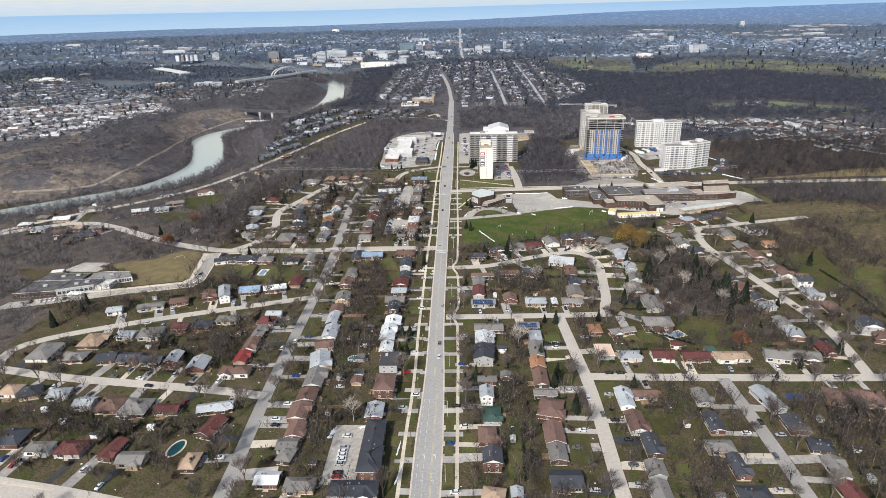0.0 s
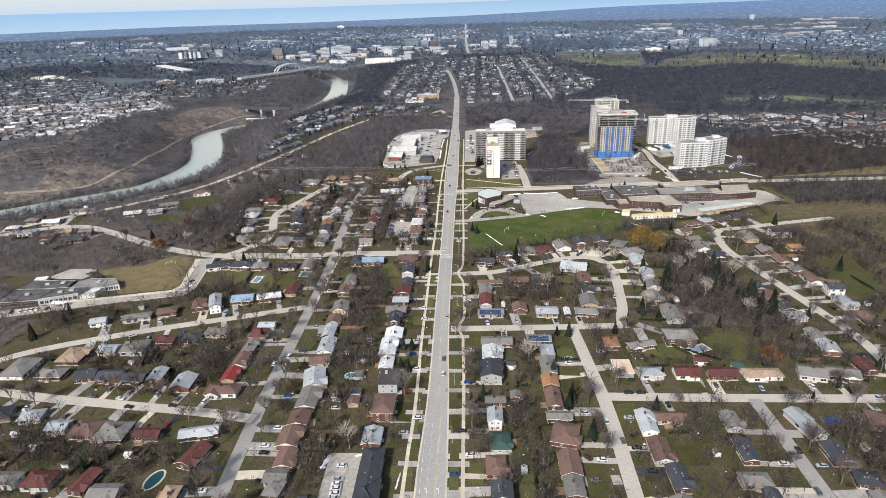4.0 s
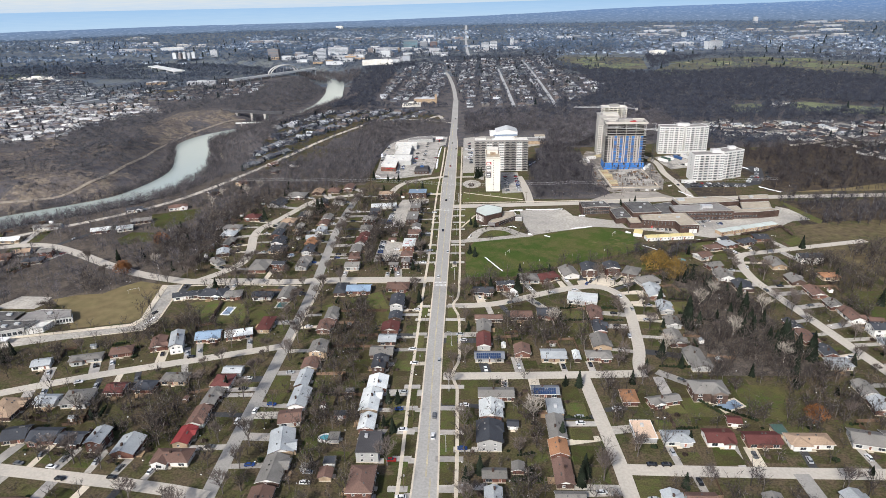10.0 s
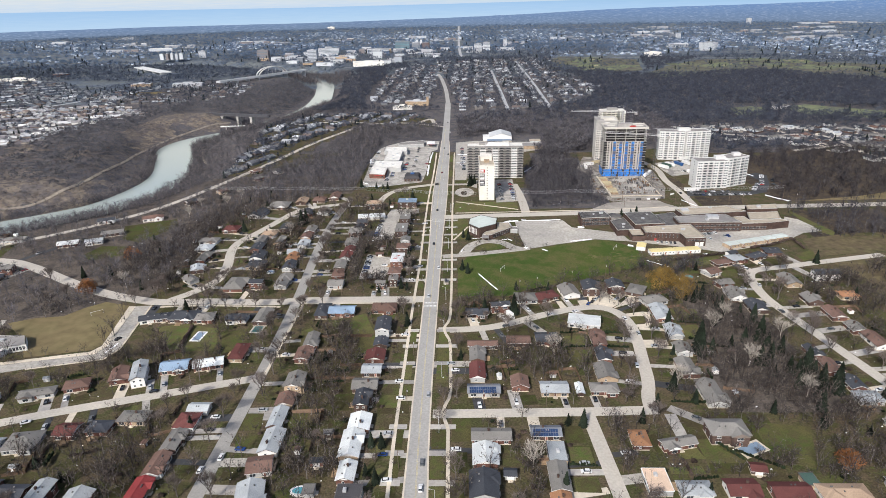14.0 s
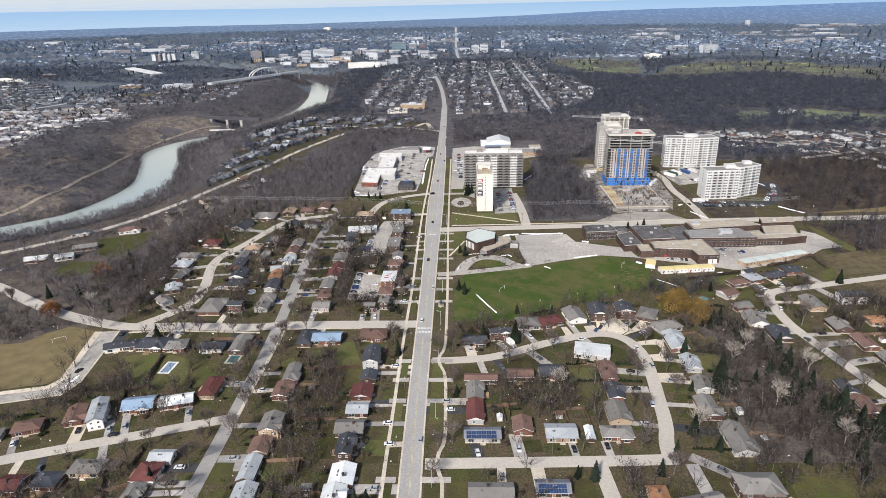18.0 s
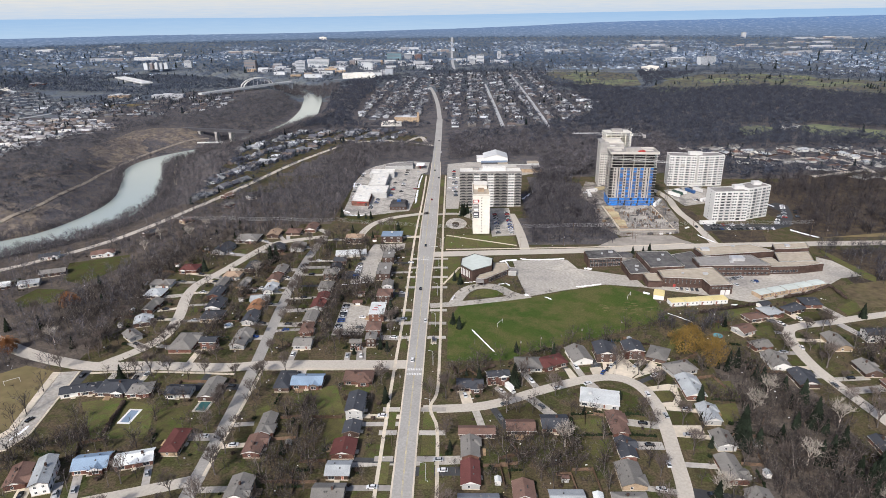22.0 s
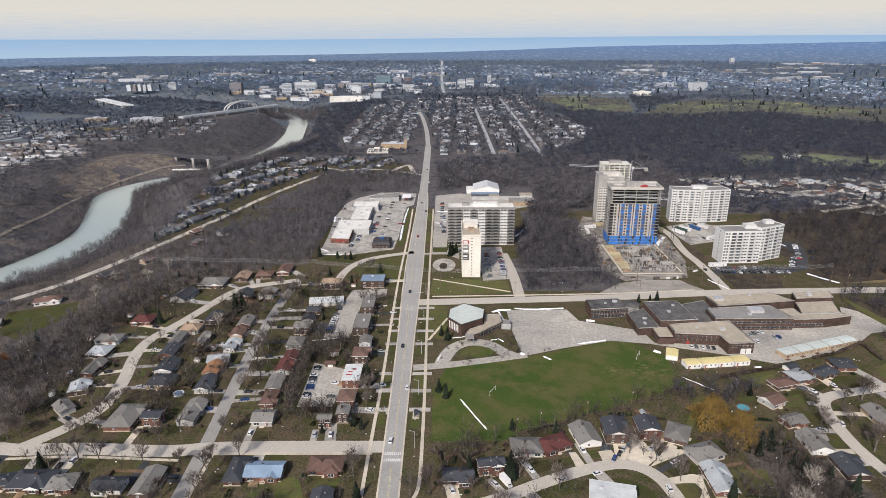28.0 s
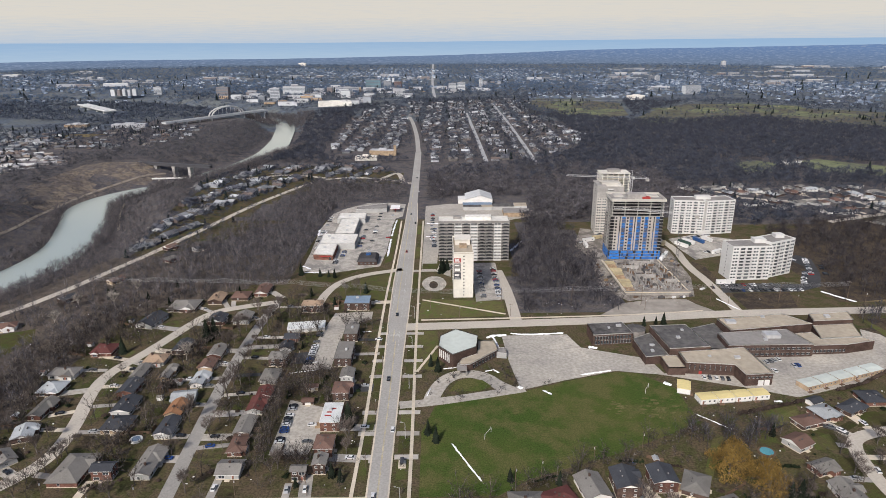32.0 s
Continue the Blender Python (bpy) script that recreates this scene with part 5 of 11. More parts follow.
            rm.add([(wx - e, yf, z0), (wx + e, yf, z0), (wx + e, -c - 0.3, z0), (wx - e, -c - 0.3, z0), (wx, fy, z0 + q), (wx, yb, z0 + q)],
                   [(1, 2, 5, 4), (3, 0, 4, 5)], 0)
            rm.add([(wx - e, yf, z0), (wx + e, yf, z0), (wx, fy, z0 + q), (wx - e, yf, z0 - 0.2), (wx + e, yf, z0 - 0.2)], [(0, 1, 2)], 0 if fy > yf else 1)
            rm.add([(wx - e, yf, z0), (wx + e, yf, z0), (wx - e, yf, z0 - 0.2), (wx + e, yf, z0 - 0.2)], [(2, 3, 1, 0)], 1)
        if storeys != "s":
            for k in range(r.randrange(2, 5)):
                vx, vy = r.uniform(-a * 0.6, a * 0.6), r.choice((-1, 1)) * c * 0.35
                vz = ev + (c + 0.62 - abs(vy)) * pitch
                rm.box(vx - 0.25, vy - 0.25, vz - 0.3, vx + 0.25, vy + 0.25, vz + 0.4, 2)
        rf = part("roof", rm, [M["roof_" + col], M["trim"] if r.random() < 0.4 else M["fascia"], M["tar"] if col not in "dks" else M["greyroof"]], ob)
        if storeys != "s":
            cx, cy = r.uniform(-a * 0.5, a * 0.5), r.uniform(-0.25, 0.25) * c
            if r.random() < 0.5:
                part("chimney", MB().box(cx - 0.45, cy - 0.35, ev + 0.4, cx + 0.45, cy + 0.35, zr + 0.8).box(cx - 0.55, cy - 0.45, zr + 0.8, cx + 0.55, cy + 0.45, zr + 0.95), M["darkbrick"], ob, "brown brick chimney")
            if col == "s":
                tilt = math.degrees(math.atan(pitch))
                for i in range(int(L / 1.15) - 1):
                    for j in range(2):
                        u = c * 0.25 + j * 1.75 + 0.5
                        part("solar_panel", PANELM, None, rf, m=pose(-a + 1.1 + i * 1.1, -u, zr - u * pitch + 0.04, tilt))
    if kind == "garage":
        part("garage_door", GARAGEM, None, ob, m=pose(0, -c, 0.02))
        return
    levels = 2 if storeys == "2" else 1
    for lv in range(levels):
        zb = 0.9 + 2.6 * lv
        for s, rot in ((-1, 0), (1, 180)):
            n = max(2, int(L / (4.2 if not big else 5.5))) if s < 0 or big else 1
            shift = -out if cross and s < 0 else 0.0
            for i in range(n):
                u = -a + (i + 0.5) * L / n
                v = s * c + (shift if shift and abs(u - wx) < hw else 0.0)
                if shift and abs(u - wx) < hw:
                    u = wx
                if lv == 0 and i == n // 2 and s < 0:
                    part("door", DOORM, None, ob, m=pose(u, v, 0.38, 0, 0, rot))
                else:
                    part("window", WIN[(1.8, 1.2)] if (i + lv) % 2 or big else WIN[(2.6, 1.5)], None, ob, m=pose(u, v, zb - (0.2 if not (i + lv) % 2 and not big else 0), 0, 0, rot))
        for s, rot in ((-1, -90), (1, 90)):
            for u in ((-c * 0.45, c * 0.45) if storeys == "2" else (c * 0.2,)):
                part("window", WIN[(1.1, 1.1)], None, ob, m=pose(s * a, u, zb + 0.1, 0, 0, rot))


BLOCK_SW = [
    (-195.1, -234.1, 12.3, 13.1, 5, 'd1h'), (-177.8, -241.3, 12.8, 7.8, 4, 'g1h'), (-162.7, -241.7, 12.9, 10.2, -5, 'r1h'), (-143, -242.3, 14.1, 7.5, 81, 'r1g'),
    (-103.5, -250.5, 7.2, 11.3, -4, 't1h'), (-130.9, -248.6, 12.7, 8.9, -1, 'g1g'), (-103.4, -226.2, 8.9, 14.9, -17, 'r1g'), (-107.3, -210.5, 17.8, 7.4, 13, 'l1g'),
    (-131.2, -211.5, 12.9, 7, 3, 'r1g'), (-147.9, -210.4, 14.6, 13.8, 4, 'g1h'), (-162.1, -208.1, 13.1, 12.2, 3, 'b1h'), (-176.4, -206.4, 10.4, 8.4, 8, 'l1g'),
    (-194.9, -198.3, 11, 8.9, 9, 'l1h'), (-211.3, -196.7, 10.2, 11.3, 18, 'd1h'), (-222.8, -195.4, 10.6, 10.1, 3, 't1h'), (-208.4, -161.4, 14.8, 9.7, -1, 'g1h'),
    (-229.4, -155.6, 14.2, 19.5, 7, 'g1h'), (-207, -143.1, 14.2, 16.3, 0, 't1h'), (-188.4, -162.4, 11.2, 10.9, 12, 'd1g'),
]
for row in BLOCK_SW:
    house(*row)
BLOCK_SW_B = [
    (-174.3, -163.1, 13.5, 10.2, 1, 'd1g'), (-160.4, -165.2, 12.3, 8.8, 1, 'd1g'), (-146.8, -166.9, 7.9, 11.7, -3, 'l2g'), (-131.9, -170.1, 11.1, 13.3, -5, 'l1g'),
]
for row in BLOCK_SW_B:
    house(*row)
BLOCK_S_WEST = [
    (-108.7, -176.8, 16.9, 9.5, 7, 'b1h'), (-63.6, -166.8, 11.4, 16.5, 11, 'l1g'), (-62.6, -184.7, 10.3, 16.8, 1, 'g1g'), (-63.1, -200.5, 10, 11, 0, 'b1g'),
    (-64.2, -214.2, 10.1, 13.6, 7, 'b1g'), (-62.1, -228.3, 8.7, 12.1, -2, 'b1g'), (-63.2, -239.2, 9.9, 8.5, -2, 'g1g'), (-62, -246, 7.4, 9.7, -9, 'g1h'),
    (-66, -261.3, 10.6, 8.4, -4, 'w1g'), (-51.5, -264.4, 13.5, 8.1, 0, 'g1h'), (-23.9, -242.6, 9.5, 36, 1, 'd2h'), (-27.8, -269.9, 20.3, 9.5, -1, 'd2h'),
    (-26.6, -213.5, 8.9, 12.4, 7, 'l1g'), (-23.8, -192.8, 10.8, 16.2, 3, 'b2h'), (-24, -170.4, 10.8, 15.1, 2, 'k2f'), (-40, -186, 6.3, 6.6, 2, 'bsg'),
    (-39.9, -178.4, 6, 5.4, 2, 'dsf'),
]
for row in BLOCK_S_WEST:
    house(*row)
BLOCK_S_EAST = [
    (29.8, -186, 10.4, 6.6, -2, 'g1g'), (28.9, -201.8, 7.3, 10.4, -4, 'l2g'), (30.9, -216.8, 9, 12.3, -4, 'G1h'), (28.2, -232.1, 8.7, 12.2, -5, 'b1h'),
    (29.8, -249.8, 8.9, 10.5, -3, 'd2g'), (29.4, -269.9, 9.6, 8, -10, 't1h'), (39, -268.3, 5.4, 6.5, -1, 'lsg'), (58.1, -169.9, 8.5, 10.7, 4, 'o1g'),
    (58, -184.9, 8, 15, -3, 'b1g'), (58.9, -198.6, 12.2, 6.2, -2, 'g1g'), (60.1, -211.3, 12.1, 15, -14, 'b1h'), (59, -230.9, 9.4, 15.2, -4, 'b1g'),
    (58.8, -244.6, 8.2, 11.6, 0, 'g1g'), (60, -261.1, 13.8, 10.9, -3, 'd1g'), (97.3, -157.4, 10.3, 13.8, 0, 'p1f'), (98, -202.8, 7.7, 16.5, -1, 'l1g'),
    (109.2, -199.1, 12.1, 7.1, -3, 'b1g'), (98.8, -222.4, 8.9, 15.7, 4, 'b1g'), (101.7, -238.7, 7.6, 14.7, 3, 'd1g'),
]
for row in BLOCK_S_EAST:
    house(*row)
BLOCK_S_EAST_B = [
    (99, -254.4, 8.4, 10, 4, 'g1g'), (97.1, -267.6, 8.7, 11.8, 5, 'g1g'), (39.9, -181.4, 5.8, 6.1, -3, 'gsg'),
]
for row in BLOCK_S_EAST_B:
    house(*row)
BLOCK_SE = [
    (136.4, -201.8, 7.7, 12.5, 6, 'g1g'), (134.9, -222.3, 7.5, 14.9, 3, 'd1g'), (131.4, -239.7, 12.4, 8, 3, 'g1h'), (134.3, -252.4, 6.8, 14.3, 6, 'd1g'),
    (134, -268.9, 13.3, 8.8, -1, 'd1h'), (168.5, -203.6, 8.8, 20.1, 11, 'l1g'), (171.8, -223.8, 9.3, 13, 6, 'd1g'), (175.8, -238.8, 10.5, 9.2, -13, 'd1h'),
    (174.9, -253.3, 7.3, 14.1, 5, 'g1g'), (173.1, -267.5, 8.5, 11, 6, 'r1g'), (203.6, -201.6, 12.9, 13.1, -15, 'b1h'), (217.9, -202.4, 14.1, 12.5, -16, 'b1h'),
    (191.9, -162.2, 13.9, 11.5, -14, 'g1g'), (206.4, -163, 15.9, 10.4, -11, 'g1g'), (221.6, -156.1, 8.6, 13.1, -5, 'r1g'), (259.9, -131.7, 12.2, 12.8, -12, 'd2g'),
    (261.5, -141.2, 9.2, 15, -21, 'b1g'), (212.6, -138.4, 10.7, 11.6, -9, 'l1g'), (212.7, -124.3, 7.9, 12.6, -1, 'g1g'),
]
for row in BLOCK_SE:
    house(*row)
BLOCK_W = [
    (-193.9, -96.4, 17.7, 7.3, 16, 'g1h'), (-177.5, -89.1, 12.6, 9.2, 18, 'b1h'), (-160.1, -80.5, 8.8, 13.9, 16, 'b1g'), (-148.8, -80.8, 7.9, 18.9, 19, 'l2g'),
    (-133.8, -71.9, 14.8, 11, 11, 'u1g'), (-116.7, -69.2, 16, 9.3, 16, 'w1g'), (-106, -109.1, 10.5, 7.4, 7, 'l1g'), (-107.8, -119.2, 10.3, 11.7, -2, 'r1h'),
    (-108.2, -133.2, 7.5, 14.2, 0, 'g1g'), (-108.7, -148.6, 7.9, 14.3, 0, 'b1g'), (-109.3, -163.2, 8, 12.7, -3, 'R1g'), (-146.8, -123.7, 11, 9.3, -1, 'd1h'),
    (-134.4, -116.2, 14, 9, 8, 'g1h'), (-160.4, -126.1, 10.2, 10.1, 3, 'r1g'), (-176.2, -133.8, 14.6, 13.1, 9, 'g1h'), (-190.5, -136.1, 11.4, 8.7, 1, 'l1g'),
    (-215.6, -102.1, 10.1, 9, 16, 'l1g'),
]
for row in BLOCK_W:
    house(*row)
BLOCK_MID_WEST = [
    (-103.8, -57.5, 8.6, 17.2, 5, 'r1h'), (-66.2, -45.4, 7.4, 16, 1, 'g1g'), (-67.3, -60.5, 8.6, 13.2, 0, 'b1g'), (-64.2, -90, 9.7, 13.1, -2, 'g2g'),
    (-65.8, -102.7, 9.3, 10.5, 2, 'b1g'), (-66, -116.9, 7.4, 15.4, -2, 'l1g'), (-64, -133.8, 9.3, 16.4, -2, 'l1g'), (-64.8, -148.9, 11, 10.8, 10, 'b1g'),
    (-28.9, -89.7, 13.2, 10.4, 2, 'g1g'), (-28.1, -105.3, 7.6, 13.3, 0, 'd2g'), (-27, -120.5, 10.4, 12.5, -2, 'w1g'), (-28.6, -135.4, 9.5, 18.4, 1, 'w1g'),
    (-27.6, -152.8, 7.9, 11.9, -3, 'w1g'), (-41.5, -145.9, 6.6, 4.5, 3, 'dsf'), (-41.1, -162.6, 5.7, 6.3, 2, 'gsf'), (-40.2, -127, 5.3, 3.6, 5, 'gsf'),
]
for row in BLOCK_MID_WEST:
    house(*row)
BLOCK_MID_EAST = [
    (31.4, -50.1, 17.1, 6.7, -3, 'b1g'), (28.1, -61.7, 8.5, 14.2, -3, 'g1g'), (27.8, -78.3, 8.4, 14.9, -1, 'r1g'), (30.6, -94.3, 16.5, 8.4, -1, 's1g'),
    (48.8, -88.3, 9.2, 10.7, 8, 'b1g'), (51.5, -46.4, 13.6, 8.9, 1, 'b1g'), (67.5, -43.7, 12.8, 11.1, -5, 'd1g'), (65.3, -93, 14.1, 10.5, 4, 'l1g'),
    (77.8, -93.4, 4, 9.6, -1, 'wsg'), (89.8, -93.1, 14.1, 8.3, -1, 'g1h'), (93.3, -78.8, 10.3, 14.7, 3, 'g1g'), (95.8, -62.2, 7.8, 13.7, 5, 'd1g'),
    (96.4, -44.2, 8.2, 17.2, 5, 'b1g'), (32.8, -129.2, 18, 8.9, -1, 'g1g'), (29.8, -142.2, 11.3, 13.6, -1, 'w1g'), (28.4, -162.7, 11.8, 15.5, -2, 'd2g'),
    (39.5, -152.7, 5.6, 5.3, -3, 'dsg'), (57, -126.9, 14, 8, -2, 's1g'), (60, -140.4, 8.7, 13.3, -3, 'l1f'),
]
for row in BLOCK_MID_EAST:
    house(*row)
BLOCK_MID_EAST_B = [
    (58.9, -155.4, 8.3, 16.9, -8, 'g1g'), (97, -131.6, 8.1, 11.1, -5, 'o1h'),
]
for row in BLOCK_MID_EAST_B:
    house(*row)
BLOCK_E = [
    (112.8, -134.1, 16.2, 6.4, 13, 'g1g'), (135.8, -127.7, 17.1, 12, -6, 'g2h'), (140.5, -97.2, 10.2, 20.2, -1, 'g1g'), (136, -74.8, 9.2, 16.1, -6, 'g1g'),
    (140.1, -56, 9.1, 11.6, -2, 'g1g'), (141.1, -36.5, 8.6, 14.1, -1, 'l1g'), (110.8, -161.7, 13.4, 8.4, -5, 'l1h'), (129, -161.3, 12.9, 9.9, -8, 'r1g'),
    (147, -162.6, 15.4, 9, -6, 'r1g'), (140.2, -149.4, 6.7, 6, -8, 'rsg'), (157.4, -156.2, 6.4, 7.6, 1, 'Gsf'), (166.8, -163.2, 19.1, 8.4, -5, 't1h'),
    (209.3, -74.1, 8.2, 13.9, 3, 'b1g'), (207.9, -59.5, 6.8, 11.8, 3, 'd1g'), (212.5, -89.5, 8.4, 11.5, -1, 'd1g'), (212.6, -101.1, 12.2, 9.3, -7, 'l1h'),
    (245.4, -33.5, 9.1, 11.5, -6, 'g1g'), (248.3, -47.7, 9, 16.7, -2, 'b1g'),
]
for row in BLOCK_E:
    house(*row)
BLOCK_NW = [
    (-173.4, -17.1, 12.5, 8.5, 19, 'd1g'), (-165.4, -15, 9.1, 8.9, 14, 'd1h'), (-152.8, -14.4, 17.8, 12.6, -3, 'd1h'), (-139.3, -16.1, 12.4, 10.3, 11, 'g1h'),
    (-118.5, -17.3, 13.6, 9.2, 5, 'd1g'), (-102.7, -15.9, 9.7, 18, 1, 'g1g'),
]
for row in BLOCK_NW:
    house(*row)
BLOCK_N_WEST = [
    (-67.2, -8, 8.6, 17.1, -1, 'd1h'), (-55, -8.3, 16.7, 11.2, 7, 'u1g'), (-29, -4.5, 15.8, 11.2, -1, 'b1h'), (-26.4, -31.7, 9.1, 16.1, 3, 'd2g'),
    (-25.9, -48, 8.3, 9.5, 8, 'd1g'), (-27.3, -62.1, 10.9, 11.1, 6, 'r1g'), (-27.4, -75.8, 10.6, 9.6, -2, 'l1g'),
]
for row in BLOCK_N_WEST:
    house(*row)
BLOCK_CRESCENT = [
    (29.1, -11.6, 14.1, 9.2, 4, 'd1g'), (43.6, -6.5, 12.4, 6.3, 9, 'd2g'), (61, 8.5, 14.8, 12, 2, 'g1h'), (73.8, 10.6, 15.9, 10.4, 22, 'r1h'),
    (89.9, 17.5, 11.8, 15.9, 10, 'g1g'), (104.2, 19.1, 11.6, 14.1, 0, 'd2g'), (120.4, 21.2, 11.3, 12.3, -5, 'd2g'), (134.1, 18.7, 11.2, 14.7, -27, 'g1h'),
    (92.7, -23.6, 19.7, 13.6, -13, 'w1f'),
]
for row in BLOCK_CRESCENT:
    house(*row)
BLOCK_N_EAST = [
    (141.2, 4.3, 15.7, 11.1, 18, 'g1h'), (140.4, -13.8, 10.4, 19.6, 7, 'l1g'), (195.1, 11.4, 10.9, 15.8, 0, 'g1g'), (201, -6, 11.1, 14.9, 4, 'd1g'),
    (239.3, 32.2, 10.7, 17.3, -6, 'g1g'), (239.4, 3.4, 10.2, 13.2, 4, 'g1g'), (266, 38, 17, 9.5, -4, 'd2g', 'siding'),
]
for row in BLOCK_N_EAST:
    house(*row)
BLOCK_FAR_W = [
    (-174.2, 59.8, 10, 12.2, 19, 'l1g'), (-171.5, 41, 8.3, 11.6, 49, 'g1g'), (-135.8, 32.7, 14.2, 20.6, 3, 'g1h'), (-120.7, 30, 9.9, 7.3, 3, 'd2g'),
    (-104.3, 36.9, 9.4, 20.6, -3, 'g1g'), (-107.1, 63.8, 8.7, 15.8, -5, 'd1g'), (-108.6, 79.8, 9.1, 14.5, -3, 'o1g'), (-109.2, 91.2, 12.9, 10.7, 9, 'l1g'),
    (-107.4, 109, 7.9, 14.3, 4, 'l1g'), (-108.4, 125.2, 9.1, 11.9, 1, 'b1g'), (-108.3, 141.6, 9.1, 14.8, 4, 'g1g'), (-132.2, 66.8, 13.7, 12.9, 2, 'd1h'),
    (-136.1, 83.2, 10.7, 15.6, 3, 'd1g'), (-142.2, 101.2, 9.8, 15.2, -1, 'd1g'), (-144.1, 117.2, 7.5, 15.1, -3, 'g1g'), (-141.2, 132.6, 12.8, 11.1, 6, 't1h'),
    (-131.9, 148.6, 9.2, 15.9, 3, 'd1g'), (-127.7, 116.8, 6, 15.8, 1, 'g1g'), (-186.9, 117.8, 16, 10.2, 4, 'g1h'),
]
for row in BLOCK_FAR_W:
    house(*row)
BLOCK_FAR_W_B = [
    (-177.8, 145.4, 13.6, 13.5, 6, 'r1h'), (-184.1, 101.1, 12.9, 12.5, 5, 'l1h'), (-177.8, 81.2, 7.7, 17.7, 4, 'g1g'), (-167.4, 186.8, 13.2, 19.8, -12, 'd1g'),
    (-154.3, 211.5, 19.6, 16.8, -3, 'g1h'), (-135.2, 223.7, 10.9, 15.9, 6, 't1g'), (-123.7, 187.9, 11.3, 14.1, 1, 'd1g'), (-261.8, 180.3, 9.3, 8.1, 12, 'l1g'),
]
for row in BLOCK_FAR_W_B:
    house(*row)
BLOCK_FAR_MID = [
    (-68.2, 48.5, 7.7, 12.9, 1, 'b1h'), (-66.5, 32, 11.1, 11.1, -3, 'g1g'), (-69.1, 63.9, 8.8, 15.2, -1, 'g1g'), (-68.3, 82.6, 8.8, 14.1, -6, 'r1g'),
    (-67.1, 94.4, 8.7, 10.6, -1, 'r1g'), (-68.8, 112.1, 10.1, 13.9, -2, 'g1h'), (-68.5, 130.2, 11, 9.9, 1, 'g2h'), (-67.9, 147.4, 8.2, 10.2, 4, 'd1g'),
    (-67.1, 160.3, 9.9, 8.9, 0, 'd1g'), (-61.3, 176.3, 25, 11.7, 8, 'wsf'), (-62.6, 206.2, 15.2, 10.7, 1, 't2h'), (-31.6, 210.9, 18.7, 14.5, -2, 'u2f', 'darkbrick'),
    (-29.6, 163.3, 9.4, 14.6, -2, 'g2f', 'darkbrick'), (-30.3, 135.3, 10.8, 22.4, -1, 'g2f', 'darkbrick'), (-25.1, 108.6, 7.8, 10.5, -1, 'g2g'), (-26.2, 93.8, 9.4, 12, -1, 'b2h'),
    (-27.6, 69.6, 10.3, 18, 0, 'w2f'), (-27.3, 46.3, 9.2, 11.5, 1, 'b2h'), (-27.1, 33.2, 6.7, 8.4, -1, 'g2g'),
]
for row in BLOCK_FAR_MID:
    house(*row)
BLOCK_FAR_MID_B = [
    (-35.3, 27.5, 7.4, 5.1, 2, 'g2g'), (-43.4, 100.5, 7.2, 4.5, 3, 'bsg'), (-42.9, 86.5, 6.6, 4.9, 3, 'bsg'), (-119.3, 228.6, 12.9, 13, -1, 'b1h'),
    (-105.8, 238.6, 10.2, 18.9, 5, 'b1g'), (-106.8, 190, 11.7, 14.9, -2, 'g1g'),
]
for row in BLOCK_FAR_MID_B:
    house(*row)
BLOCK_FAR_E = [
    (206.4, 63.5, 13.4, 8.8, 17, 'b1h'), (219.4, 70.9, 12.6, 11.5, 17, 'l1h'), (235.9, 75.3, 15.3, 8.5, 29, 'd1h'), (251.1, 84.1, 12, 12.2, 5, 'd1h'),
    (220.6, 81.9, 8.2, 5.9, 24, 'dsg'), (192.8, 47, 10.8, 10.4, 27, 'b1g'), (194.2, 29.1, 11.9, 7.9, 19, 'g1g'),
]
for row in BLOCK_FAR_E:
    house(*row)
BLOCK_VALLEY = [
    (-369, 92, 16, 9, 10, 'w1g'), (-373, 64, 15, 11, 8, 'l1h'), (-349, 54, 13, 9, 20, 'b1h'), (-340, 64, 13, 10, 20, 't1g'), (-319, 46, 15, 10, 12, 'd1h'),
    (-316, 58, 11, 9, 12, 'g2g'), (-358, 125, 24, 8, 12, 'g1g'), (-303, 114, 16, 9, 20, 'w1g'), (-284, 119, 14, 9, 20, 'l1g'), (-279, 139, 18, 10, 22, 'g1g'),
    (-302, 172, 15, 9, 24, 'd1g'), (-262, 178, 18, 10, 24, 'b1h'), (-391, 97, 12, 9, 12, 'g1h'), (-395, 76, 12, 9, 12, 'w1h'), (-246, 226, 12, 9, 60, 'd1g'),
    (-228, 262, 12, 9, 60, 'b1g'), (-205, 312, 12, 9, 62, 'g1h'), (-218, 344, 12, 9, 60, 'b1g'), (-190, 340, 12, 9, 60, 'd1g'),
]
for row in BLOCK_VALLEY:
    house(*row)
BLOCK_RIGHT = [
    (243, -15.4, 9.5, 15, -5, 'b1g', 'brick'), (265, 9.4, 12, 9, -8, 'o1h', 'buff'), (259, -54, 8.5, 7, -8, 'bsg', 'brick'), (252.8, -67, 11, 10, -8, 'd2g', 'siding'),
    (251, -83.5, 9.5, 16, -3, 'l1h', 'siding'), (253, -103.4, 9.5, 15, -3, 'b1h', 'brick'),
]
for row in BLOCK_RIGHT:
    house(*row)

# ---- large buildings ----
BLOCKED = []   # plans kept free of trees: polygons


def unit_mesh(w, h, d, slot_mats, name):
    return MB().box(-w / 2, -d, 0, w / 2, 0.03, h).mesh(name, *slot_mats)


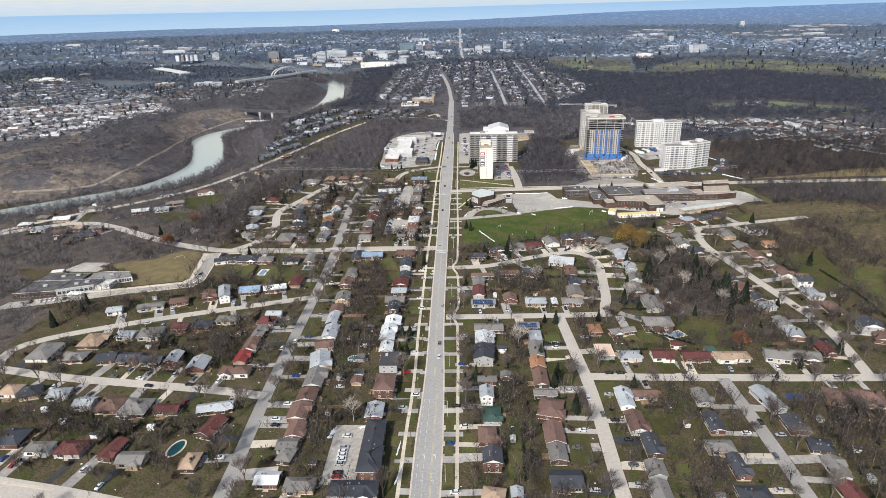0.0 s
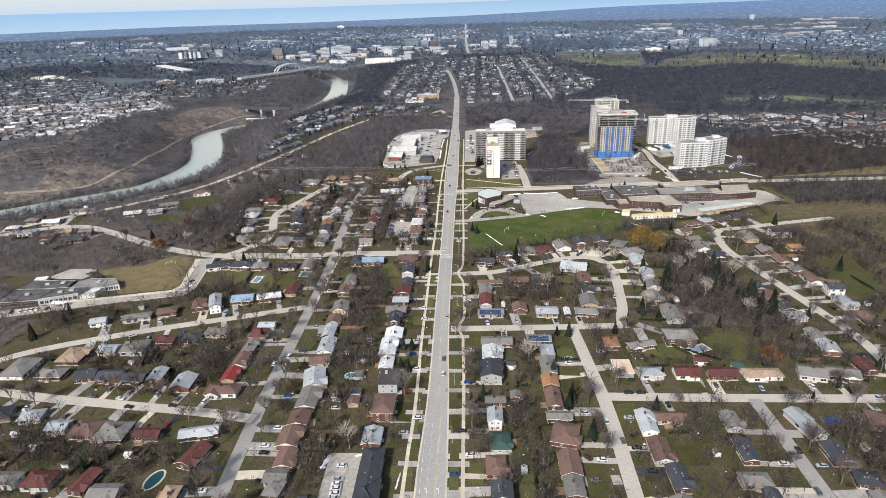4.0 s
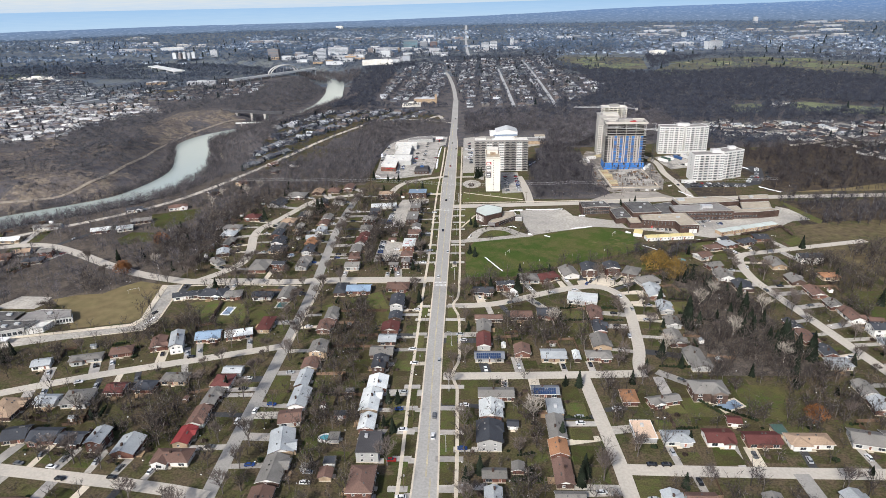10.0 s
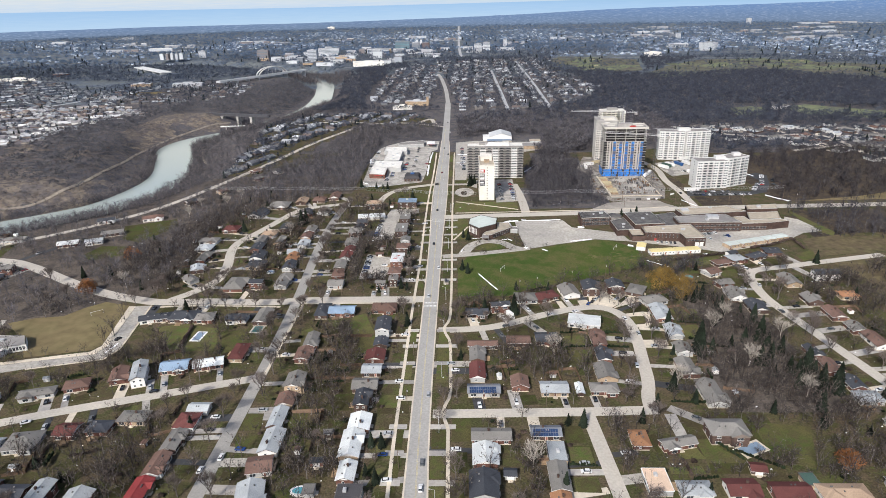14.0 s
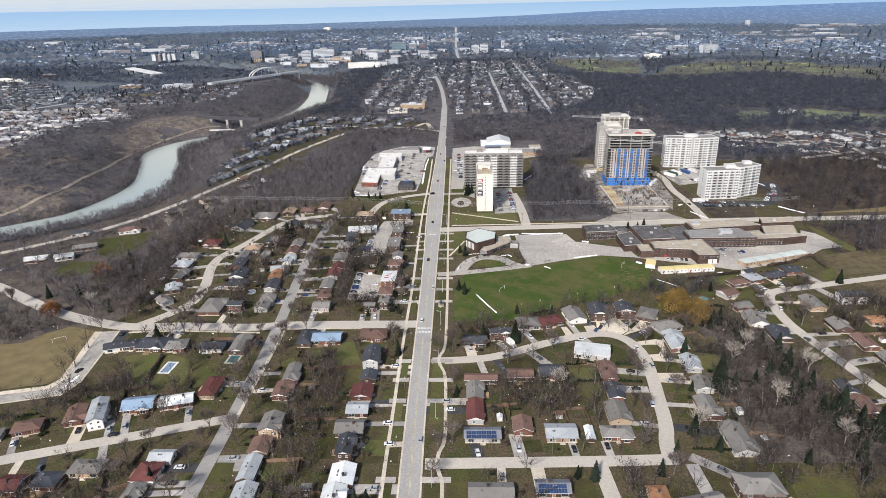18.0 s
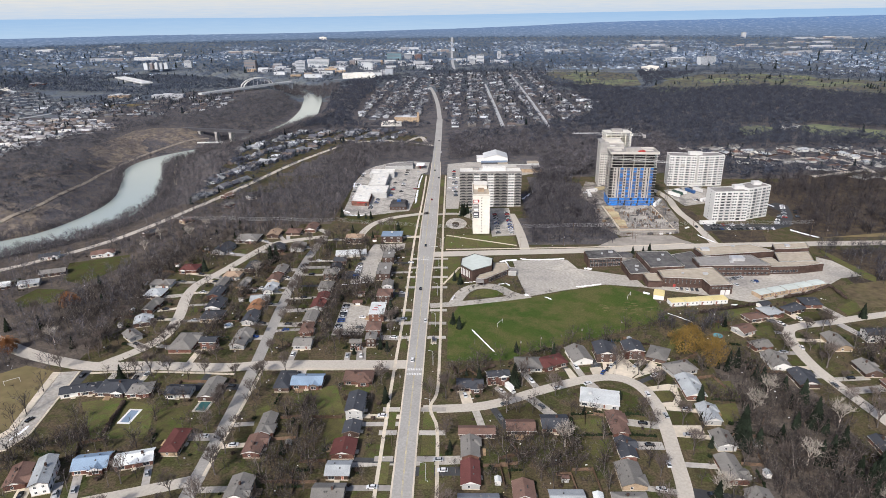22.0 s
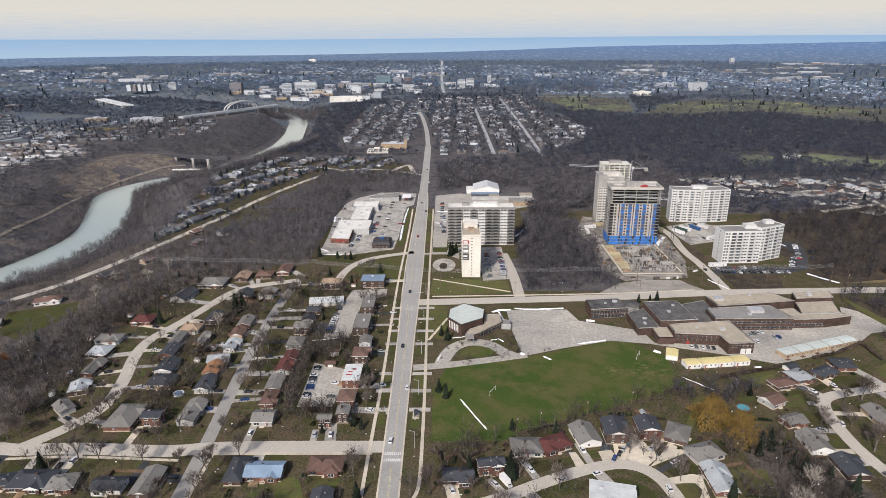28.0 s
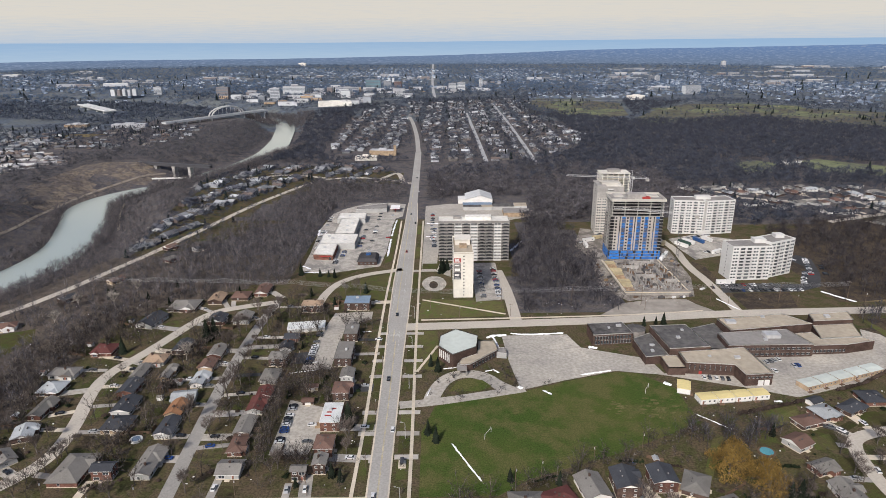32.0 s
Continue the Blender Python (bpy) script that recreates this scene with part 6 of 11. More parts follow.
def balcony_mesh(w, depth, rail):
    mb = MB().box(-w / 2, -depth, -0.18, w / 2, 0, 0, 0)
    mb.box(-w / 2, -depth, 0, w / 2, -depth + 0.08, 1.05, 1).box(-w / 2, -depth + 0.08, 0, -w / 2 + 0.08, 0, 1.05, 1).box(w / 2 - 0.08, -depth + 0.08, 0, w / 2, 0, 1.05, 1)
    return mb.mesh("balcony", M["rawconc"], rail)


TWIN = unit_mesh(1.6, 1.35, 0.05, [M["towerglass"]], "window")
TWIN_S = unit_mesh(0.9, 0.9, 0.05, [M["towerglass"]], "window")
BALC_W = balcony_mesh(5.2, 1.5, M["white_paint"])
BALC_G = balcony_mesh(6.4, 1.6, M["greyroof"])


def slab_wing(ob, L, W, floors, fh, wallmat, m, bays, balc, balc_at, back=True, roofmat="greyroof"):
    """One straight wing: wall, parapet roof, and each window and balcony of its long sides."""
    H = floors * fh + 1.2
    a, c = L / 2, W / 2
    part("wall", MB().box(-a, -c, 0, a, c, H), M[wallmat], ob, m=m)
    roof = MB().box(-a + 0.35, -c + 0.35, H, a - 0.35, c - 0.35, H + 0.1, 0)
    for x0, y0, x1, y1 in ((-a, -c, a, -c + 0.35), (-a, c - 0.35, a, c), (-a, -c + 0.35, -a + 0.35, c - 0.35), (a - 0.35, -c + 0.35, a, c - 0.35)):
        roof.box(x0, y0, H, x1, y1, H + 0.7, 1)
    part("roof", roof, [M[roofmat], M[wallmat]], ob, m=m)
    band = MB()
    for i in range(bays):
        u = -a + (i + 0.5) * L / bays
        if i in balc_at:
            band.box(u - 1.7, -c - 0.04, 0, u + 1.7, -c + 0.03, 2.1)
        else:
            band.box(u - L / bays * 0.36, -c - 0.05, 0.8, u - 0.25, -c + 0.03, 2.0)
            band.box(u + 0.25, -c - 0.05, 0.8, u + L / bays * 0.36, -c + 0.03, 2.0)
    for s in (-1, 1):
        band.box(s * a - 0.05, -0.5, 0.8, s * a + 0.05, 0.5, 1.8)
    grid = MB()
    for fl in range(floors):
        grid.add([(x, y, z + 1.0 + fl * fh) for x, y, z in band.v], band.f)
    tagged(part("window_grid", grid, M["towerglass"], ob, m=m), kind="stuff")
    for fl in range(floors):
        z = 1.0 + fl * fh
        for i in balc_at:
            if fl:
                part("balcony", balc, None, ob, m=m @ pose(-a + (i + 0.5) * L / bays, -c, z))
    return H


def roof_box(ob, x, y, z, w, d, h, matname, m):
    part("roof_house", MB().box(x - w / 2, y - d / 2, z, x + w / 2, y + d / 2, z + h).box(x - w / 2 - 0.2, y - d / 2 - 0.2, z + h, x + w / 2 + 0.2, y + d / 2 + 0.2, z + h + 0.25), M[matname], ob, m=m)


# slim cream tower with banners, north of the crosstown road
tower = thing("apartment_tower", "slim cream concrete tower with a blind front and hung banners", "apartment tower", pose(44, 246, 0))
I = Matrix.Identity(4)
part("wall", MB().box(-7.2, -20, 0, 7.2, 19, 34), M["cream"], tower)
part("roof", MB().box(-7.2, -20, 34, 7.2, 19, 34.3, 1).box(-7.2, -20, 34.3, 7.2, -19.6, 35.2, 0).box(-7.2, -19.6, 34.3, -6.8, 19, 35.2, 0).box(6.8, -19.6, 34.3, 7.2, 19, 35.2, 0).box(-6.8, 18.6, 34.3, 6.8, 19, 35.2, 0), [M["cream"], M["tanroof"]], tower)
part("roof_house", MB().box(-5.5, 0, 34.3, 5.5, 12, 38).box(-6, -0.5, 38, 6, 12.5, 38.5), M["cream"], tower)
part("roof_house", MB().box(-2.5, -8, 34.3, 2.8, -3, 36.5), M["buff"], tower)
for k in range(13):
    part("window", TWIN_S, None, tower, m=pose(0.3, -20, 1.6 + k * 2.5))
    rowm = MB()
    for u in (-14, -7, 0, 7, 14):
        rowm.box(-7.25, u - 1.6, 0, -7.15, u + 1.6, 1.3).box(7.15, u - 1.6, 0, 7.25, u + 1.6, 1.3)
    tagged(part("window_grid", rowm, M["towerglass"], tower, m=pose(0, 0, 1.8 + k * 2.5)), kind="stuff")
for z0, z1, mm, bars in ((27.4, 30.6, "red", ((0.4, 0.9), (1.3, 2.6))), (20.4, 26.8, "greyroof", ((0.5, 2.4), (4.4, 5.2))), (14.4, 20.0, "darksteel", ((0.8, 1.3), (2.6, 4.0)))):
    mb = MB().box(-6.9, -20.15, z0, -1.9, -20.02, z1, 0)
    for k, (lo, hi) in enumerate(bars):
        mb.box(-6.3, -20.19, z0 + lo, -2.6 - 0.5 * k, -20.14, z0 + hi, 1)
    part("banner", mb, [M[mm], M["trim"]], tower, "hanging banner with pale bars")
BLOCKED.append([(30, 220), (58, 220), (58, 270), (30, 270)])

# wide balcony slab behind it
slab = thing("apartment_block", "wide grey concrete slab block lined with balconies", "apartment block", pose(56, 315, 0))
H = slab_wing(slab, 60, 18, 12, 2.75, "rawconc", I, 9, BALC_G, (0, 1, 3, 5, 6, 8), back=False, roofmat="whiteroof")
for k in range(12):
    sp = MB()
    for i in (2, 4, 7):
        u = -30 + (i + 0.5) * 60 / 9
        sp.box(u - 3.2, -9.3, 0, u + 3.2, -9.03, 1.25)
    # Dark sheets on the wall give the balcony bays their shade.
    for i in (0, 1, 3, 5, 6, 8):
        u = -30 + (i + 0.5) * 60 / 9
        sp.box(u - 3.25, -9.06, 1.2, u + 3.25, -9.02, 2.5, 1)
    tagged(part("spandrel", sp, [M["white_paint"], M["shadefill"]], slab, "white spandrel panels between dark sheets painted as bay shade", m=pose(0, 0, k * 2.75 - 0.1)), kind="stuff")
part("cornice", MB().box(-30.3, -9.6, 34.0, 30.3, -8.9, 35.4), M["greyroof"], slab)
roof_box(slab, 4, 3, H, 22, 7, 2.2, "whiteroof", I)
roof_box(slab, -14, 3, H, 6, 5, 2.2, "greyroof", I)
BLOCKED.append([(24, 300), (88, 300), (88, 330), (24, 330)])

# chevron white slab
slab = thing("apartment_block", "white slab block with two wings and rows of balconies", "apartment block", pose(281, 384, 0))
for s in (-1, 1):
    m = pose(s * 14.1, 2.2, 0, 0, 0, s * 8)
    H = slab_wing(slab, 28.4, 17, 12, 2.62, "white_paint", m, 5, BALC_W, (1, 3), back=False, roofmat="greyroof")
roof_box(slab, 0, 3, H, 14, 6, 3, "white_paint", I)
part("entrance", MB().box(-5, -9, 0, 5, -3, 3.2).box(-6, -10, 3.2, 6, -3, 3.6), M["white_paint"], slab, "arched white entrance canopy")
BLOCKED.append([(245, 362), (318, 362), (318, 396), (245, 396)])

# two-winged white block by the dark parking lot
slab = thing("apartment_block", "white angled apartment block with balconies", "apartment block", pose(279.5, 266, 0))
H = slab_wing(slab, 31.6, 17, 10, 2.6, "white_paint", pose(-11, -1, 0, 0, 0, 3), 6, BALC_W, (1, 2, 4), back=False)
H2 = slab_wing(slab, 26.5, 16, 10, 2.78, "white_paint", pose(14, 6.5, 0, 0, 0, 24), 5, BALC_W, (1, 3), back=False)
roof_box(slab, -1, 3, H, 9, 7, 3, "white_paint", I)
roof_box(slab, 18, 10, H2, 7, 6, 2.6, "white_paint", I)
BLOCKED.append([(242, 246), (312, 246), (312, 286), (242, 286)])


# tower under construction
def raw_tower(name, label, x, y, yaw, L, W, floors, fh, clad_from, clad_to, blue_low):
    ob = thing(name, label, "tower under construction", pose(x, y, 0, 0, 0, yaw))
    H = floors * fh
    a, c = L / 2, W / 2
    part("core", MB().box(-a * 0.35, -c * 0.35, 0, a * 0.35, c * 0.35, H + 3.5), M["rawconc"], ob)
    slabm = MB().box(-a, -c, -0.25, a, c, 0).mesh("floor_slab", M["rawconc"])
    for f in range(1, floors + 1):
        part("floor_slab", slabm, None, ob, m=pose(0, 0, f * fh))
    # A dark block is added inside to colour the open floors as shaded.
    part("interior", MB().box(-a + 2.6, -c + 2.6, fh * 0.5, a - 2.6, c - 2.6, H - 0.4), M["shadefill"], ob)
    for x0, y0, x1, y1, dz in ((-a + 1, -c + 1, -a + 9, -c + 6, 0.7), (-a * 0.1, -c + 2, a * 0.12, -c + 5, 1.2), (a * 0.5, 1, a * 0.9, c - 2, 0.8), (-a * 0.8, 2, -a * 0.45, c - 1, 1.1)):
        part("formwork", MB().box(x0, y0, H, x1, y1, H + dz), M["beigepan"], ob, "pale stacked formwork on the top deck")
    colm = MB().box(-0.35, -0.35, 0, 0.35, 0.35, fh - 0.25).mesh("column", M["rawconc"])
    nc = max(3, int(L / 8))
    for f in range(clad_to, floors):
        for i in range(nc):
            u = -a + 1 + i * (L - 2) / (nc - 1)
            for s in (-1, 1):
                part("column", colm, None, ob, m=pose(u, s * (c - 0.8), f * fh))
        for s in (-1, 1):
            part("column", colm, None, ob, m=pose(s * (a - 0.8), 0, f * fh))
    # cladding by bays, each a strip over all floors: beige with square openings, blue recesses; openings and voids are
    # plates coloured dark as shade
    kinds = "opvbpbvbpbpvbo"
    for face, ln, off, rot in (("s", L, c, 0), ("n", L, c, 180), ("w", W, a, -90), ("e", W, a, 90)):
        n = len(kinds) if face in "sn" else 6
        w = ln / n
        for i in range(n):
            k = kinds[i] if face in "sn" else "opovpo"[i]
            st = MB()
            for f in range(clad_to):
                z = f * fh
                if f < blue_low:
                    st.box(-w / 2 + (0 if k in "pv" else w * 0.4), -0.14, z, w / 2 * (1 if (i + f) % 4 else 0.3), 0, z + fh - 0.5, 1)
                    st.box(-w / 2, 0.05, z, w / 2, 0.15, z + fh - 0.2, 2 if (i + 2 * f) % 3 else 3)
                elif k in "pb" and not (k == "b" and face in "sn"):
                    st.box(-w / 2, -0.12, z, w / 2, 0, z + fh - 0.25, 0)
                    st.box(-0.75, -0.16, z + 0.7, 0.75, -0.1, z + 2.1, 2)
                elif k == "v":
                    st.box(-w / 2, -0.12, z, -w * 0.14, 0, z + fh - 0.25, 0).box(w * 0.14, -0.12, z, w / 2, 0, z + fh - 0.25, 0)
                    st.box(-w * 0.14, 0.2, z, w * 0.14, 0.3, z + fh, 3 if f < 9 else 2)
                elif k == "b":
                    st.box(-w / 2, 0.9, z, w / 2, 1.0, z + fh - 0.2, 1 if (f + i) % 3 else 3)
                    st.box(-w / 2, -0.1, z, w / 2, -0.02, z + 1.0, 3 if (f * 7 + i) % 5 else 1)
                else:
                    st.box(-w / 2, 1.2, z, w / 2, 1.3, z + fh, 2)
            part("cladding_strip", st, [M["cladpan"], M["bluewrap"], M["shadefill"], M["blueshade"]], ob, m=pose(0, 0, 0, 0, 0, rot) @ pose(-ln / 2 + (i + 0.5) * w, -off, 0))
    part("formwork", MB().box(-a - 0.8, -c - 0.8, H - 0.6, a + 0.8, -c - 0.6, H + 1.6).box(-a - 0.8, c + 0.6, H - 0.6, a + 0.8, c + 0.8, H + 1.6).box(-a - 0.8, -c - 0.6, H - 0.6, -a - 0.6, c + 0.6, H + 1.6).box(a + 0.6, -c - 0.6, H - 0.6, a + 0.8, c + 0.6, H + 1.6), M["beigepan"], ob, "pale edge formwork")
    part("tarpaulin", MB().box(a * 0.2, -c * 0.5, H, a * 0.5, -c * 0.1, H + 1.4).box(a * 0.25, -c * 0.45, H + 1.4, a * 0.45, -c * 0.15, H + 1.8), M["red"], ob, "orange-red tarpaulin")
    return ob


raw_tower("construction_tower", "concrete tower under construction with blue membrane and beige panels", 194, 318, -3, 44, 23, 19, 2.72, 0, 14, 3)
BLOCKED.append([(164, 300), (224, 300), (224, 340), (164, 340)])
bt = thing("construction_tower", "tall beige tower nearly clad, bare top floors", "tower under construction", pose(190, 390, 0, 0, 0, -4))
slab_wing(bt, 24, 22, 17, 2.7, "beigepan", I, 5, BALC_W, (2,), back=False, roofmat="whiteroof")
part("roof_house", MB().box(-7, -6, 46.9, 8, 6, 49.4).box(-9, -3, 49.4, 9, 3, 50), M["beigepan"], bt)
part("scaffold", MB().box(-12.4, -11.6, 36.4, 12.4, -11.3, 47).box(-12.6, -11.6, 47, -4, 11.3, 48), M["rawconc"], bt)
BLOCKED.append([(172, 372), (210, 372), (210, 408), (172, 408)])
bt = thing("construction_tower", "bare concrete tower frame with open floors", "tower under construction", pose(206, 432, 0))
for f in range(18):
    part("floor_slab", MB().box(-15, -10, 2.8 * f + 2.5, 15, 10, 2.8 * f + 2.8), M["cream"], bt)
for i in range(6):
    for s in (-1, 1):
        part("column", MB().box(-14 + i * 5.5, s * 9 - 0.4, 0, -13.2 + i * 5.5, s * 9 + 0.4, 50.4), M["cream"], bt)
part("core", MB().box(-6, -4, 0, 6, 4, 53), M["rawconc"], bt)
BLOCKED.append([(188, 418), (224, 418), (224, 446), (188, 446)])


def crane(x, y, h, jib, yaw, counter, mastmat="steel"):
    ob = thing("tower_crane", "white lattice tower crane over the building site", "crane", pose(x, y, 0, 0, 0, yaw), group="cranes of the building site")
    mast, w = MB(), 0.95
    for sx in (-w, w):
        for sy in (-w, w):
            mast.box(sx - 0.12, sy - 0.12, 0, sx + 0.12, sy + 0.12, h)
    n = int(h / 2.4)
    for i in range(n):
        z = i * 2.4
        s = 1 if i % 2 else -1
        for p, q in (((-w * s, -w, z), (w * s, -w, z + 2.4)), ((-w * s, w, z), (w * s, w, z + 2.4)), ((-w, -w * s, z), (-w, w * s, z + 2.4)), ((w, -w * s, z), (w, w * s, z + 2.4))):
            mast.cone(p, q, 0.07, 0.07, 4)
    part("mast", mast, M[mastmat], ob)
    part("base", MB().box(-2.5, -2.5, 0, 2.5, 2.5, 0.8), M["rawconc"], ob)
    part("cab", MB().box(-2.6, -1.6, h, -0.9, 0.4, h + 2.2).box(-2.65, -1.65, h + 0.9, -1.4, -0.4, h + 1.9), M["white_paint"], ob)
    for nm, ln, d in (("jib", jib, 1), ("counter_jib", counter, -1)):
        jb = MB()
        for off in ((0, -0.7, h + 1), (0, 0.7, h + 1), (0, 0, h + 2.3)):
            jb.cone(off, (d * ln, off[1], off[2]), 0.13, 0.11, 4)
        for i in range(int(ln / 2.2)):
            u = d * i * 2.2
            jb.cone((u, -0.7, h + 1), (u + d * 1.1, 0, h + 2.3), 0.06, 0.06, 3).cone((u + d * 1.1, 0, h + 2.3), (u + d * 2.2, 0.7, h + 1), 0.06, 0.06, 3)
        part(nm, jb, M["steel"], ob)
    part("counterweight", MB().box(-counter, -1.2, h - 1.2, -counter + 3, 1.2, h + 1.0), M["rawconc"], ob)
    part("apex", MB().cone((-0.6, -0.6, h), (0, 0, h + 8), 0.15, 0.1, 4).cone((0.6, 0.6, h), (0, 0, h + 8), 0.15, 0.1, 4), M["steel"], ob)
    part("tie_rod", MB().cone((0, 0, h + 8), (jib * 0.6, 0, h + 2.3), 0.07, 0.07, 4).cone((0, 0, h + 8), (-counter * 0.9, 0, h + 1.6), 0.07, 0.07, 4), M["steel"], ob)


crane(209, 252.5, 54, 50, 158, 12, "darksteel")
crane(200, 352, 60, 58, 168, 15)

# podium with bare columns and stacked timber beside the tower
pod = thing("podium", "low concrete podium with bare columns, rebar and yellow formwork", "building site", pose(190, 260, 0))
part("floor_slab", MB().box(-26, -33, 0, 21, 36, 2.3), M["rawconc"], pod)
part("slab_edge", MB().box(-27, -34, 2.3, 21.6, -32.6, 3.1).box(-27, -32.6, 2.3, -25.4, 37, 3.1).box(20.2, -32.6, 2.3, 21.6, 37, 3.1), M["concrete"], pod, "pale fresh concrete edge")
part("deck", MB().box(-25.4, -32.6, 2.3, 20.2, 37, 2.75), M["worksite"], pod, "littered grey concrete deck")
colm = MB().box(-0.35, -0.35, 2.7, 0.35, 0.35, 5.8).box(-0.22, -0.22, 5.8, -0.14, -0.14, 7.0).box(0.14, 0.14, 5.8, 0.22, 0.22, 6.8).mesh("column", M["rawconc"])
for i in range(6):
    for j in range(10):
        if (i * 7 + j * 3) % 5 != 2:
            part("column", colm, None, pod, m=pose(-12 + i * 5.6, -29 + j * 6, 0))
for i, (x, y, w, d) in enumerate(((-10, -12, 0.5, 20), (-2, -4, 14, 0.5), (4, -22, 0.5, 14), (10, 6, 0.5, 18), (-8, 16, 12, 0.5), (14, -14, 10, 0.5), (2, 26, 16, 0.5))):
    part("wall_panel", MB().box(x - w / 2, y - d / 2, 2.7, x + w / 2, y + d / 2, 5.6), M["rawconc"], pod)
for i in range(8):
    part("formwork", MB().box(-25, -31 + i * 8.2, 2.75, -18.5 + (i % 3), -24 + i * 8.2, 3.4), M["sand" if i % 3 else "deck"], pod, "yellow plywood formwork")
pr = random.Random(8)
for i in range(95):
    x, y = pr.uniform(-14, 19), pr.uniform(-31, 33)
    w, d = pr.choice(((0.3, pr.uniform(3, 8)), (pr.uniform(3, 9), 0.3), (1.2, 2.2), (2.4, 2.4)))
    hgt, mm = pr.uniform(0.4, 2.4), pr.choice(("fence", "darksteel", "rawconc", "fence", "tar", "darksteel", "greyroof"))
    part("formwork", MB().box(x - w / 2, y - d / 2, 2.7, x + w / 2, y + d / 2, 2.7 + hgt).box(x - w / 2 - 0.1, y - d / 2 - 0.1, 2.7, x + w / 2 + 0.1, y + d / 2 + 0.1, 3.0), M[mm], pod, "rebar, shores and timber formwork")
for i in range(46):
    x, y = (pr.uniform(22, 36), pr.uniform(-30, 60)) if i % 2 else (pr.uniform(-34, -28), pr.uniform(-30, 36))
    if i % 5 == 0:
        x, y = pr.uniform(-20, 22), pr.uniform(-39, -35.5)
    st = thing("material_stack", "stack of pale building timber and pallets", "building materials", pose(190 + x, 260 + y, 0.12, 0, 0, pr.uniform(0, 90)))
    w = pr.uniform(0.9, 2.6)
    part("pallet", MB().box(-w - 0.1, -0.8, 0, w + 0.1, 0.8, 0.15), M["fence"], st)
    part("load", MB().box(-w, -0.7, 0.15, w, 0.7, pr.uniform(0.5, 1.6)), M[pr.choice(("fence", "trim", "rawconc", "deck", "greyroof", "darksteel", "tar"))], st)
part("guard_rail", MB().box(-26.8, -33.9, 3.1, 21.4, -33.75, 4.1).box(21.25, -33.7, 3.1, 21.4, 36.8, 4.1), M["greyroof"], pod)
BLOCKED.append([(158, 220), (216, 220), (216, 300), (158, 300)])

# site huts, stacks and trailers
def trailer(x, y, yaw, L, matname, label="white site trailer"):
    ob = thing("trailer", label + " standing on the ground", "trailer", pose(x, y, 0, 0, 0, yaw), group="trailers")
    part("body", MB().box(-L / 2, -1.25, 0.6, L / 2, 1.25, 3.3).box(-L / 2 - 0.1, -1.35, 3.3, L / 2 + 0.1, 1.35, 3.45), M[matname], ob)
    part("chassis", MB().box(-L / 2 + 0.4, -1, 0.15, L / 2 - 0.4, 1, 0.6), M["darksteel"], ob)
    for u in (-L * 0.3, L * 0.3):
        part("window", TWIN_S, None, ob, m=pose(u, -1.25, 1.6))


for x, y, yaw, L, mm in ((218, 306, 60, 12, "trim"), (223, 313, 60, 12, "trim"), (247, 248, 0, 14, "trim"), (247, 340, 118, 14, "trim"), (252, 346, 118, 13, "roof_G"), (257, 349, 118, 13, "trim"), (268, 353, 110, 13, "poolblue"), (277, 356, 110, 12, "trim"), (271, 320, 30, 11, "trim"), (166, 356, 20, 12, "trim"), (176, 364, 20, 10, "sand"), (160, 340, 90, 9, "trim"), (232, 344, 62, 9, "sand")):
    trailer(x, y, yaw, L, mm)


# ---- school, church, portables ----
def hall(ob, name, poly, z, wallm, roofm, band=None):
    part(name, MB().prism([tuple(p) for p in poly], 0, z), M[wallm], ob)
    cx, cy = sum(p[0] for p in poly) / len(poly), sum(p[1] for p in poly) / len(poly)
    inner = [(cx + (x - cx) * 0.975, cy + (y - cy) * 0.975) for x, y in poly]
    part("roof", MB().prism(inner, z, z + 0.12), M[roofm], ob)
    edge = MB()
    for p, q, ip, iq in zip(poly, poly[1:] + poly[:1], inner, inner[1:] + inner[:1]):
        edge.add([(*p, z), (*q, z), (*iq, z), (*ip, z), (*p, z + 0.45), (*q, z + 0.45), (*iq, z + 0.45), (*ip, z + 0.45)], [(4, 5, 6, 7), (7, 6, 5, 4), (0, 1, 5, 4), (4, 5, 1, 0), (2, 3, 7, 6), (6, 7, 3, 2)])
    tagged(part("parapet", edge, M["trim"] if band is None else M[band], ob))
    BLOCKED.append(poly)


def glaze(ob, p, q, z, n, h=1.3, w=None):
    """A row of windows along a wall from p to q."""
    d = Vector(q) - Vector(p)
    yaw = math.degrees(math.atan2(d.y, d.x))
    w = w or d.length / n * 0.7
    wm = MB().box(-w / 2, -0.06, 0, w / 2, 0.03, h, 1).box(-w / 2, -0.09, -0.1, w / 2, 0.03, 0, 0).box(-w / 2, -0.09, h, w / 2, 0.03, h + 0.08, 0).box(-0.04, -0.09, 0, 0.04, 0.0, h, 0).mesh("window", M["greysiding"], M["glass"])
    for i in range(n):
        c = Vector(p) + d * ((i + 0.5) / n)
        part("window", wm, None, ob, m=pose(c.x, c.y, z, 0, 0, yaw))


school = thing("school", "sprawling low brick high school with flat gravel roofs", "school")
hall(school, "wing", [(121, 148.5), (146.5, 151), (144, 167), (121, 165)], 7, "darkbrick", "tar")
glaze(school, (122, 148.5), (145.5, 150.9), 0.8, 12, 2.2); glaze(school, (122, 148.5), (145.5, 150.9), 4.0, 12, 2.0)
hall(school, "wing", [(146, 124), (160, 126.2), (158, 155), (145.3, 147.5)], 5, "darkbrick", "tar")
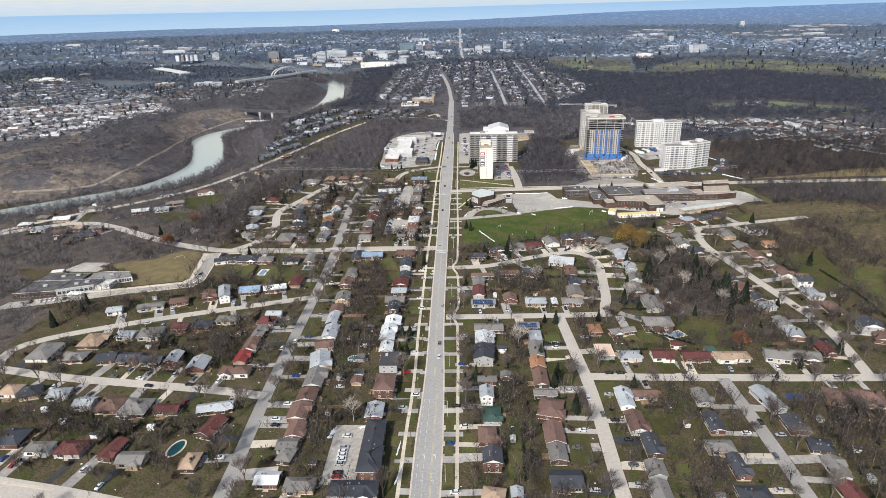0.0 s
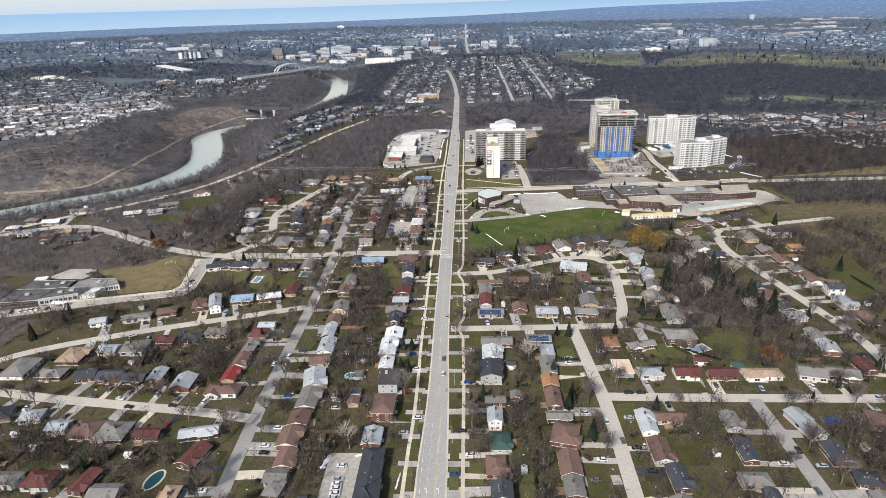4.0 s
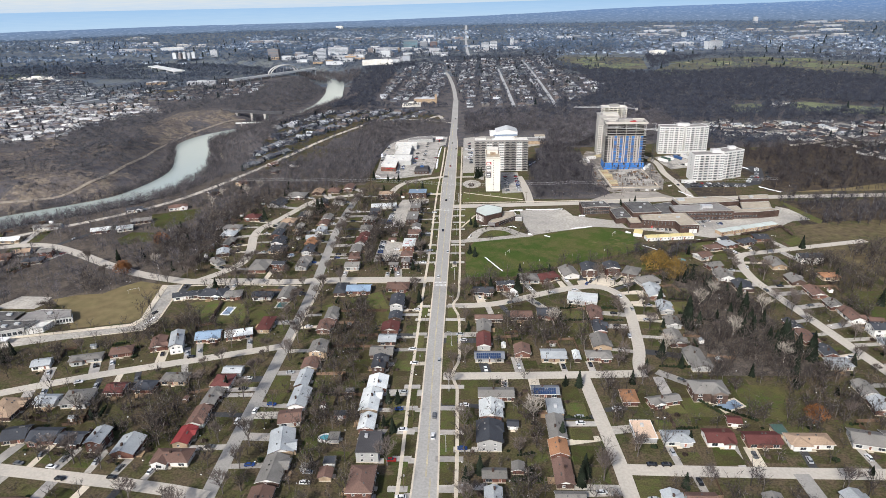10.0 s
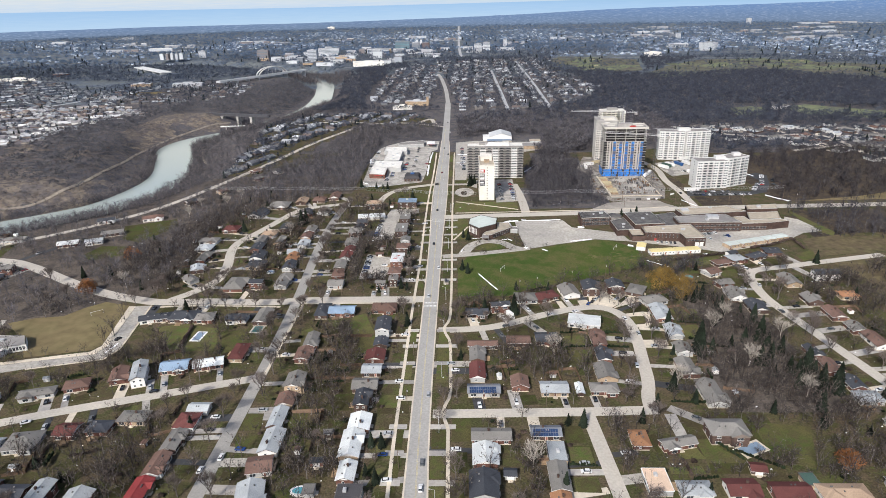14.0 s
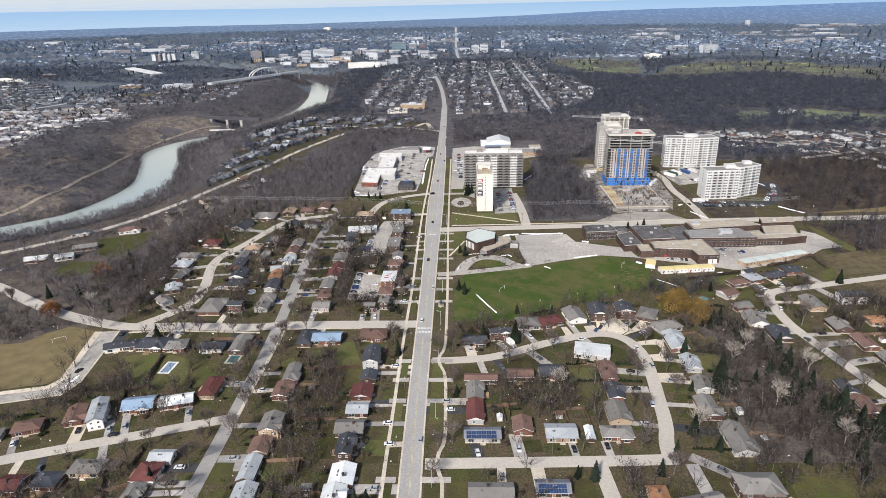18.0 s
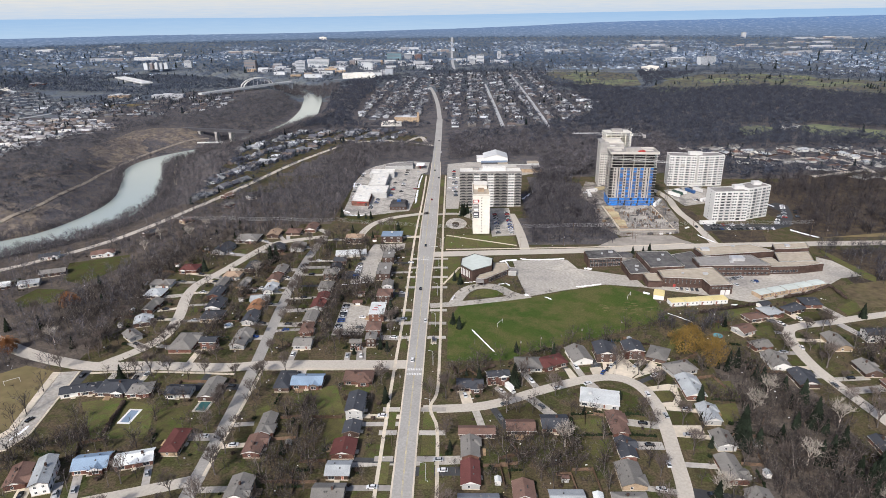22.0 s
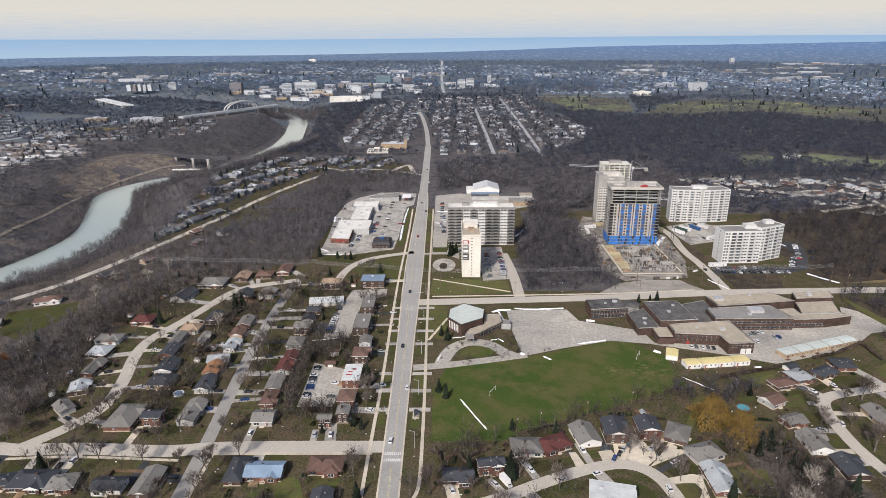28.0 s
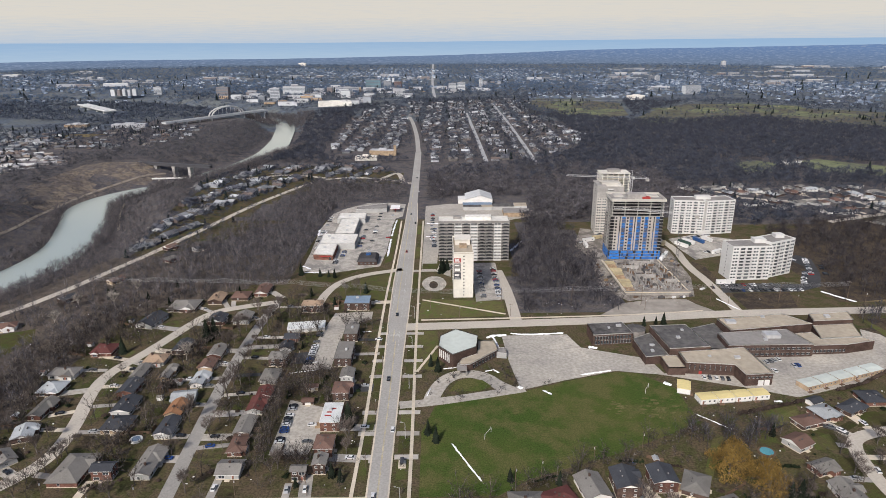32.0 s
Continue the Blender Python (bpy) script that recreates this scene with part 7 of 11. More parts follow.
hall(school, "gymnasium", [(160.3, 126.3), (185, 128.5), (181.5, 158.3), (158.3, 157)], 9, "darkbrick", "tar")
hall(school, "wing", [(165, 113.5), (191.5, 110.5), (192.6, 99.5), (208, 100.5), (206.2, 131), (165.3, 126)], 7, "darkbrick", "tanroof")
hall(school, "wing", [(155, 112), (164.8, 112), (164.8, 126), (155, 126.2)], 4.6, "darkbrick", "tanroof")
glaze(school, (193.5, 99.6), (207.5, 100.4), 4.6, 6, 0.9)
glaze(school, (166, 113.4), (191, 110.6), 3.2, 9, 2.6, 0.7)
hall(school, "wing", [(197, 131.5), (248, 132), (242.5, 152.5), (197.5, 148)], 8, "darkbrick", "greyroof")
glaze(school, (198, 131.5), (247, 132), 4.9, 16, 1.3); glaze(school, (198, 131.5), (247, 132), 1.4, 16, 1.3)
hall(school, "wing", [(207, 151.5), (263, 160), (252, 175), (205.5, 168)], 8, "darkbrick", "tanroof")
hall(school, "wing", [(182.5, 133), (196.5, 133), (204.5, 150), (204, 168), (183, 160)], 5, "darkbrick", "tar")
hall(school, "wing", [(259, 143), (285.5, 145), (291, 163), (264, 161)], 6.2, "darkbrick", "tanroof")
hall(school, "wing", [(264.2, 161.3), (291, 163.3), (294.5, 175), (267, 172)], 9.2, "darkbrick", "tanroof")
hall(school, "wing", [(248.5, 134.3), (270.6, 135.3), (290, 140), (286, 144.5), (258.6, 142.6), (258, 152), (243.5, 150)], 6, "darkbrick", "tanroof")
glaze(school, (249, 134.3), (270, 135.2), 1.5, 9, 1.6)
for x, y, z, w, d, h in ((170, 140, 9, 2, 2, 1), (176, 150, 9, 1.5, 1.5, 0.8), (228, 143, 8, 9, 6, 2.2), (222, 138, 8, 2, 2, 1), (212, 163, 8, 6, 4, 1.5), (196, 118, 7, 3, 2, 1.2), (181, 120, 7, 1.5, 1.5, 0.8), (133, 158, 7, 1.2, 1.2, 0.9), (140, 161, 7, 3, 2, 1.1), (154, 138, 5, 2.5, 1.5, 0.9), (152, 131, 5, 1.5, 2.5, 0.8), (276, 167, 9.2, 3, 3, 1.4), (236, 170, 8, 2, 2, 1)):
    part("roof_unit", MB().box(x - w / 2, y - d / 2, z, x + w / 2, y + d / 2, z + h).box(x - w / 2 - 0.15, y - d / 2 - 0.15, z + h, x + w / 2 + 0.15, y + d / 2 + 0.15, z + h + 0.12), M["steel"], school)
for x0, y0 in ((201.5, 99.98), (205, 100.2)):
    part("garage_door", MB().box(x0 - 1.4, y0 - 0.3, 0, x0 + 1.4, y0 + 0.1, 3.4), M["trim"], school)
part("door", MB().box(172.6, 112.45, 0, 174.4, 112.9, 2.2), M["red"], school, "red double doors")
dome = thing("skylight_ring", "low octagonal glazed pavilion with dark ribs", "pavilion", pose(152, 164, 0))
part("wall", MB().prism([(6.5 * math.cos(math.pi / 4 * k), 6.5 * math.sin(math.pi / 4 * k)) for k in range(8)], 0, 4.2), M["greyroof"], dome)
part("roof", MB().add([(6.6 * math.cos(math.pi / 4 * k), 6.6 * math.sin(math.pi / 4 * k), 4.25) for k in range(8)] + [(0, 0, 5.4)], [(k, (k + 1) % 8, 8) for k in range(8)]), M["tar"], dome)
for k in range(8):
    t = math.pi / 4 * k
    part("rib", MB().cone((6.5 * math.cos(t), 6.5 * math.sin(t), 4.3), (0, 0, 5.4), 0.16, 0.14, 4), M["darksteel"], dome)

church = thing("church", "six-sided dark brick church with a pale flat roof and low annex", "church")
hexa = [(26.6, 146.3), (36.2, 155.5), (49.7, 146), (48, 131.8), (33.6, 122), (25.5, 133)]
hall(church, "nave", hexa, 8.6, "darkbrick", "sageroof", "tar")
for k in range(6):
    u = 0.12 + k * 0.13
    x, y = 25.5 + (33.6 - 25.5) * u, 133 + (122 - 133) * u
    part("fin", MB().box(-0.25, -0.4, 2.5, 0.25, 0.1, 7.5), M["trim"], church, m=pose(x, y, 0, 0, 0, -53))
hall(church, "annex", [(36.5, 119.5), (40, 117.5), (44, 119), (61, 136), (60, 147.5), (50.2, 147.8), (48.5, 131.3), (39, 125)], 4.2, "darkbrick", "tanroof")
glaze(church, (45, 120), (59.5, 134.5), 1.0, 8, 2.2)
part("canopy", MB().box(36, 112.5, 3.6, 41.5, 119.3, 4.0).box(36.2, 112.7, 0, 36.6, 113.1, 3.6).box(40.9, 112.7, 0, 41.3, 113.1, 3.6), M["greyroof"], church)
hall(church, "wing", [(60.2, 134), (66, 133), (66, 140), (60.2, 141)], 3.2, "greysiding", "greyroof")


def portable(x, y, yaw, L, W, roofm):
    ob = thing("portable_classroom", "portable classroom with %s panels and small windows" % ("pale yellow" if roofm == "yellowroof" else "sage"), "portable classroom", pose(x, y, 0, 0, 0, yaw), group="portable classrooms")
    part("wall", MB().box(-L / 2, -W / 2, 0.4, L / 2, W / 2, 3.2), M["siding"] if roofm == "yellowroof" else M["buff"], ob)
    part("roof", MB().add([(-L / 2 - 0.2, -W / 2 - 0.2, 3.2), (L / 2 + 0.2, -W / 2 - 0.2, 3.2), (L / 2 + 0.2, W / 2 + 0.2, 3.2), (-L / 2 - 0.2, W / 2 + 0.2, 3.2), (-L / 2 - 0.2, 0, 3.6), (L / 2 + 0.2, 0, 3.6)], [(0, 1, 5, 4), (2, 3, 4, 5), (1, 2, 5), (3, 0, 4), (3, 2, 1, 0)]), M[roofm], ob)
    part("skirt", MB().box(-L / 2 + 0.1, -W / 2 + 0.1, 0, L / 2 - 0.1, W / 2 - 0.1, 0.4), M["greysiding"], ob)
    for u in (-0.3, 0.02, 0.32):
        part("window", TWIN_S, None, ob, m=pose(u * L, -W / 2, 1.5))
    part("door", DOORM, None, ob, m=pose(-0.44 * L + 0.6, -W / 2, 0.4))
    part("ramp", MB().box(-L / 2, -W / 2 - 1.6, 0, -L / 2 + 2.6, -W / 2, 0.4), M["fence"], ob)
    BLOCKED.append([(x - 6, y - 6), (x + 6, y - 6), (x + 6, y + 6), (x - 6, y + 6)])


for i in range(4):
    portable(165.5 + i * 9.7, 85.2 + i * 1.15, 7, 8.9, 6.8, "yellowroof")
portable(158, 96.5, 70, 9.5, 6.6, "yellowroof")
for i in range(5):
    portable(227 + i * 10.85, 98.0 + i * 3.75, 19, 10.3, 7.6, "sageroof")

# elementary school on the left
el = thing("school", "low elementary school with tar roofs and pale canopies", "school")
hall(el, "wing", [(-300, -81), (-272, -76.5), (-269, -58), (-298, -60)], 4.2, "darkbrick", "tar")
hall(el, "wing", [(-271.8, -76.4), (-249, -67.5), (-246, -57.5), (-268.8, -58)], 4.8, "greysiding", "tar")
hall(el, "wing", [(-297.5, -59.8), (-262.5, -57.7), (-262.5, -46), (-295, -45)], 4.4, "darkbrick", "tar")
hall(el, "wing", [(-262.2, -57.6), (-246, -57.3), (-229, -51.5), (-235.5, -41.5), (-255, -41), (-262.2, -46)], 3.6, "siding", "greyroof")
hall(el, "wing", [(-248.8, -67), (-240, -64), (-238, -56), (-245.8, -57.2)], 3.2, "siding", "whiteroof")
glaze(el, (-299, -80.9), (-273, -76.6), 1.2, 10, 2.0); glaze(el, (-271, -76.1), (-250, -67.9), 1.2, 8, 2.0); glaze(el, (-237.4, -54.5), (-229.6, -51.7), 1.0, 5, 2.0)
part("canopy", MB().box(-262, -80, 2.9, -252, -75, 3.2).box(-261.6, -79.7, 0, -261.3, -79.4, 2.9).box(-252.6, -79.7, 0, -252.3, -79.4, 2.9), M["trim"], el, "white entrance canopy")
portable(-294, -38, 15, 8, 6, "whiteroof")
for x, y, z in ((-284, -68, 4.2), (-262, -66, 4.8), (-256, -63, 4.8), (-280, -52, 4.4), (-246, -47, 3.6), (-270, -50, 4.4)):
    part("roof_unit", MB().box(x - 1.4, y - 1, z, x + 1.4, y + 1, z + 1.1).box(x - 1.5, y - 1.1, z + 1.1, x + 1.5, y + 1.1, z + 1.2), M["steel"], el)

# plaza across from the towers
plaza = thing("shopping_plaza", "low strip plaza with white membrane roofs and brick fronts", "shopping plaza")
hall(plaza, "shop", [(-78, 422), (-49, 421.5), (-50, 443.5), (-78, 444)], 5, "greysiding", "whiteroof")
hall(plaza, "shop", [(-73, 370), (-54, 369.5), (-54.5, 421.5), (-73.5, 421.8)], 5.2, "greysiding", "whiteroof")
hall(plaza, "shop", [(-82.5, 340.5), (-49.5, 338), (-49.5, 369), (-83, 369.8)], 5, "greysiding", "whiteroof")
hall(plaza, "shop", [(-82, 312), (-64.5, 309), (-65, 340), (-83, 340.3)], 4.8, "brick", "whiteroof")
glaze(plaza, (-81, 312), (-66, 309.3), 0.5, 6, 2.4)
part("sign_band", MB().box(-76, 308.9, 3.3, -67, 309.6, 4.2), M["red"], plaza, "red shopfront sign band", m=Matrix.Identity(4))
for x, y in ((-60, 350), (-72, 355), (-64, 395), (-60, 405), (-66, 432), (-75, 328), (-62, 380), (-76, 362)):
    part("roof_unit", MB().box(x - 1.2, y - 1, 5.1, x + 1.2, y + 1, 6.2), M["steel"], plaza)
rest = thing("restaurant", "dark brown restaurant with a mansard roof", "restaurant", pose(-34, 306, 0))
part("wall", MB().box(-8, -9.5, 0, 8, 9.5, 3.4), M["darkbrick"], rest)
part("roof", MB().add([(-8.6, -10, 3.2), (8.6, -10, 3.2), (8.6, 10, 3.2), (-8.6, 10, 3.2), (-6.6, -8, 5.6), (6.6, -8, 5.6), (6.6, 8, 5.6), (-6.6, 8, 5.6)], [(0, 1, 5, 4), (1, 2, 6, 5), (2, 3, 7, 6), (3, 0, 4, 7), (4, 5, 6, 7)]), M["roof_k"], rest)
for u in (-5, -1.6, 1.6, 5):
    part("window", TWIN, None, rest, m=pose(u, -9.5, 1.0))
part("roof_unit", MB().box(-2, 0, 5.6, 2, 4, 6.8), M["poolblue"], rest)
BLOCKED.append([(-46, 292), (-22, 292), (-22, 320), (-46, 320)])
strip4 = thing("motel_block", "low flat-roofed commercial block", "shop")
hall(strip4, "wall", [(-64, 462), (-30, 465), (-31, 489), (-64, 474)], 4, "greysiding", "greyroof")
gas = thing("gas_station", "small gas station with a red and white canopy", "gas station", pose(-21, 470, 0))
part("canopy", MB().box(-5, -8, 4.2, 5, 8, 4.9, 0).box(-5.1, -8.1, 4.3, 5.1, 8.1, 4.6, 1), [M["trim"], M["red"]], gas)
for u in (-5, 5):
    part("post", MB().box(-0.25, u - 0.25, 0, 0.25, u + 0.25, 4.2), M["red"], gas)
# hall with a shallow pitched white roof behind the slab
rink = thing("hall_building", "pale hall with a shallow gabled metal roof", "hall", pose(73, 512, 0) @ Matrix.Diagonal((0.72, 1, 1, 1)))
part("wall", MB().prism([(-21, -15), (21, -15), (21, 15), (-21, 15)], 0, 6).add([(-21, -15, 6), (21, -15, 6), (2, -15, 10.5)], [(0, 1, 2)]), M["siding"], rink)
part("roof", MB().add([(-21.5, -15.5, 6), (2, -15.5, 10.6), (2, 15, 10.6), (-21.5, 15, 6), (21.5, -15.5, 6), (21.5, 15, 6)], [(0, 1, 2, 3), (1, 4, 5, 2)]).add([(-21.5, -15.5, 5.7), (2, -15.5, 10.3), (2, 15, 10.3), (-21.5, 15, 5.7), (21.5, -15.5, 5.7), (21.5, 15, 5.7)], [(3, 2, 1, 0), (2, 5, 4, 1)]), M["paleconc"], rink)
part("annex", MB().box(-33, -12, 0, -21.2, 4, 5).box(-33.3, -12.3, 5, -21, 4.3, 5.4), M["siding"], rink)
yard = thing("yard_building", "low garden-centre sheds with blue-grey glass roofs", "shop", pose(80, 478, 0))
for x0, y0, x1, y1, z in ((-26, -8, 6, 10, 4.2), (6.2, -6, 30, 6, 3.8), (30.2, -8, 44, 4, 5)):
    part("wall", MB().box(x0, y0, 0, x1, y1, z), M["greysiding"], yard)
part("roof", MB().box(-26.3, 0, 4.2, 6.3, 10.3, 4.6), M["poolgrey"], yard, "blue-grey glass roof")
part("roof", MB().box(-26.3, -8.3, 4.2, -6, -0.1, 4.5), M["tar"], yard)
part("roof", MB().box(6.4, -6.2, 3.8, 30, 6.2, 4.2), M["tar"], yard)
part("roof", MB().box(-5.9, -8.3, 4.2, 6.1, -0.1, 4.6), M["tanroof"], yard)
part("roof", MB().box(30.1, -8.2, 5, 44.2, 4.2, 5.4), M["tanroof"], yard)
low = thing("hall_building", "low flat-roofed yard building", "hall", pose(110, 452, 0))
part("wall", MB().box(-14, -9, 0, 14, 9, 4.5), M["buff"], low)
part("roof", MB().box(-14.3, -9.3, 4.5, 14.3, 9.3, 4.9), M["greyroof"], low)
for p in ([(40, 440), (128, 440), (128, 530), (40, 530)],):
    BLOCKED.append(p)

# ---- what is built on, for placing trees ----
BLOCKED.append([(-184, 6), (-176, -62), (-160, -56), (-166, 2)])
BLOCKED.append([(-300, -86), (-180, -60), (-182, -72), (-240, -88), (-300, -104)])
CELL, GX0, GY0 = 2.0, -1000.0, -340.0
OCC = np.zeros((1100, 1250), bool)   # rows along y, columns along x


def stamp(x, y, r):
    i0, i1 = int((y - r - GY0) / CELL), int((y + r - GY0) / CELL) + 1
    j0, j1 = int((x - r - GX0) / CELL), int((x + r - GX0) / CELL) + 1
    OCC[max(i0, 0):max(i1, 0), max(j0, 0):max(j1, 0)] = True


for k, pts in STREETS.items():
    for p in smooth(pts, 3):
        stamp(p.x, p.y, WIDTH.get(k, 7.0) / 2 + 1)
for ob in list(scene.collection.objects):
    if ob.name.split(".")[0] in ("parking_lot", "garden_lawn", "sports_field", "loop_lawn", "building_site", "playground") and ob.type == "MESH":
        vs = [v.co for v in ob.data.vertices]
        BLOCKED.append([(v.x, v.y) for v in vs[:len(vs) // 3]])
cy_, cx_ = np.mgrid[0:OCC.shape[0], 0:OCC.shape[1]]
CXW, CYW = GX0 + (cx_ + 0.5) * CELL, GY0 + (cy_ + 0.5) * CELL
for poly in BLOCKED:
    OCC |= inside(poly, CXW, CYW)
for x, y, L, W, yaw, st in HOUSES:
    t = radians(yaw)
    for i in np.arange(-L / 2 - 1, L / 2 + 1.1, 1.5):
        for j in np.arange(-W / 2 - 1, W / 2 + 1.1, 1.5):
            stamp(x + i * math.cos(t) - j * math.sin(t), y + i * math.sin(t) + j * math.cos(t), 0.6)


def free(x, y, r=1.5):
    i, j, k = int((y - GY0) / CELL), int((x - GX0) / CELL), int(math.ceil(r / CELL))
    if not (0 <= i < OCC.shape[0] and 0 <= j < OCC.shape[1]):
        return True
    return not OCC[max(i - k, 0):i + k + 1, max(j - k, 0):j + k + 1].any()


# ---- driveways, fences, sheds ----
ALLROAD = [(p.x, p.y) for k, pts in STREETS.items() if k not in ("valley", "arterial", "site", "stop_drive", "access") for p in smooth(pts, 4)]
RA = np.array(ALLROAD)
drng = random.Random(11)
CARS = []
for x, y, L, W, yaw, st in HOUSES:
    if st == "s" or L > 24:
        continue
    d = np.hypot(RA[:, 0] - x, RA[:, 1] - y)
    k = int(d.argmin())
    if d[k] > 48:
        continue
    rx, ry = RA[k]
    way = Vector((rx - x, ry - y)).normalized()
    side = Vector((-way.y, way.x)) * drng.choice((-1, 1)) * drng.uniform(3.5, 6.0)
    a = Vector((x, y)) + side + way * 3
    c = Vector((rx, ry)) + side - way * 3.2
    if (c - a).length < 6:
        continue
    w = drng.choice((3.2, 3.6, 5.4))
    n = Vector((-way.y, way.x)) * w / 2
    mm = drng.choice(["drive", "drive", "concrete", "lot", "newasphalt"])
    poly = [tuple(a - n), tuple(a + n), tuple(c + n), tuple(c - n)]
    patch("driveway", poly, 0.06 + 0.01 * drng.random(), M[mm], dict(drive="grey asphalt driveway", concrete="pale concrete driveway", lot="cracked grey driveway", newasphalt="black asphalt driveway")[mm], "driveway")
    if drng.random() < 0.62:
        p = a.lerp(c, drng.uniform(0.35, 0.7))
        CARS.append((p.x, p.y, math.degrees(math.atan2(way.y, way.x)) + drng.choice((0, 180))))
    for p in (a, a.lerp(c, 0.5), c):
        stamp(p.x, p.y, 1.6)
    # front lawn, fence at the back, shed
    f = Vector((x, y)) + way * (W / 2 + 4)
    if (Vector((rx, ry)) - f).length > 5:
        e = Vector((rx, ry)) - way * 6
        q = Vector((-way.y, way.x)) * 6.2
        if drng.random() < 0.6 and (e - f).length > 3:
            patch("lawn", [tuple(f - q), tuple(f + q), tuple(e + q), tuple(e - q)], 0.040 + 0.012 * drng.random(), M["lawn"], "green front lawn", "lawn")
    if drng.random() < 0.38:
        p0 = Vector((x, y)) - way * (W / 2 + 2) + side * 1.55
        p1 = p0 - way * drng.uniform(9, 15)
        if free(p1.x, p1.y, 0.5):
            fe = thing("fence", "weathered brown board fence between backyards", "fence", pose(p0.x, p0.y, 0, 0, 0, math.degrees(math.atan2(-way.y, -way.x))), group="backyard fences")
            ln = (p1 - p0).length
            fm = MB().box(0, -0.04, 0.05, ln, 0.04, 1.7)
            for i in range(int(ln / 2.4) + 1):
                fm.box(i * 2.4 - 0.06, -0.09, 0, i * 2.4 + 0.06, 0.09, 1.85)
            part("board_panel", fm, M["fence"], fe)
            pe = Vector((-way.y, way.x)) * drng.choice((-1, 1)) * drng.uniform(6, 11)
            part("board_panel", MB().box(0, -0.04, 0.05, pe.length, 0.04, 1.7), M["fence"], fe, m=pose(ln, 0, 0, 0, 0, 90 if pe.dot(Vector((way.y, -way.x))) > 0 else -90))
    if drng.random() < 0.55:
        b0 = Vector((x, y)) - way * (W / 2 + 1.5)
        b1 = b0 - way * drng.uniform(6, 13)
        q = Vector((-way.y, way.x)) * drng.uniform(4, 7)
        k = Vector((-way.y, way.x)) * drng.uniform(-2, 2)
        if free(b1.x, b1.y, 0):
            patch("lawn", [tuple(b0 - q + k), tuple(b0 + q + k), tuple(b1 + q * 0.9), tuple(b1 - q)], 0.016 + 0.016 * drng.random(), M["lawn"], "green back lawn", "lawn")
    if drng.random() < 0.4 and abs(yaw % 90) < 1 and y < 130:
        s = 1 if way.dot(Vector((math.cos(radians(yaw + 90)), math.sin(radians(yaw + 90))))) < 0 else -1
        dk = thing("deck", "weathered tan wooden deck behind a house", "deck", pose(x, y, 0, 0, 0, yaw), group="backyard decks")
        u, w2 = drng.uniform(-0.25, 0.25) * L, drng.uniform(1.6, 2.8)
        part("platform", MB().box(u - w2, s * (W / 2 + 0.1) if s > 0 else -W / 2 - 3.2, 0, u + w2, W / 2 + 3.2 if s > 0 else -W / 2 - 0.1, 0.5), M["deck"], dk)
    if drng.random() < 0.4:
        p = Vector((x, y)) - way * (W / 2 + drng.uniform(7, 12)) + side * drng.uniform(-1, 1)
        if free(p.x, p.y, 3):
            sh = thing("garden_shed", "small garden shed with a pitched roof in a backyard", "shed", pose(p.x, p.y, 0, 0, 0, yaw), group="garden sheds")
            part("wall", MB().box(-1.5, -1.2, 0, 1.5, 1.2, 2.0), M[drng.choice(["siding", "greysiding", "fence"])], sh)
            part("roof", roof_mesh(3.0, 2.4, 2.0, "g", 0.5, 0.2)[0], [M["roof_" + drng.choice("gdblw")], M["trim"]], sh)
            part("door", MB().box(-0.5, -1.25, 0, 0.5, -1.18, 1.8), M["trim"], sh)
            stamp(p.x, p.y, 2)


# pools
def pool(x, y, a, c, yaw, water, deck, round_=False, high=0.0):
    ob = thing("swimming_pool", "backyard %s pool with a pale surround" % ("round" if round_ else "rectangular"), "swimming pool", pose(x, y, 0, 0, 0, yaw))
    n = 20 if round_ else 4
    ring = lambda k, s: [((a / 2 + s) * math.cos(t), (c / 2 + s) * math.sin(t)) for t in [2 * math.pi * i / k for i in range(k)]]
    rect = lambda s: [(-a / 2 - s, -c / 2 - s), (a / 2 + s, -c / 2 - s), (a / 2 + s, c / 2 + s), (-a / 2 - s, c / 2 + s)]
    o, i = (ring(n, 0.9), ring(n, 0)) if round_ else (rect(1.1), rect(0))
    part("deck", MB().prism(o, 0.02, 0.12 + high), M[deck], ob)
    part("water", MB().prism(i, 0.10 + high, 0.15 + high), M[water], ob)
    stamp(x, y, max(a, c) / 2 + 1)


pool(-115.5, -239, 5.6, 11, -12, "poolteal", "concrete", True)
pool(184, -199, 8.2, 5.4, 3, "poolblue", "fence")
pool(144, -135.5, 11, 5.5, 25, "poolgrey", "concrete")
pool(-135.5, -36.5, 4.2, 9.5, -4, "poolgrey", "trim")
pool(-45, -162, 6, 3.6, 5, "pool", "trim", True, 1.0)
pool(-103, -28, 5, 7.5, -4, "poolteal", "lot")
pool(176, 42, 6, 6, 20, "pool", "fence", True, 0.6)
pool(-119, 56, 4, 4, 0, "poolgrey", "trim", True, 0.9)
pool(112, 36, 2.6, 2.6, 0, "poolblue", "darksteel", True, 0.5)


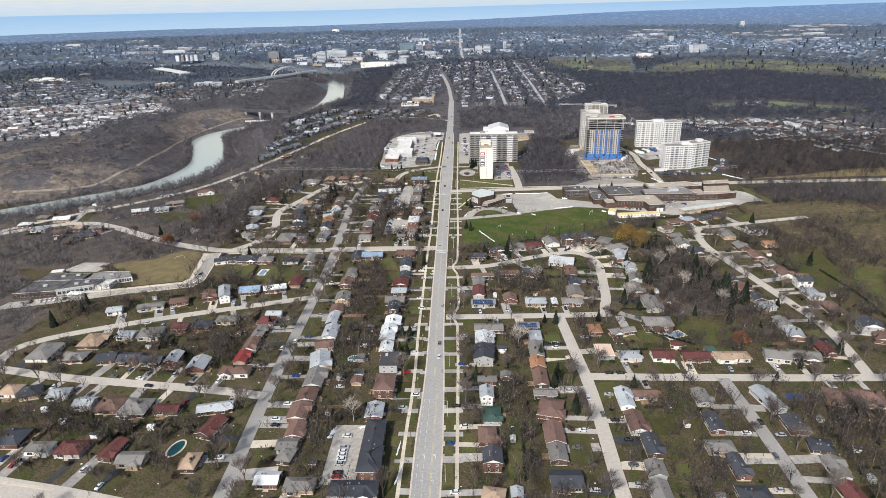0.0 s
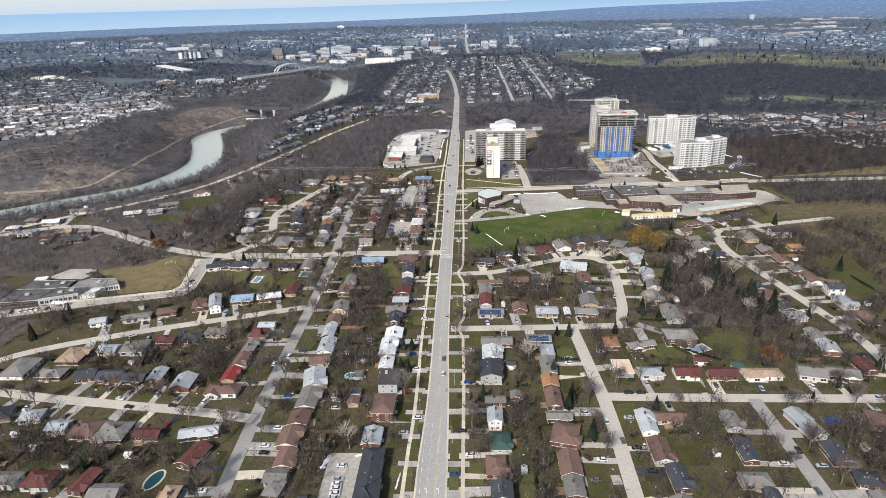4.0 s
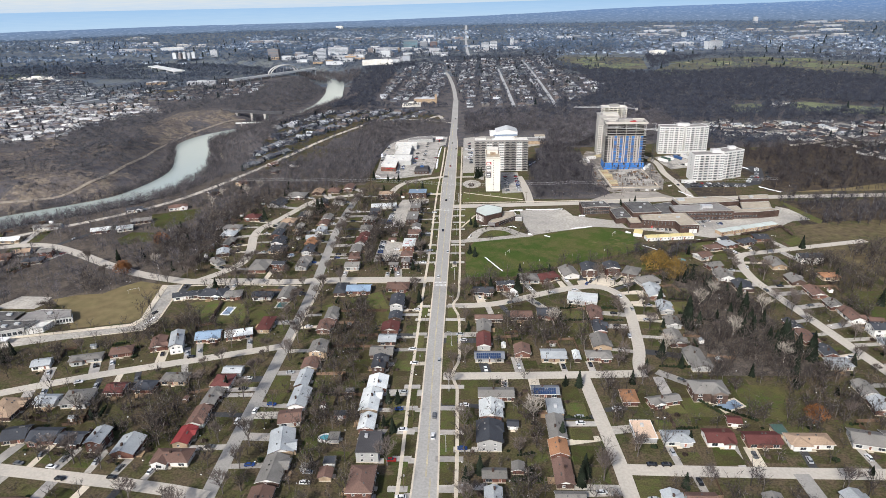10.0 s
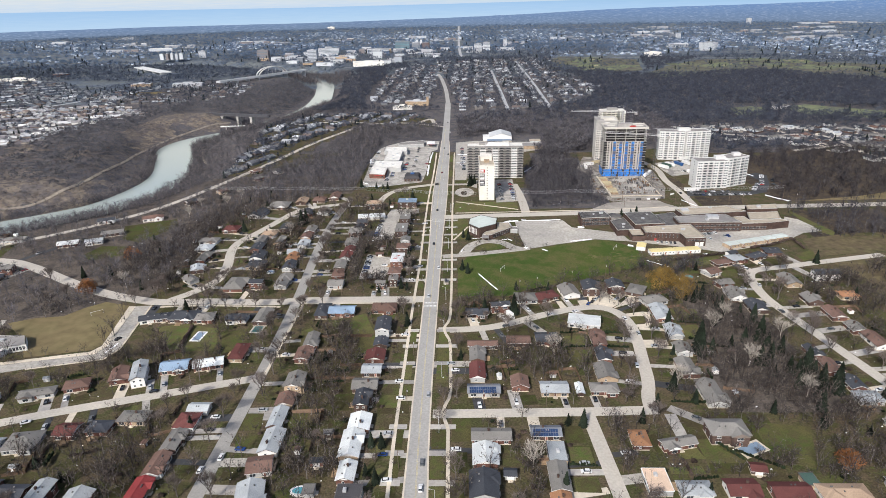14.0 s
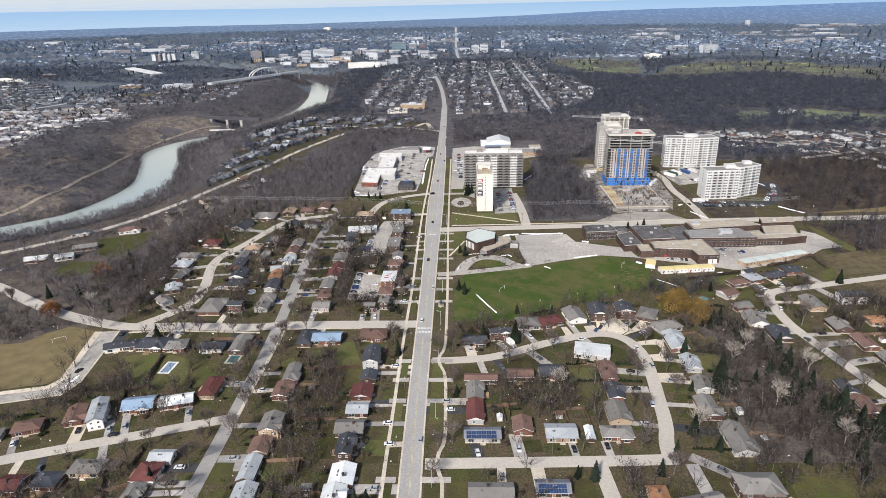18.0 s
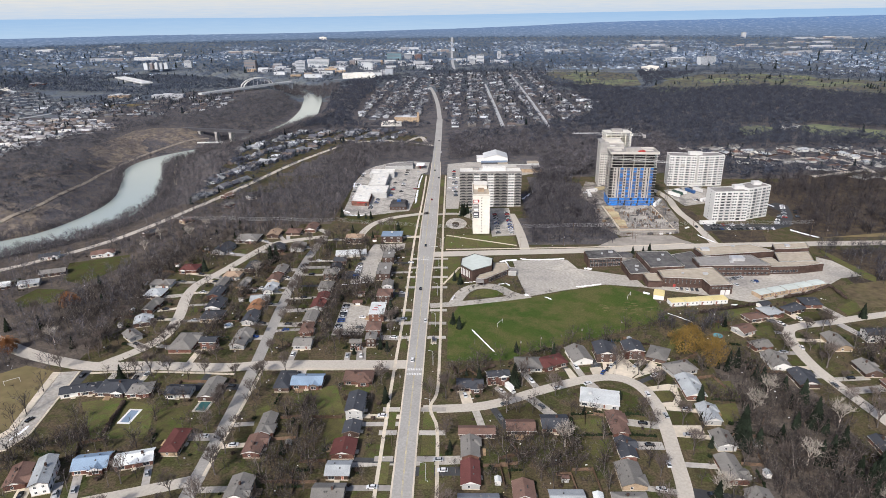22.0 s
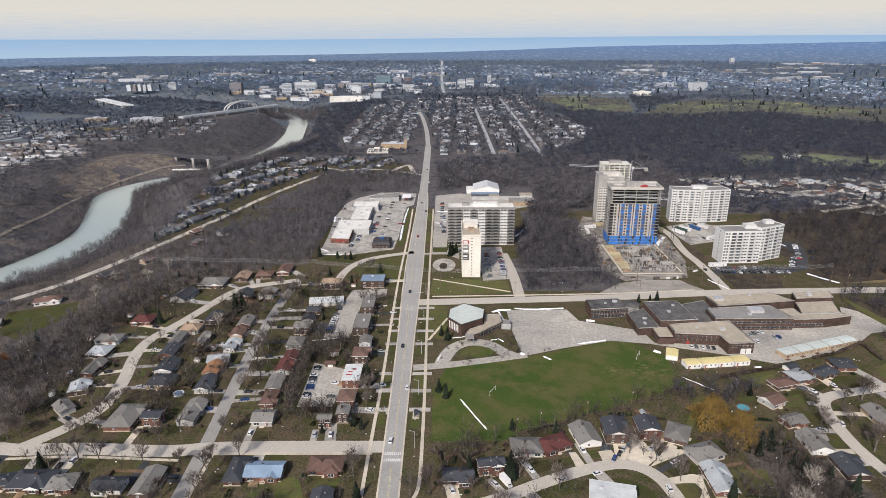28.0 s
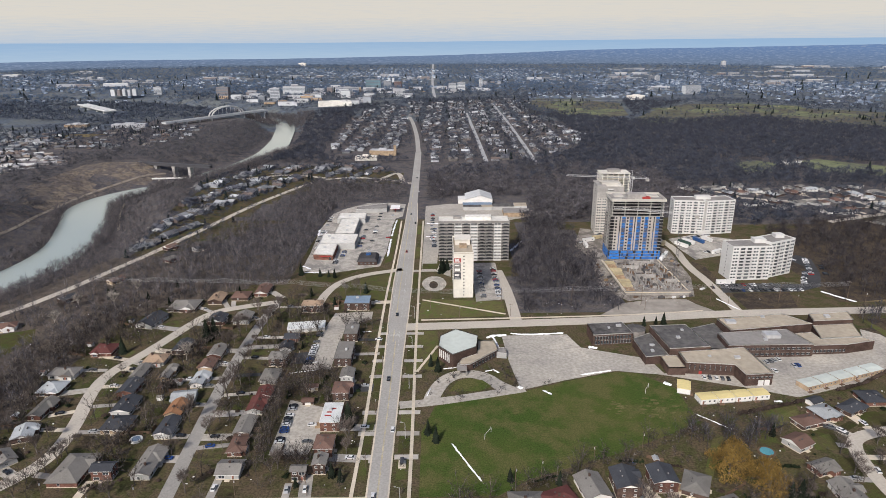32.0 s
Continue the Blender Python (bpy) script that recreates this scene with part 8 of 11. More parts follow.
# ---- cars ----
def car_meshes(col):
    body = MB()
    prof = [(-2.2, 0.35), (-2.25, 0.8), (-1.6, 0.95), (1.1, 0.98), (2.1, 0.85), (2.25, 0.55), (2.2, 0.35)]
    n = len(prof)
    body.add([(x, -0.88, z) for x, z in prof] + [(x, 0.88, z) for x, z in prof], [tuple(range(n)), tuple(range(2 * n - 1, n - 1, -1))] + [(i, n + i, n + (i + 1) % n, (i + 1) % n) for i in range(n)])
    body.add([(-1.25, -0.62, 1.46), (0.45, -0.62, 1.46), (0.45, 0.62, 1.46), (-1.25, 0.62, 1.46), (-1.3, -0.64, 1.40), (0.5, -0.64, 1.40), (0.5, 0.64, 1.40), (-1.3, 0.64, 1.40)], [(0, 1, 2, 3), (4, 5, 1, 0), (5, 6, 2, 1), (6, 7, 3, 2), (7, 4, 0, 3)])
    glass = MB().add([(-1.85, -0.8, 0.93), (1.15, -0.8, 0.96), (1.15, 0.8, 0.96), (-1.85, 0.8, 0.93), (-1.3, -0.64, 1.41), (0.5, -0.64, 1.41), (0.5, 0.64, 1.41), (-1.3, 0.64, 1.41)], [(0, 1, 5, 4), (1, 2, 6, 5), (2, 3, 7, 6), (3, 0, 4, 7)])
    for sx in (-1.4, 1.4):
        for sy in (-0.82, 0.82):
            body.cone((sx, sy - 0.1, 0.34), (sx, sy + 0.1, 0.34), 0.34, 0.34, 8, 1)
    return body.mesh("body", M["car_" + col], M["tyre"]), glass.mesh("window", M["glass"])


WHEEL = MB().cone((0, -0.1, 0), (0, 0.1, 0), 0.34, 0.34, 9).mesh("wheel", M["tyre"])
PROTO = {}
FAR_CARS = []


def car(x, y, yaw, col=None, z=0.0):
    r = random.Random(int(x * 13 + y * 29))
    col = col or r.choices(list(CARCOL), (30, 24, 18, 18, 5, 4))[0]
    m = pose(x, y, z + 0.06, 0, 0, yaw)
    if y > 318 and abs(x) > 6.5:
        FAR_CARS.append((m, list(CARCOL).index(col)))
        return None
    if col in PROTO:
        return copy_thing(PROTO[col], m)
    ob = thing("car", "%s parked car on the pavement" % col, "car", m, group="parked cars")
    bo, gl = car_meshes(col)
    part("body", bo, None, ob)
    part("window", gl, None, ob)
    PROTO[col] = ob


def row(x0, y0, dx, dy, n, yaw, fill, seed):
    r = random.Random(seed)
    for i in range(n):
        if r.random() < fill:
            car(x0 + dx * i + r.uniform(-0.2, 0.2), y0 + dy * i + r.uniform(-0.2, 0.2), yaw + r.choice((0, 180)), z=0.08)


for x, y, yaw in CARS[:]:
    if not (abs(x) < 6.5):
        car(x, y, yaw)
row(-37.5, -258, 0, 2.75, 12, 0, 0.75, 1)        # behind the long block
row(-50, 47, 0, 2.8, 14, 4, 0.9, 2)
row(-37, 50, 0, 2.8, 10, 4, 0.6, 22)              # residents' lots
row(-51, 128, 0, 2.8, 16, 5, 0.75, 3)
row(59, 226, 0, 2.8, 20, 0, 0.55, 4)             # tower lot
row(70.5, 226, 0, 2.8, 22, 0, 0.8, 5)
row(22, 340, 0, 2.8, 24, 0, 0.35, 15)
row(246, 234, 2.75, 0, 20, 90, 0.9, 6)           # dark lot
row(246, 245, 2.75, 0, 16, 90, 0.45, 7)
row(308, 248, 1.9, 3.2, 8, -30, 0.85, 8)
row(324, 266, 1.3, 3.2, 12, -22, 0.85, 28)
row(334, 262, 1.2, 3.2, 10, -22, 0.5, 29)
row(262, 364, 2.8, 1.0, 9, 110, 0.7, 30)
row(284, 330, 2.8, 0.9, 9, 110, 0.6, 31)
row(262, 322, 2.6, 1.0, 6, 110, 0.5, 32)
row(-36, 322, 0, 2.8, 50, 0, 0.10, 9)            # plaza
row(-22, 335, 0, 2.8, 50, 0, 0.08, 10)
row(-62, 300, 0, 2.8, 4, 0, 0.8, 11)
row(206, 121, 2.8, 1.0, 8, 100, 0.85, 12)        # school
row(217, 115, 2.8, 1.0, 7, 100, 0.6, 13)
row(174, 108.5, 3.2, -0.5, 9, 80, 0.45, 14)
row(38, 288, 0, 2.8, 4, 0, 0.7, 33)
row(20, 350, 0, 2.8, 40, 0, 0.4, 34)
row(-87, 350, 0, 2.8, 34, 0, 0.35, 35)
row(-46, 330, 0, 2.8, 30, 0, 0.2, 36)
row(-58, 318, 0, 2.8, 6, 0, 0.7, 37)
row(30, 345, 2.8, 0, 18, 90, 0.4, 38)
row(158, 352, 2.2, 2.4, 12, 40, 0.6, 17)
row(-48, -190, 0, 3, 3, 0, 0.8, 18)
row(100, 2, 3.0, 3.2, 4, 60, 1.0, 19)
row(-296, -90, 3.0, 0.85, 12, 100, 0.4, 20)
for x, y, c in ((2.9, 62, "white"), (-2.6, 110, "black"), (-2.8, 196, "black"), (3.0, -145, "grey"), (3.2, -160, "white"), (-2.4, 330, "red"), (2.6, 420, "black"), (-3, 455, "grey"), (2.4, 560, "white"), (-2.4, 640, "black"), (3.2, -96, "silver"), (-2.2, 15, "white")):
    car(x, y, 90, c)
for x, y, yaw, c in ((234, 240, 93, "black"), (90, -8.5, 24, "white"), (74, -12.5, 26, "white"), (80.5, -200, 92, "white"), (85, -214, 92, "grey"), (96, -177.5, 0, "black"), (102, -177.5, 0, "black"), (46, -26.5, 20, "grey"), (118, -18, 95, "white"), (121.5, -36, 95, "silver"), (112, -70, 85, "white"), (-90, -150, 88, "white"), (-84, -142, 88, "white"), (-160, -182, -7, "white"), (-176, -180, -7, "grey"), (-152, -189, -7, "black"), (-130, -188, -5, "black"), (-186, -118, 24, "white"), (-136, -93, 16, "black"), (214, -182, 0, "white"), (205, -180, 0, "silver"), (158, -220, 90, "black"), (154, -244, 90, "grey"), (218, 28, 80, "white"), (215, -10, 100, "grey"), (-182, -40, 70, "black")):
    car(x, y, yaw, c, 0.08)
far_lot = MB()
for m, slot_ in FAR_CARS:
    for pts, fs, k in (([(-2.2, -0.88, 0.3), (2.2, -0.88, 0.3), (2.2, 0.88, 0.3), (-2.2, 0.88, 0.3), (-2.2, -0.88, 0.95), (2.15, -0.88, 0.82), (2.15, 0.88, 0.82), (-2.2, 0.88, 0.95)], [(4, 5, 6, 7), (0, 1, 5, 4), (1, 2, 6, 5), (2, 3, 7, 6), (3, 0, 4, 7)], slot_),
                       ([(-1.85, -0.8, 0.93), (1.15, -0.8, 0.9), (1.15, 0.8, 0.9), (-1.85, 0.8, 0.93), (-1.3, -0.64, 1.41), (0.5, -0.64, 1.41), (0.5, 0.64, 1.41), (-1.3, 0.64, 1.41)], [(0, 1, 5, 4), (1, 2, 6, 5), (2, 3, 7, 6), (3, 0, 4, 7)], len(CARCOL)),
                       ([(-1.3, -0.64, 1.42), (0.5, -0.64, 1.42), (0.5, 0.64, 1.42), (-1.3, 0.64, 1.42)], [(0, 1, 2, 3)], slot_)):
        far_lot.add([tuple(m @ Vector(p)) for p in pts], fs, k)
solid("parked_cars", far_lot, [M["car_" + k] for k in CARCOL] + [M["glass"]], "many parked cars on the far lots", "cars", "stuff")
# a large white moving van in a drive
van = thing("moving_van", "white box van parked in a driveway", "van", pose(49.5, -14.5, 0, 0, 0, -62))
part("box", MB().box(-3.6, -1.15, 0.7, 1.9, 1.15, 3.3), M["trim"], van)
part("cab", MB().box(2.0, -1.0, 0.5, 3.6, 1.0, 1.5).box(2.0, -0.95, 1.5, 3.0, 0.95, 2.2), M["trim"], van)
part("window", MB().box(2.95, -0.85, 1.5, 3.05, 0.85, 2.1), M["glass"], van)
for sx in (-2.4, 2.8):
    for sy in (-1, 1):
        part("wheel", WHEEL, None, van, m=pose(sx, sy, 0.36))


# ---- trees ----
def bare_tree(seed, h, spread):
    """A tapered trunk with limbs, and a crown of forking twigs."""
    r = random.Random(seed)
    trunk, crown = MB(), MB()

    def twig(p, d, ln, w):
        s = d.orthogonal().normalized()
        s = (Matrix.Rotation(r.uniform(0, 6.28), 3, d) @ s) * w
        e = p + d * ln
        crown.add([p - s, p + s, e], [(0, 1, 2)])

    def grow(p, d, ln, rad, lev):
        e = p + d * ln
        (trunk if lev < 2 else crown).cone(p, e, rad, rad * 0.62, 5 if lev == 0 else 3)
        if lev == 3:
            for _ in range(9):
                k = (d + Vector((r.uniform(-1, 1), r.uniform(-1, 1), r.uniform(-0.5, 0.9))) * 0.8).normalized()
                twig(p + d * ln * r.uniform(0.1, 1), k, ln * r.uniform(0.8, 1.5), 0.055)
            return
        n = (5, 4, 3)[lev]
        for i in range(n):
            t = 2 * math.pi * (i + r.random() * 0.6) / n
            out = Vector((math.cos(t), math.sin(t), 0)) * spread * r.uniform(0.6, 1.15)
            k = (d * (0.75 if lev else 0.9) + out * (0.85 if lev == 0 else 0.75) + Vector((0, 0, 0.28))).normalized()
            q = p + d * ln * (1 if i < 2 else r.uniform(0.6, 1))
            grow(q, k, ln * r.uniform(0.62, 0.85) * (1.15 if lev == 0 else 1), rad * 0.55, lev + 1)

    grow(Vector((0, 0, -0.1)), Vector((r.uniform(-0.06, 0.06), r.uniform(-0.06, 0.06), 1)).normalized(), h * 0.30, h * 0.022, 0)
    return trunk.mesh("trunk", M["bark"]), crown.mesh("crown", M["twig"])


TREES = [bare_tree(s, h, sp) for s, h, sp in ((1, 11, 0.75), (2, 13, 0.65), (3, 9.5, 0.9), (4, 12, 0.8), (5, 8, 0.8), (6, 14, 0.6))]
WHITE_BARK = mat("pale_sycamore_bark", (0.42, 0.38, 0.33), 0.9, vary=0.2, scale=1, bump=0)
SYC = [x.copy() for x in TREES[3]]
for me_ in SYC:
    me_.materials.clear()
    me_.materials.append(WHITE_BARK)


def needle_tree(seed, h):
    r = random.Random(seed)
    trunk = MB().cone((0, 0, -0.1), (0, 0, h * 0.9), h * 0.018, 0.04, 6)
    crown = MB()
    n = int(h * 2.6)
    for i in range(n):
        z = h * (0.07 + 0.92 * i / n)
        R = (h * 0.24) * (1 - i / n) ** 0.85 + 0.18
        for k in range(9):
            t = 2 * math.pi * (k / 9 + r.random() * 0.11) + i * 0.7
            rr = R * r.uniform(0.65, 1.2)
            d, s = Vector((math.cos(t), math.sin(t), 0)), Vector((-math.sin(t), math.cos(t), 0))
            tip = d * rr + Vector((0, 0, z - rr * 0.35))
            wv = s * rr * 0.30
            mid = d * rr * 0.55
            crown.add([(0, 0, z + 0.25), mid + wv + Vector((0, 0, z - rr * 0.22)), tip, mid - wv + Vector((0, 0, z - rr * 0.22)), mid + Vector((0, 0, z + 0.05))], [(0, 1, 4), (1, 2, 4), (2, 3, 4), (3, 0, 4)])
    return trunk.mesh("trunk", M["bark"]), crown.mesh("crown", M["needle"])


CONIF = [needle_tree(s, h) for s, h in ((1, 10), (2, 12), (3, 8))]


def leafy_tree(seed, h, wide, material, hang):
    """A willow-like crown: limbs and many thin hanging sprays."""
    r = random.Random(seed)
    trunk, crown = MB(), MB()
    trunk.cone((0, 0, -0.1), (0, 0, h * 0.3), h * 0.04, h * 0.03, 7)
    for i in range(9):
        t = 2 * math.pi * i / 9 + r.random()
        e = Vector((math.cos(t) * wide * r.uniform(0.3, 0.7), math.sin(t) * wide * r.uniform(0.3, 0.7), h * r.uniform(0.6, 0.85)))
        trunk.cone((0, 0, h * 0.28), e, h * 0.018, h * 0.006, 4)
    for i in range(5200):
        t, u = r.uniform(0, 6.283), math.sqrt(r.random())
        lump = 1 + 0.22 * math.sin(3 * t + seed) + 0.14 * math.sin(7 * t + 2 * seed)
        z = h * (1 - 0.62 * u ** 2.4) * r.uniform(0.55, 1.0) * (0.9 + 0.12 * math.sin(5 * t + 3 * u))
        p = Vector((math.cos(t) * wide * u * lump, math.sin(t) * wide * u * lump, max(z, 1.5)))
        d = Vector((r.uniform(-1, 1), r.uniform(-1, 1), -hang * r.uniform(-0.5, 0.9))).normalized()
        s = Vector((-math.sin(t), math.cos(t), r.uniform(-0.8, 0.8))) * 0.12
        crown.add([p - s, p + s, p + d * r.uniform(0.35, 1.1)], [(0, 1, 2)])
    return trunk.mesh("trunk", M["bark"]), crown.mesh("crown", M[material])


WILLOW, RUST = leafy_tree(1, 13, 8.0, "willow", 1.2), leafy_tree(2, 8.5, 4.5, "rust", 0.2)


def plant(meshes, x, y, s, yaw, name, label, z=0.0):
    ob = thing(name, label, "tree", pose(x, y, z, 0, 0, yaw) @ Matrix.Diagonal((s, s, s, 1)), group="trees of the neighbourhood")
    part("trunk", meshes[0], None, ob)
    part("crown", meshes[1], None, ob)
    return ob


trng = random.Random(5)
PLACED = []


def try_tree(x, y, gap=6.0, r=1.2):
    if not free(x, y, r) or any((x - a) ** 2 + (y - c) ** 2 < gap * gap for a, c in PLACED):
        return False
    PLACED.append((x, y))
    return True


# street trees
for k, off, step, keep in (("left", 7.0, 10, 0.9), ("left_cross", 7, 16, 0.45), ("left_curve", 7, 16, 0.45), ("right", 7.5, 17, 0.45), ("right_low", 7.5, 16, 0.5), ("right_south", 7.5, 17, 0.45), ("right_crescent", 8, 20, 0.25), ("right_cross", 7.5, 18, 0.4), ("cross", 8, 19, 0.4), ("crescent", 7, 18, 0.5), ("right_long", 7, 15, 0.7), ("main", 17.5, 24, 0.3), ("bottom", 9, 15, 0.6)):
    ps = smooth(STREETS[k], step)
    for i in range(1, len(ps) - 1):
        if not (-285 < ps[i].y < (200 if k == "left" else 60)):
            continue
        d = (ps[i + 1] - ps[i - 1]).normalized()
        for s in (-1, 1):
            if trng.random() < keep:
                p = ps[i] + Vector((-d.y, d.x)) * off * s + Vector((trng.uniform(-1.5, 1.5), trng.uniform(-1.5, 1.5)))
                if try_tree(p.x, p.y, 5, 0.0):
                    plant(TREES[trng.randrange(6)], p.x, p.y, trng.uniform(0.85, 1.3), trng.uniform(0, 360), "tree", "bare deciduous street tree beside the road")
# backyard trees
n = 0
while n < 130:
    x, y = trng.uniform(-260, 260), trng.uniform(-280, 240)
    if (-14 < x < 16) or (12 < x < 155 and 14 < y < 190) or (x > 150 and y > 75) or (x > 20 and y > 180):
        continue
    if try_tree(x, y, 7.0, 2):
        n += 1
        q = trng.random()
        if q < 0.36:
            plant(CONIF[trng.randrange(3)], x, y, trng.uniform(0.5, 1.0), trng.uniform(0, 360), "conifer", "dark green spruce in a yard")
        elif q < 0.42:
            plant(SYC, x, y, trng.uniform(0.9, 1.2), trng.uniform(0, 360), "tree", "pale-barked bare sycamore in a yard")
        else:
            plant(TREES[trng.randrange(6)], x, y, trng.uniform(0.6, 1.1), trng.uniform(0, 360), "tree", "bare deciduous tree in a backyard")
for x, y, s in ((-18, 66, 1.1), (-19.5, 69, 1.0), (-21.4, 28, 0.8), (-35.8, 22, 0.7), (161.4, 176, 0.9), (170, 178, 0.75), (175, 178, 0.75), (20.2, 58.5, 1.1), (24, 52.5, 0.9), (21, 125, 0.8), (25, 119, 0.8), (30, 281, 1.2), (33, 284, 1.1), (-147, -236, 1.0), (-96, -246, 0.9), (61, -160, 0.8), (72, -212, 1.2), (67, -184, 1.0), (183, -182, 0.5), (200, -172, 1.0), (75, -120, 1.0), (113, -103, 0.8), (34, -8, 0.9), (52, -10, 1.2), (-8, -130, 0.0), (-20, -134, 1.0), (-20, -152, 0.8), (24, -183, 1.0), (142, -24, 0.9), (185, -62, 1.3), (192, -58, 1.2), (180, -70, 1.2), (168, -26, 1.0), (-105, -122, 0.8), (-146, -156, 0.8), (-121, 160, 1.3), (-118, 165, 1.2), (-59, -36, 0.7), (-13, -24, 0.8), (-85, 275, 0.9), (-69, 271, 0.75), (-62, 270, 0.75), (-57, 268, 0.85), (28, 277, 1.1), (151, -51, 1.5), (155, -58, 1.35), (193, -81, 1.55), (202, -94, 1.5), (198, -88, 1.35), (188, -76, 1.3), (77, 22, 0.9), (56, 24, 0.9), (148.8, -59.9, 1.15), (146, -57, 1.0), (134.4, -58.1, 0.8), (103.2, -21.7, 0.45), (137.2, -38.5, 0.6), (276, -31, 1.2), (252.6, -112, 0.9), (270.4, 10, 0.8), (229.5, -156.5, 0.9), (220.8, -100, 0.7), (192, -96, 1.3), (196, -92, 1.2), (186, -90, 1.1), (274.4, 65.5, 0.9), (-15.3, -134.7, 0.85), (-15.3, -156.8, 0.85), (-47.4, -179.8, 0.85), (18.1, -188.0, 0.85), (68.2, -119.2, 0.85), (102.2, -117.1, 0.85), (64.8, -189.0, 0.85), (105.7, -190.6, 0.85), (116.4, -162.7, 0.85)):
    if s:
        plant(CONIF[int(abs(x)) % 3], x, y, s, x * 7 % 360, "conifer", "dark green spruce tree with drooping boughs")
for x, y, s in ((152, 27, 1.15), (163, 14, 1.1), (158, 36, 0.95), (166, 24, 0.9)):
    plant(WILLOW, x, y, s, x * 11 % 360, "willow", "large golden-twigged willow at the lot's edge")
crg = random.Random(17)
for k in range(22):
    x, y = crg.uniform(146, 204), crg.uniform(-112, 10)
    if inside(WOODS[1], np.array([x]), np.array([y]))[0] and free(x, y, 2):
        plant(CONIF[k % 3], x, y, crg.uniform(0.9, 1.45), crg.uniform(0, 360), "conifer", "broad dark evergreen in the thicket behind the crescent")
for x, y, s in ((127, -89, 1.2), (163, -34, 1.2), (198, -44, 1.3), (176, -20, 1.1), (170, -70, 1.15), (186, -98, 1.1)):
    plant(SYC, x, y, s, x * 3 % 360, "tree", "pale-barked bare sycamore at the thicket's edge")
plant(SYC, 49.4, -147.6, 1.25, 30, "tree", "tall pale-barked bare sycamore in a yard")
plant(TREES[3], 9.8, -119.3, 0.9, 10, "tree", "bare deciduous tree beside the main road")
plant(RUST, 178.5, -146, 1.0, 0, "tree", "tree with rust-brown leaves")
plant(RUST, -235.7, 85, 1.25, 40, "tree", "tree with rust-brown leaves on the slope")
plant(RUST, -236, 24, 1.3, 80, "tree", "tree with rust-brown leaves beside the road")


# hedges and shrubs
def blob(mb, x, y, z, r, seed, flat=0.8):
    rr = random.Random(seed)
    vs = []
    for i in range(5):
        ph = math.pi * (i / 4 - 0.5) * 0.98
        for k in range(7):
            t = 2 * math.pi * k / 7
            q = r * rr.uniform(0.72, 1.15)
            vs.append((x + q * math.cos(ph) * math.cos(t), y + q * math.cos(ph) * math.sin(t), z + max(-z * 0.0, q * math.sin(ph) * flat)))
    mb.add(vs, [(i * 7 + k, i * 7 + (k + 1) % 7, (i + 1) * 7 + (k + 1) % 7, (i + 1) * 7 + k) for i in range(4) for k in range(7)])


BUSH = {}
for nm, mm in (("hedge", "hedge"), ("shrub", "shrub")):
    for v in range(3):
        mb = MB()
        rr = random.Random(v)
        for k in range(4):
            blob(mb, rr.uniform(-0.5, 0.5), rr.uniform(-0.5, 0.5), 0.5, rr.uniform(0.5, 0.9), v * 10 + k)
        for k in range(60):
            t, u = rr.uniform(0, 6.28), rr.uniform(0.2, 1.1)
            p = Vector((math.cos(t) * u, math.sin(t) * u, rr.uniform(0.3, 1.0)))
            e = p * 1.25 + Vector((0, 0, 0.4))
            mb.add([p, p + Vector((0.1, 0.04, 0)), e], [(0, 1, 2)])
        BUSH[nm, v] = mb.mesh(nm, M[mm])
hr = random.Random(21)
for x, y, L, W, yaw, st in HOUSES:
    if st == "s":
        continue
    for _ in range(4):
        t, d = hr.uniform(0, 6.28), hr.uniform(0.5, 0.9)
        px, py = x + math.cos(t) * (L / 2 + 3.4), y + math.sin(t) * (L / 2 + 3.4)
        if free(px, py, 0.0):
            k = "hedge" if hr.random() < 0.45 else "shrub"
            o = new(k, BUSH[k, hr.randrange(3)])
            s = hr.uniform(0.7, 1.7)
            o.matrix_basis = pose(px, py, 0, 0, 0, hr.uniform(0, 360)) @ Matrix.Diagonal((s, s, s * hr.uniform(0.7, 1.1), 1))
            tagged(o, "dense dark evergreen bush beside a house" if k == "hedge" else "bare brown shrub beside a house", "shrub", "bushes of the gardens")


# hedge rows at the backs of the yards
def hedge_row(p, q, w, h, mm, label):
    mb, d = MB(), Vector(q) - Vector(p)
    n = max(3, int(d.length / 1.1))
    r = random.Random(int(p[0] * 3 + p[1] * 7))
    for i in range(n + 1):
        c = Vector(p) + d * (i / n)
        k = r.uniform(0.75, 1.2)
        blob(mb, c.x + r.uniform(-0.2, 0.2), c.y + r.uniform(-0.2, 0.2), h * 0.45 * k, w * k, i * 13 + n, h * 0.55 / w)
    tagged(solid("hedge", mb, M[mm]), label, "hedge", "hedges of the gardens")


HEDGES = ([(64.7, -146.1), (75.6, -146.8)],
        [(120.5, -102.3), (135.3, -103.3)],
        [(129.6, -131.3), (137.2, -142.7)],
        [(278, -42), (282.6, -80)],
        [(282.6, -80), (280, -116)],
        [(76.9, -35.7), (91.4, -34.2)],
        [(102.7, -34.8), (111.8, -35.9)],
        [(77.6, -51.4), (92.1, -50.7)],
        [(99.3, -50.7), (111.5, -52.0)],
        [(148.1, -22.9), (162.8, -25.1)],
        [(149.8, -47.8), (168.0, -52.8)],
        [(76.3, -38.7), (75.0, -49.8)],
        [(53.1, -203.1), (68.8, -200.9)],
        [(44.7, -225.8), (43.2, -260.1)],
        [(136.5, -137.5), (151.0, -147.9)])
for p, q in HEDGES:
    hedge_row(p, q, 0.8, 1.9, "hedge", "long clipped dark hedge between two lawns")
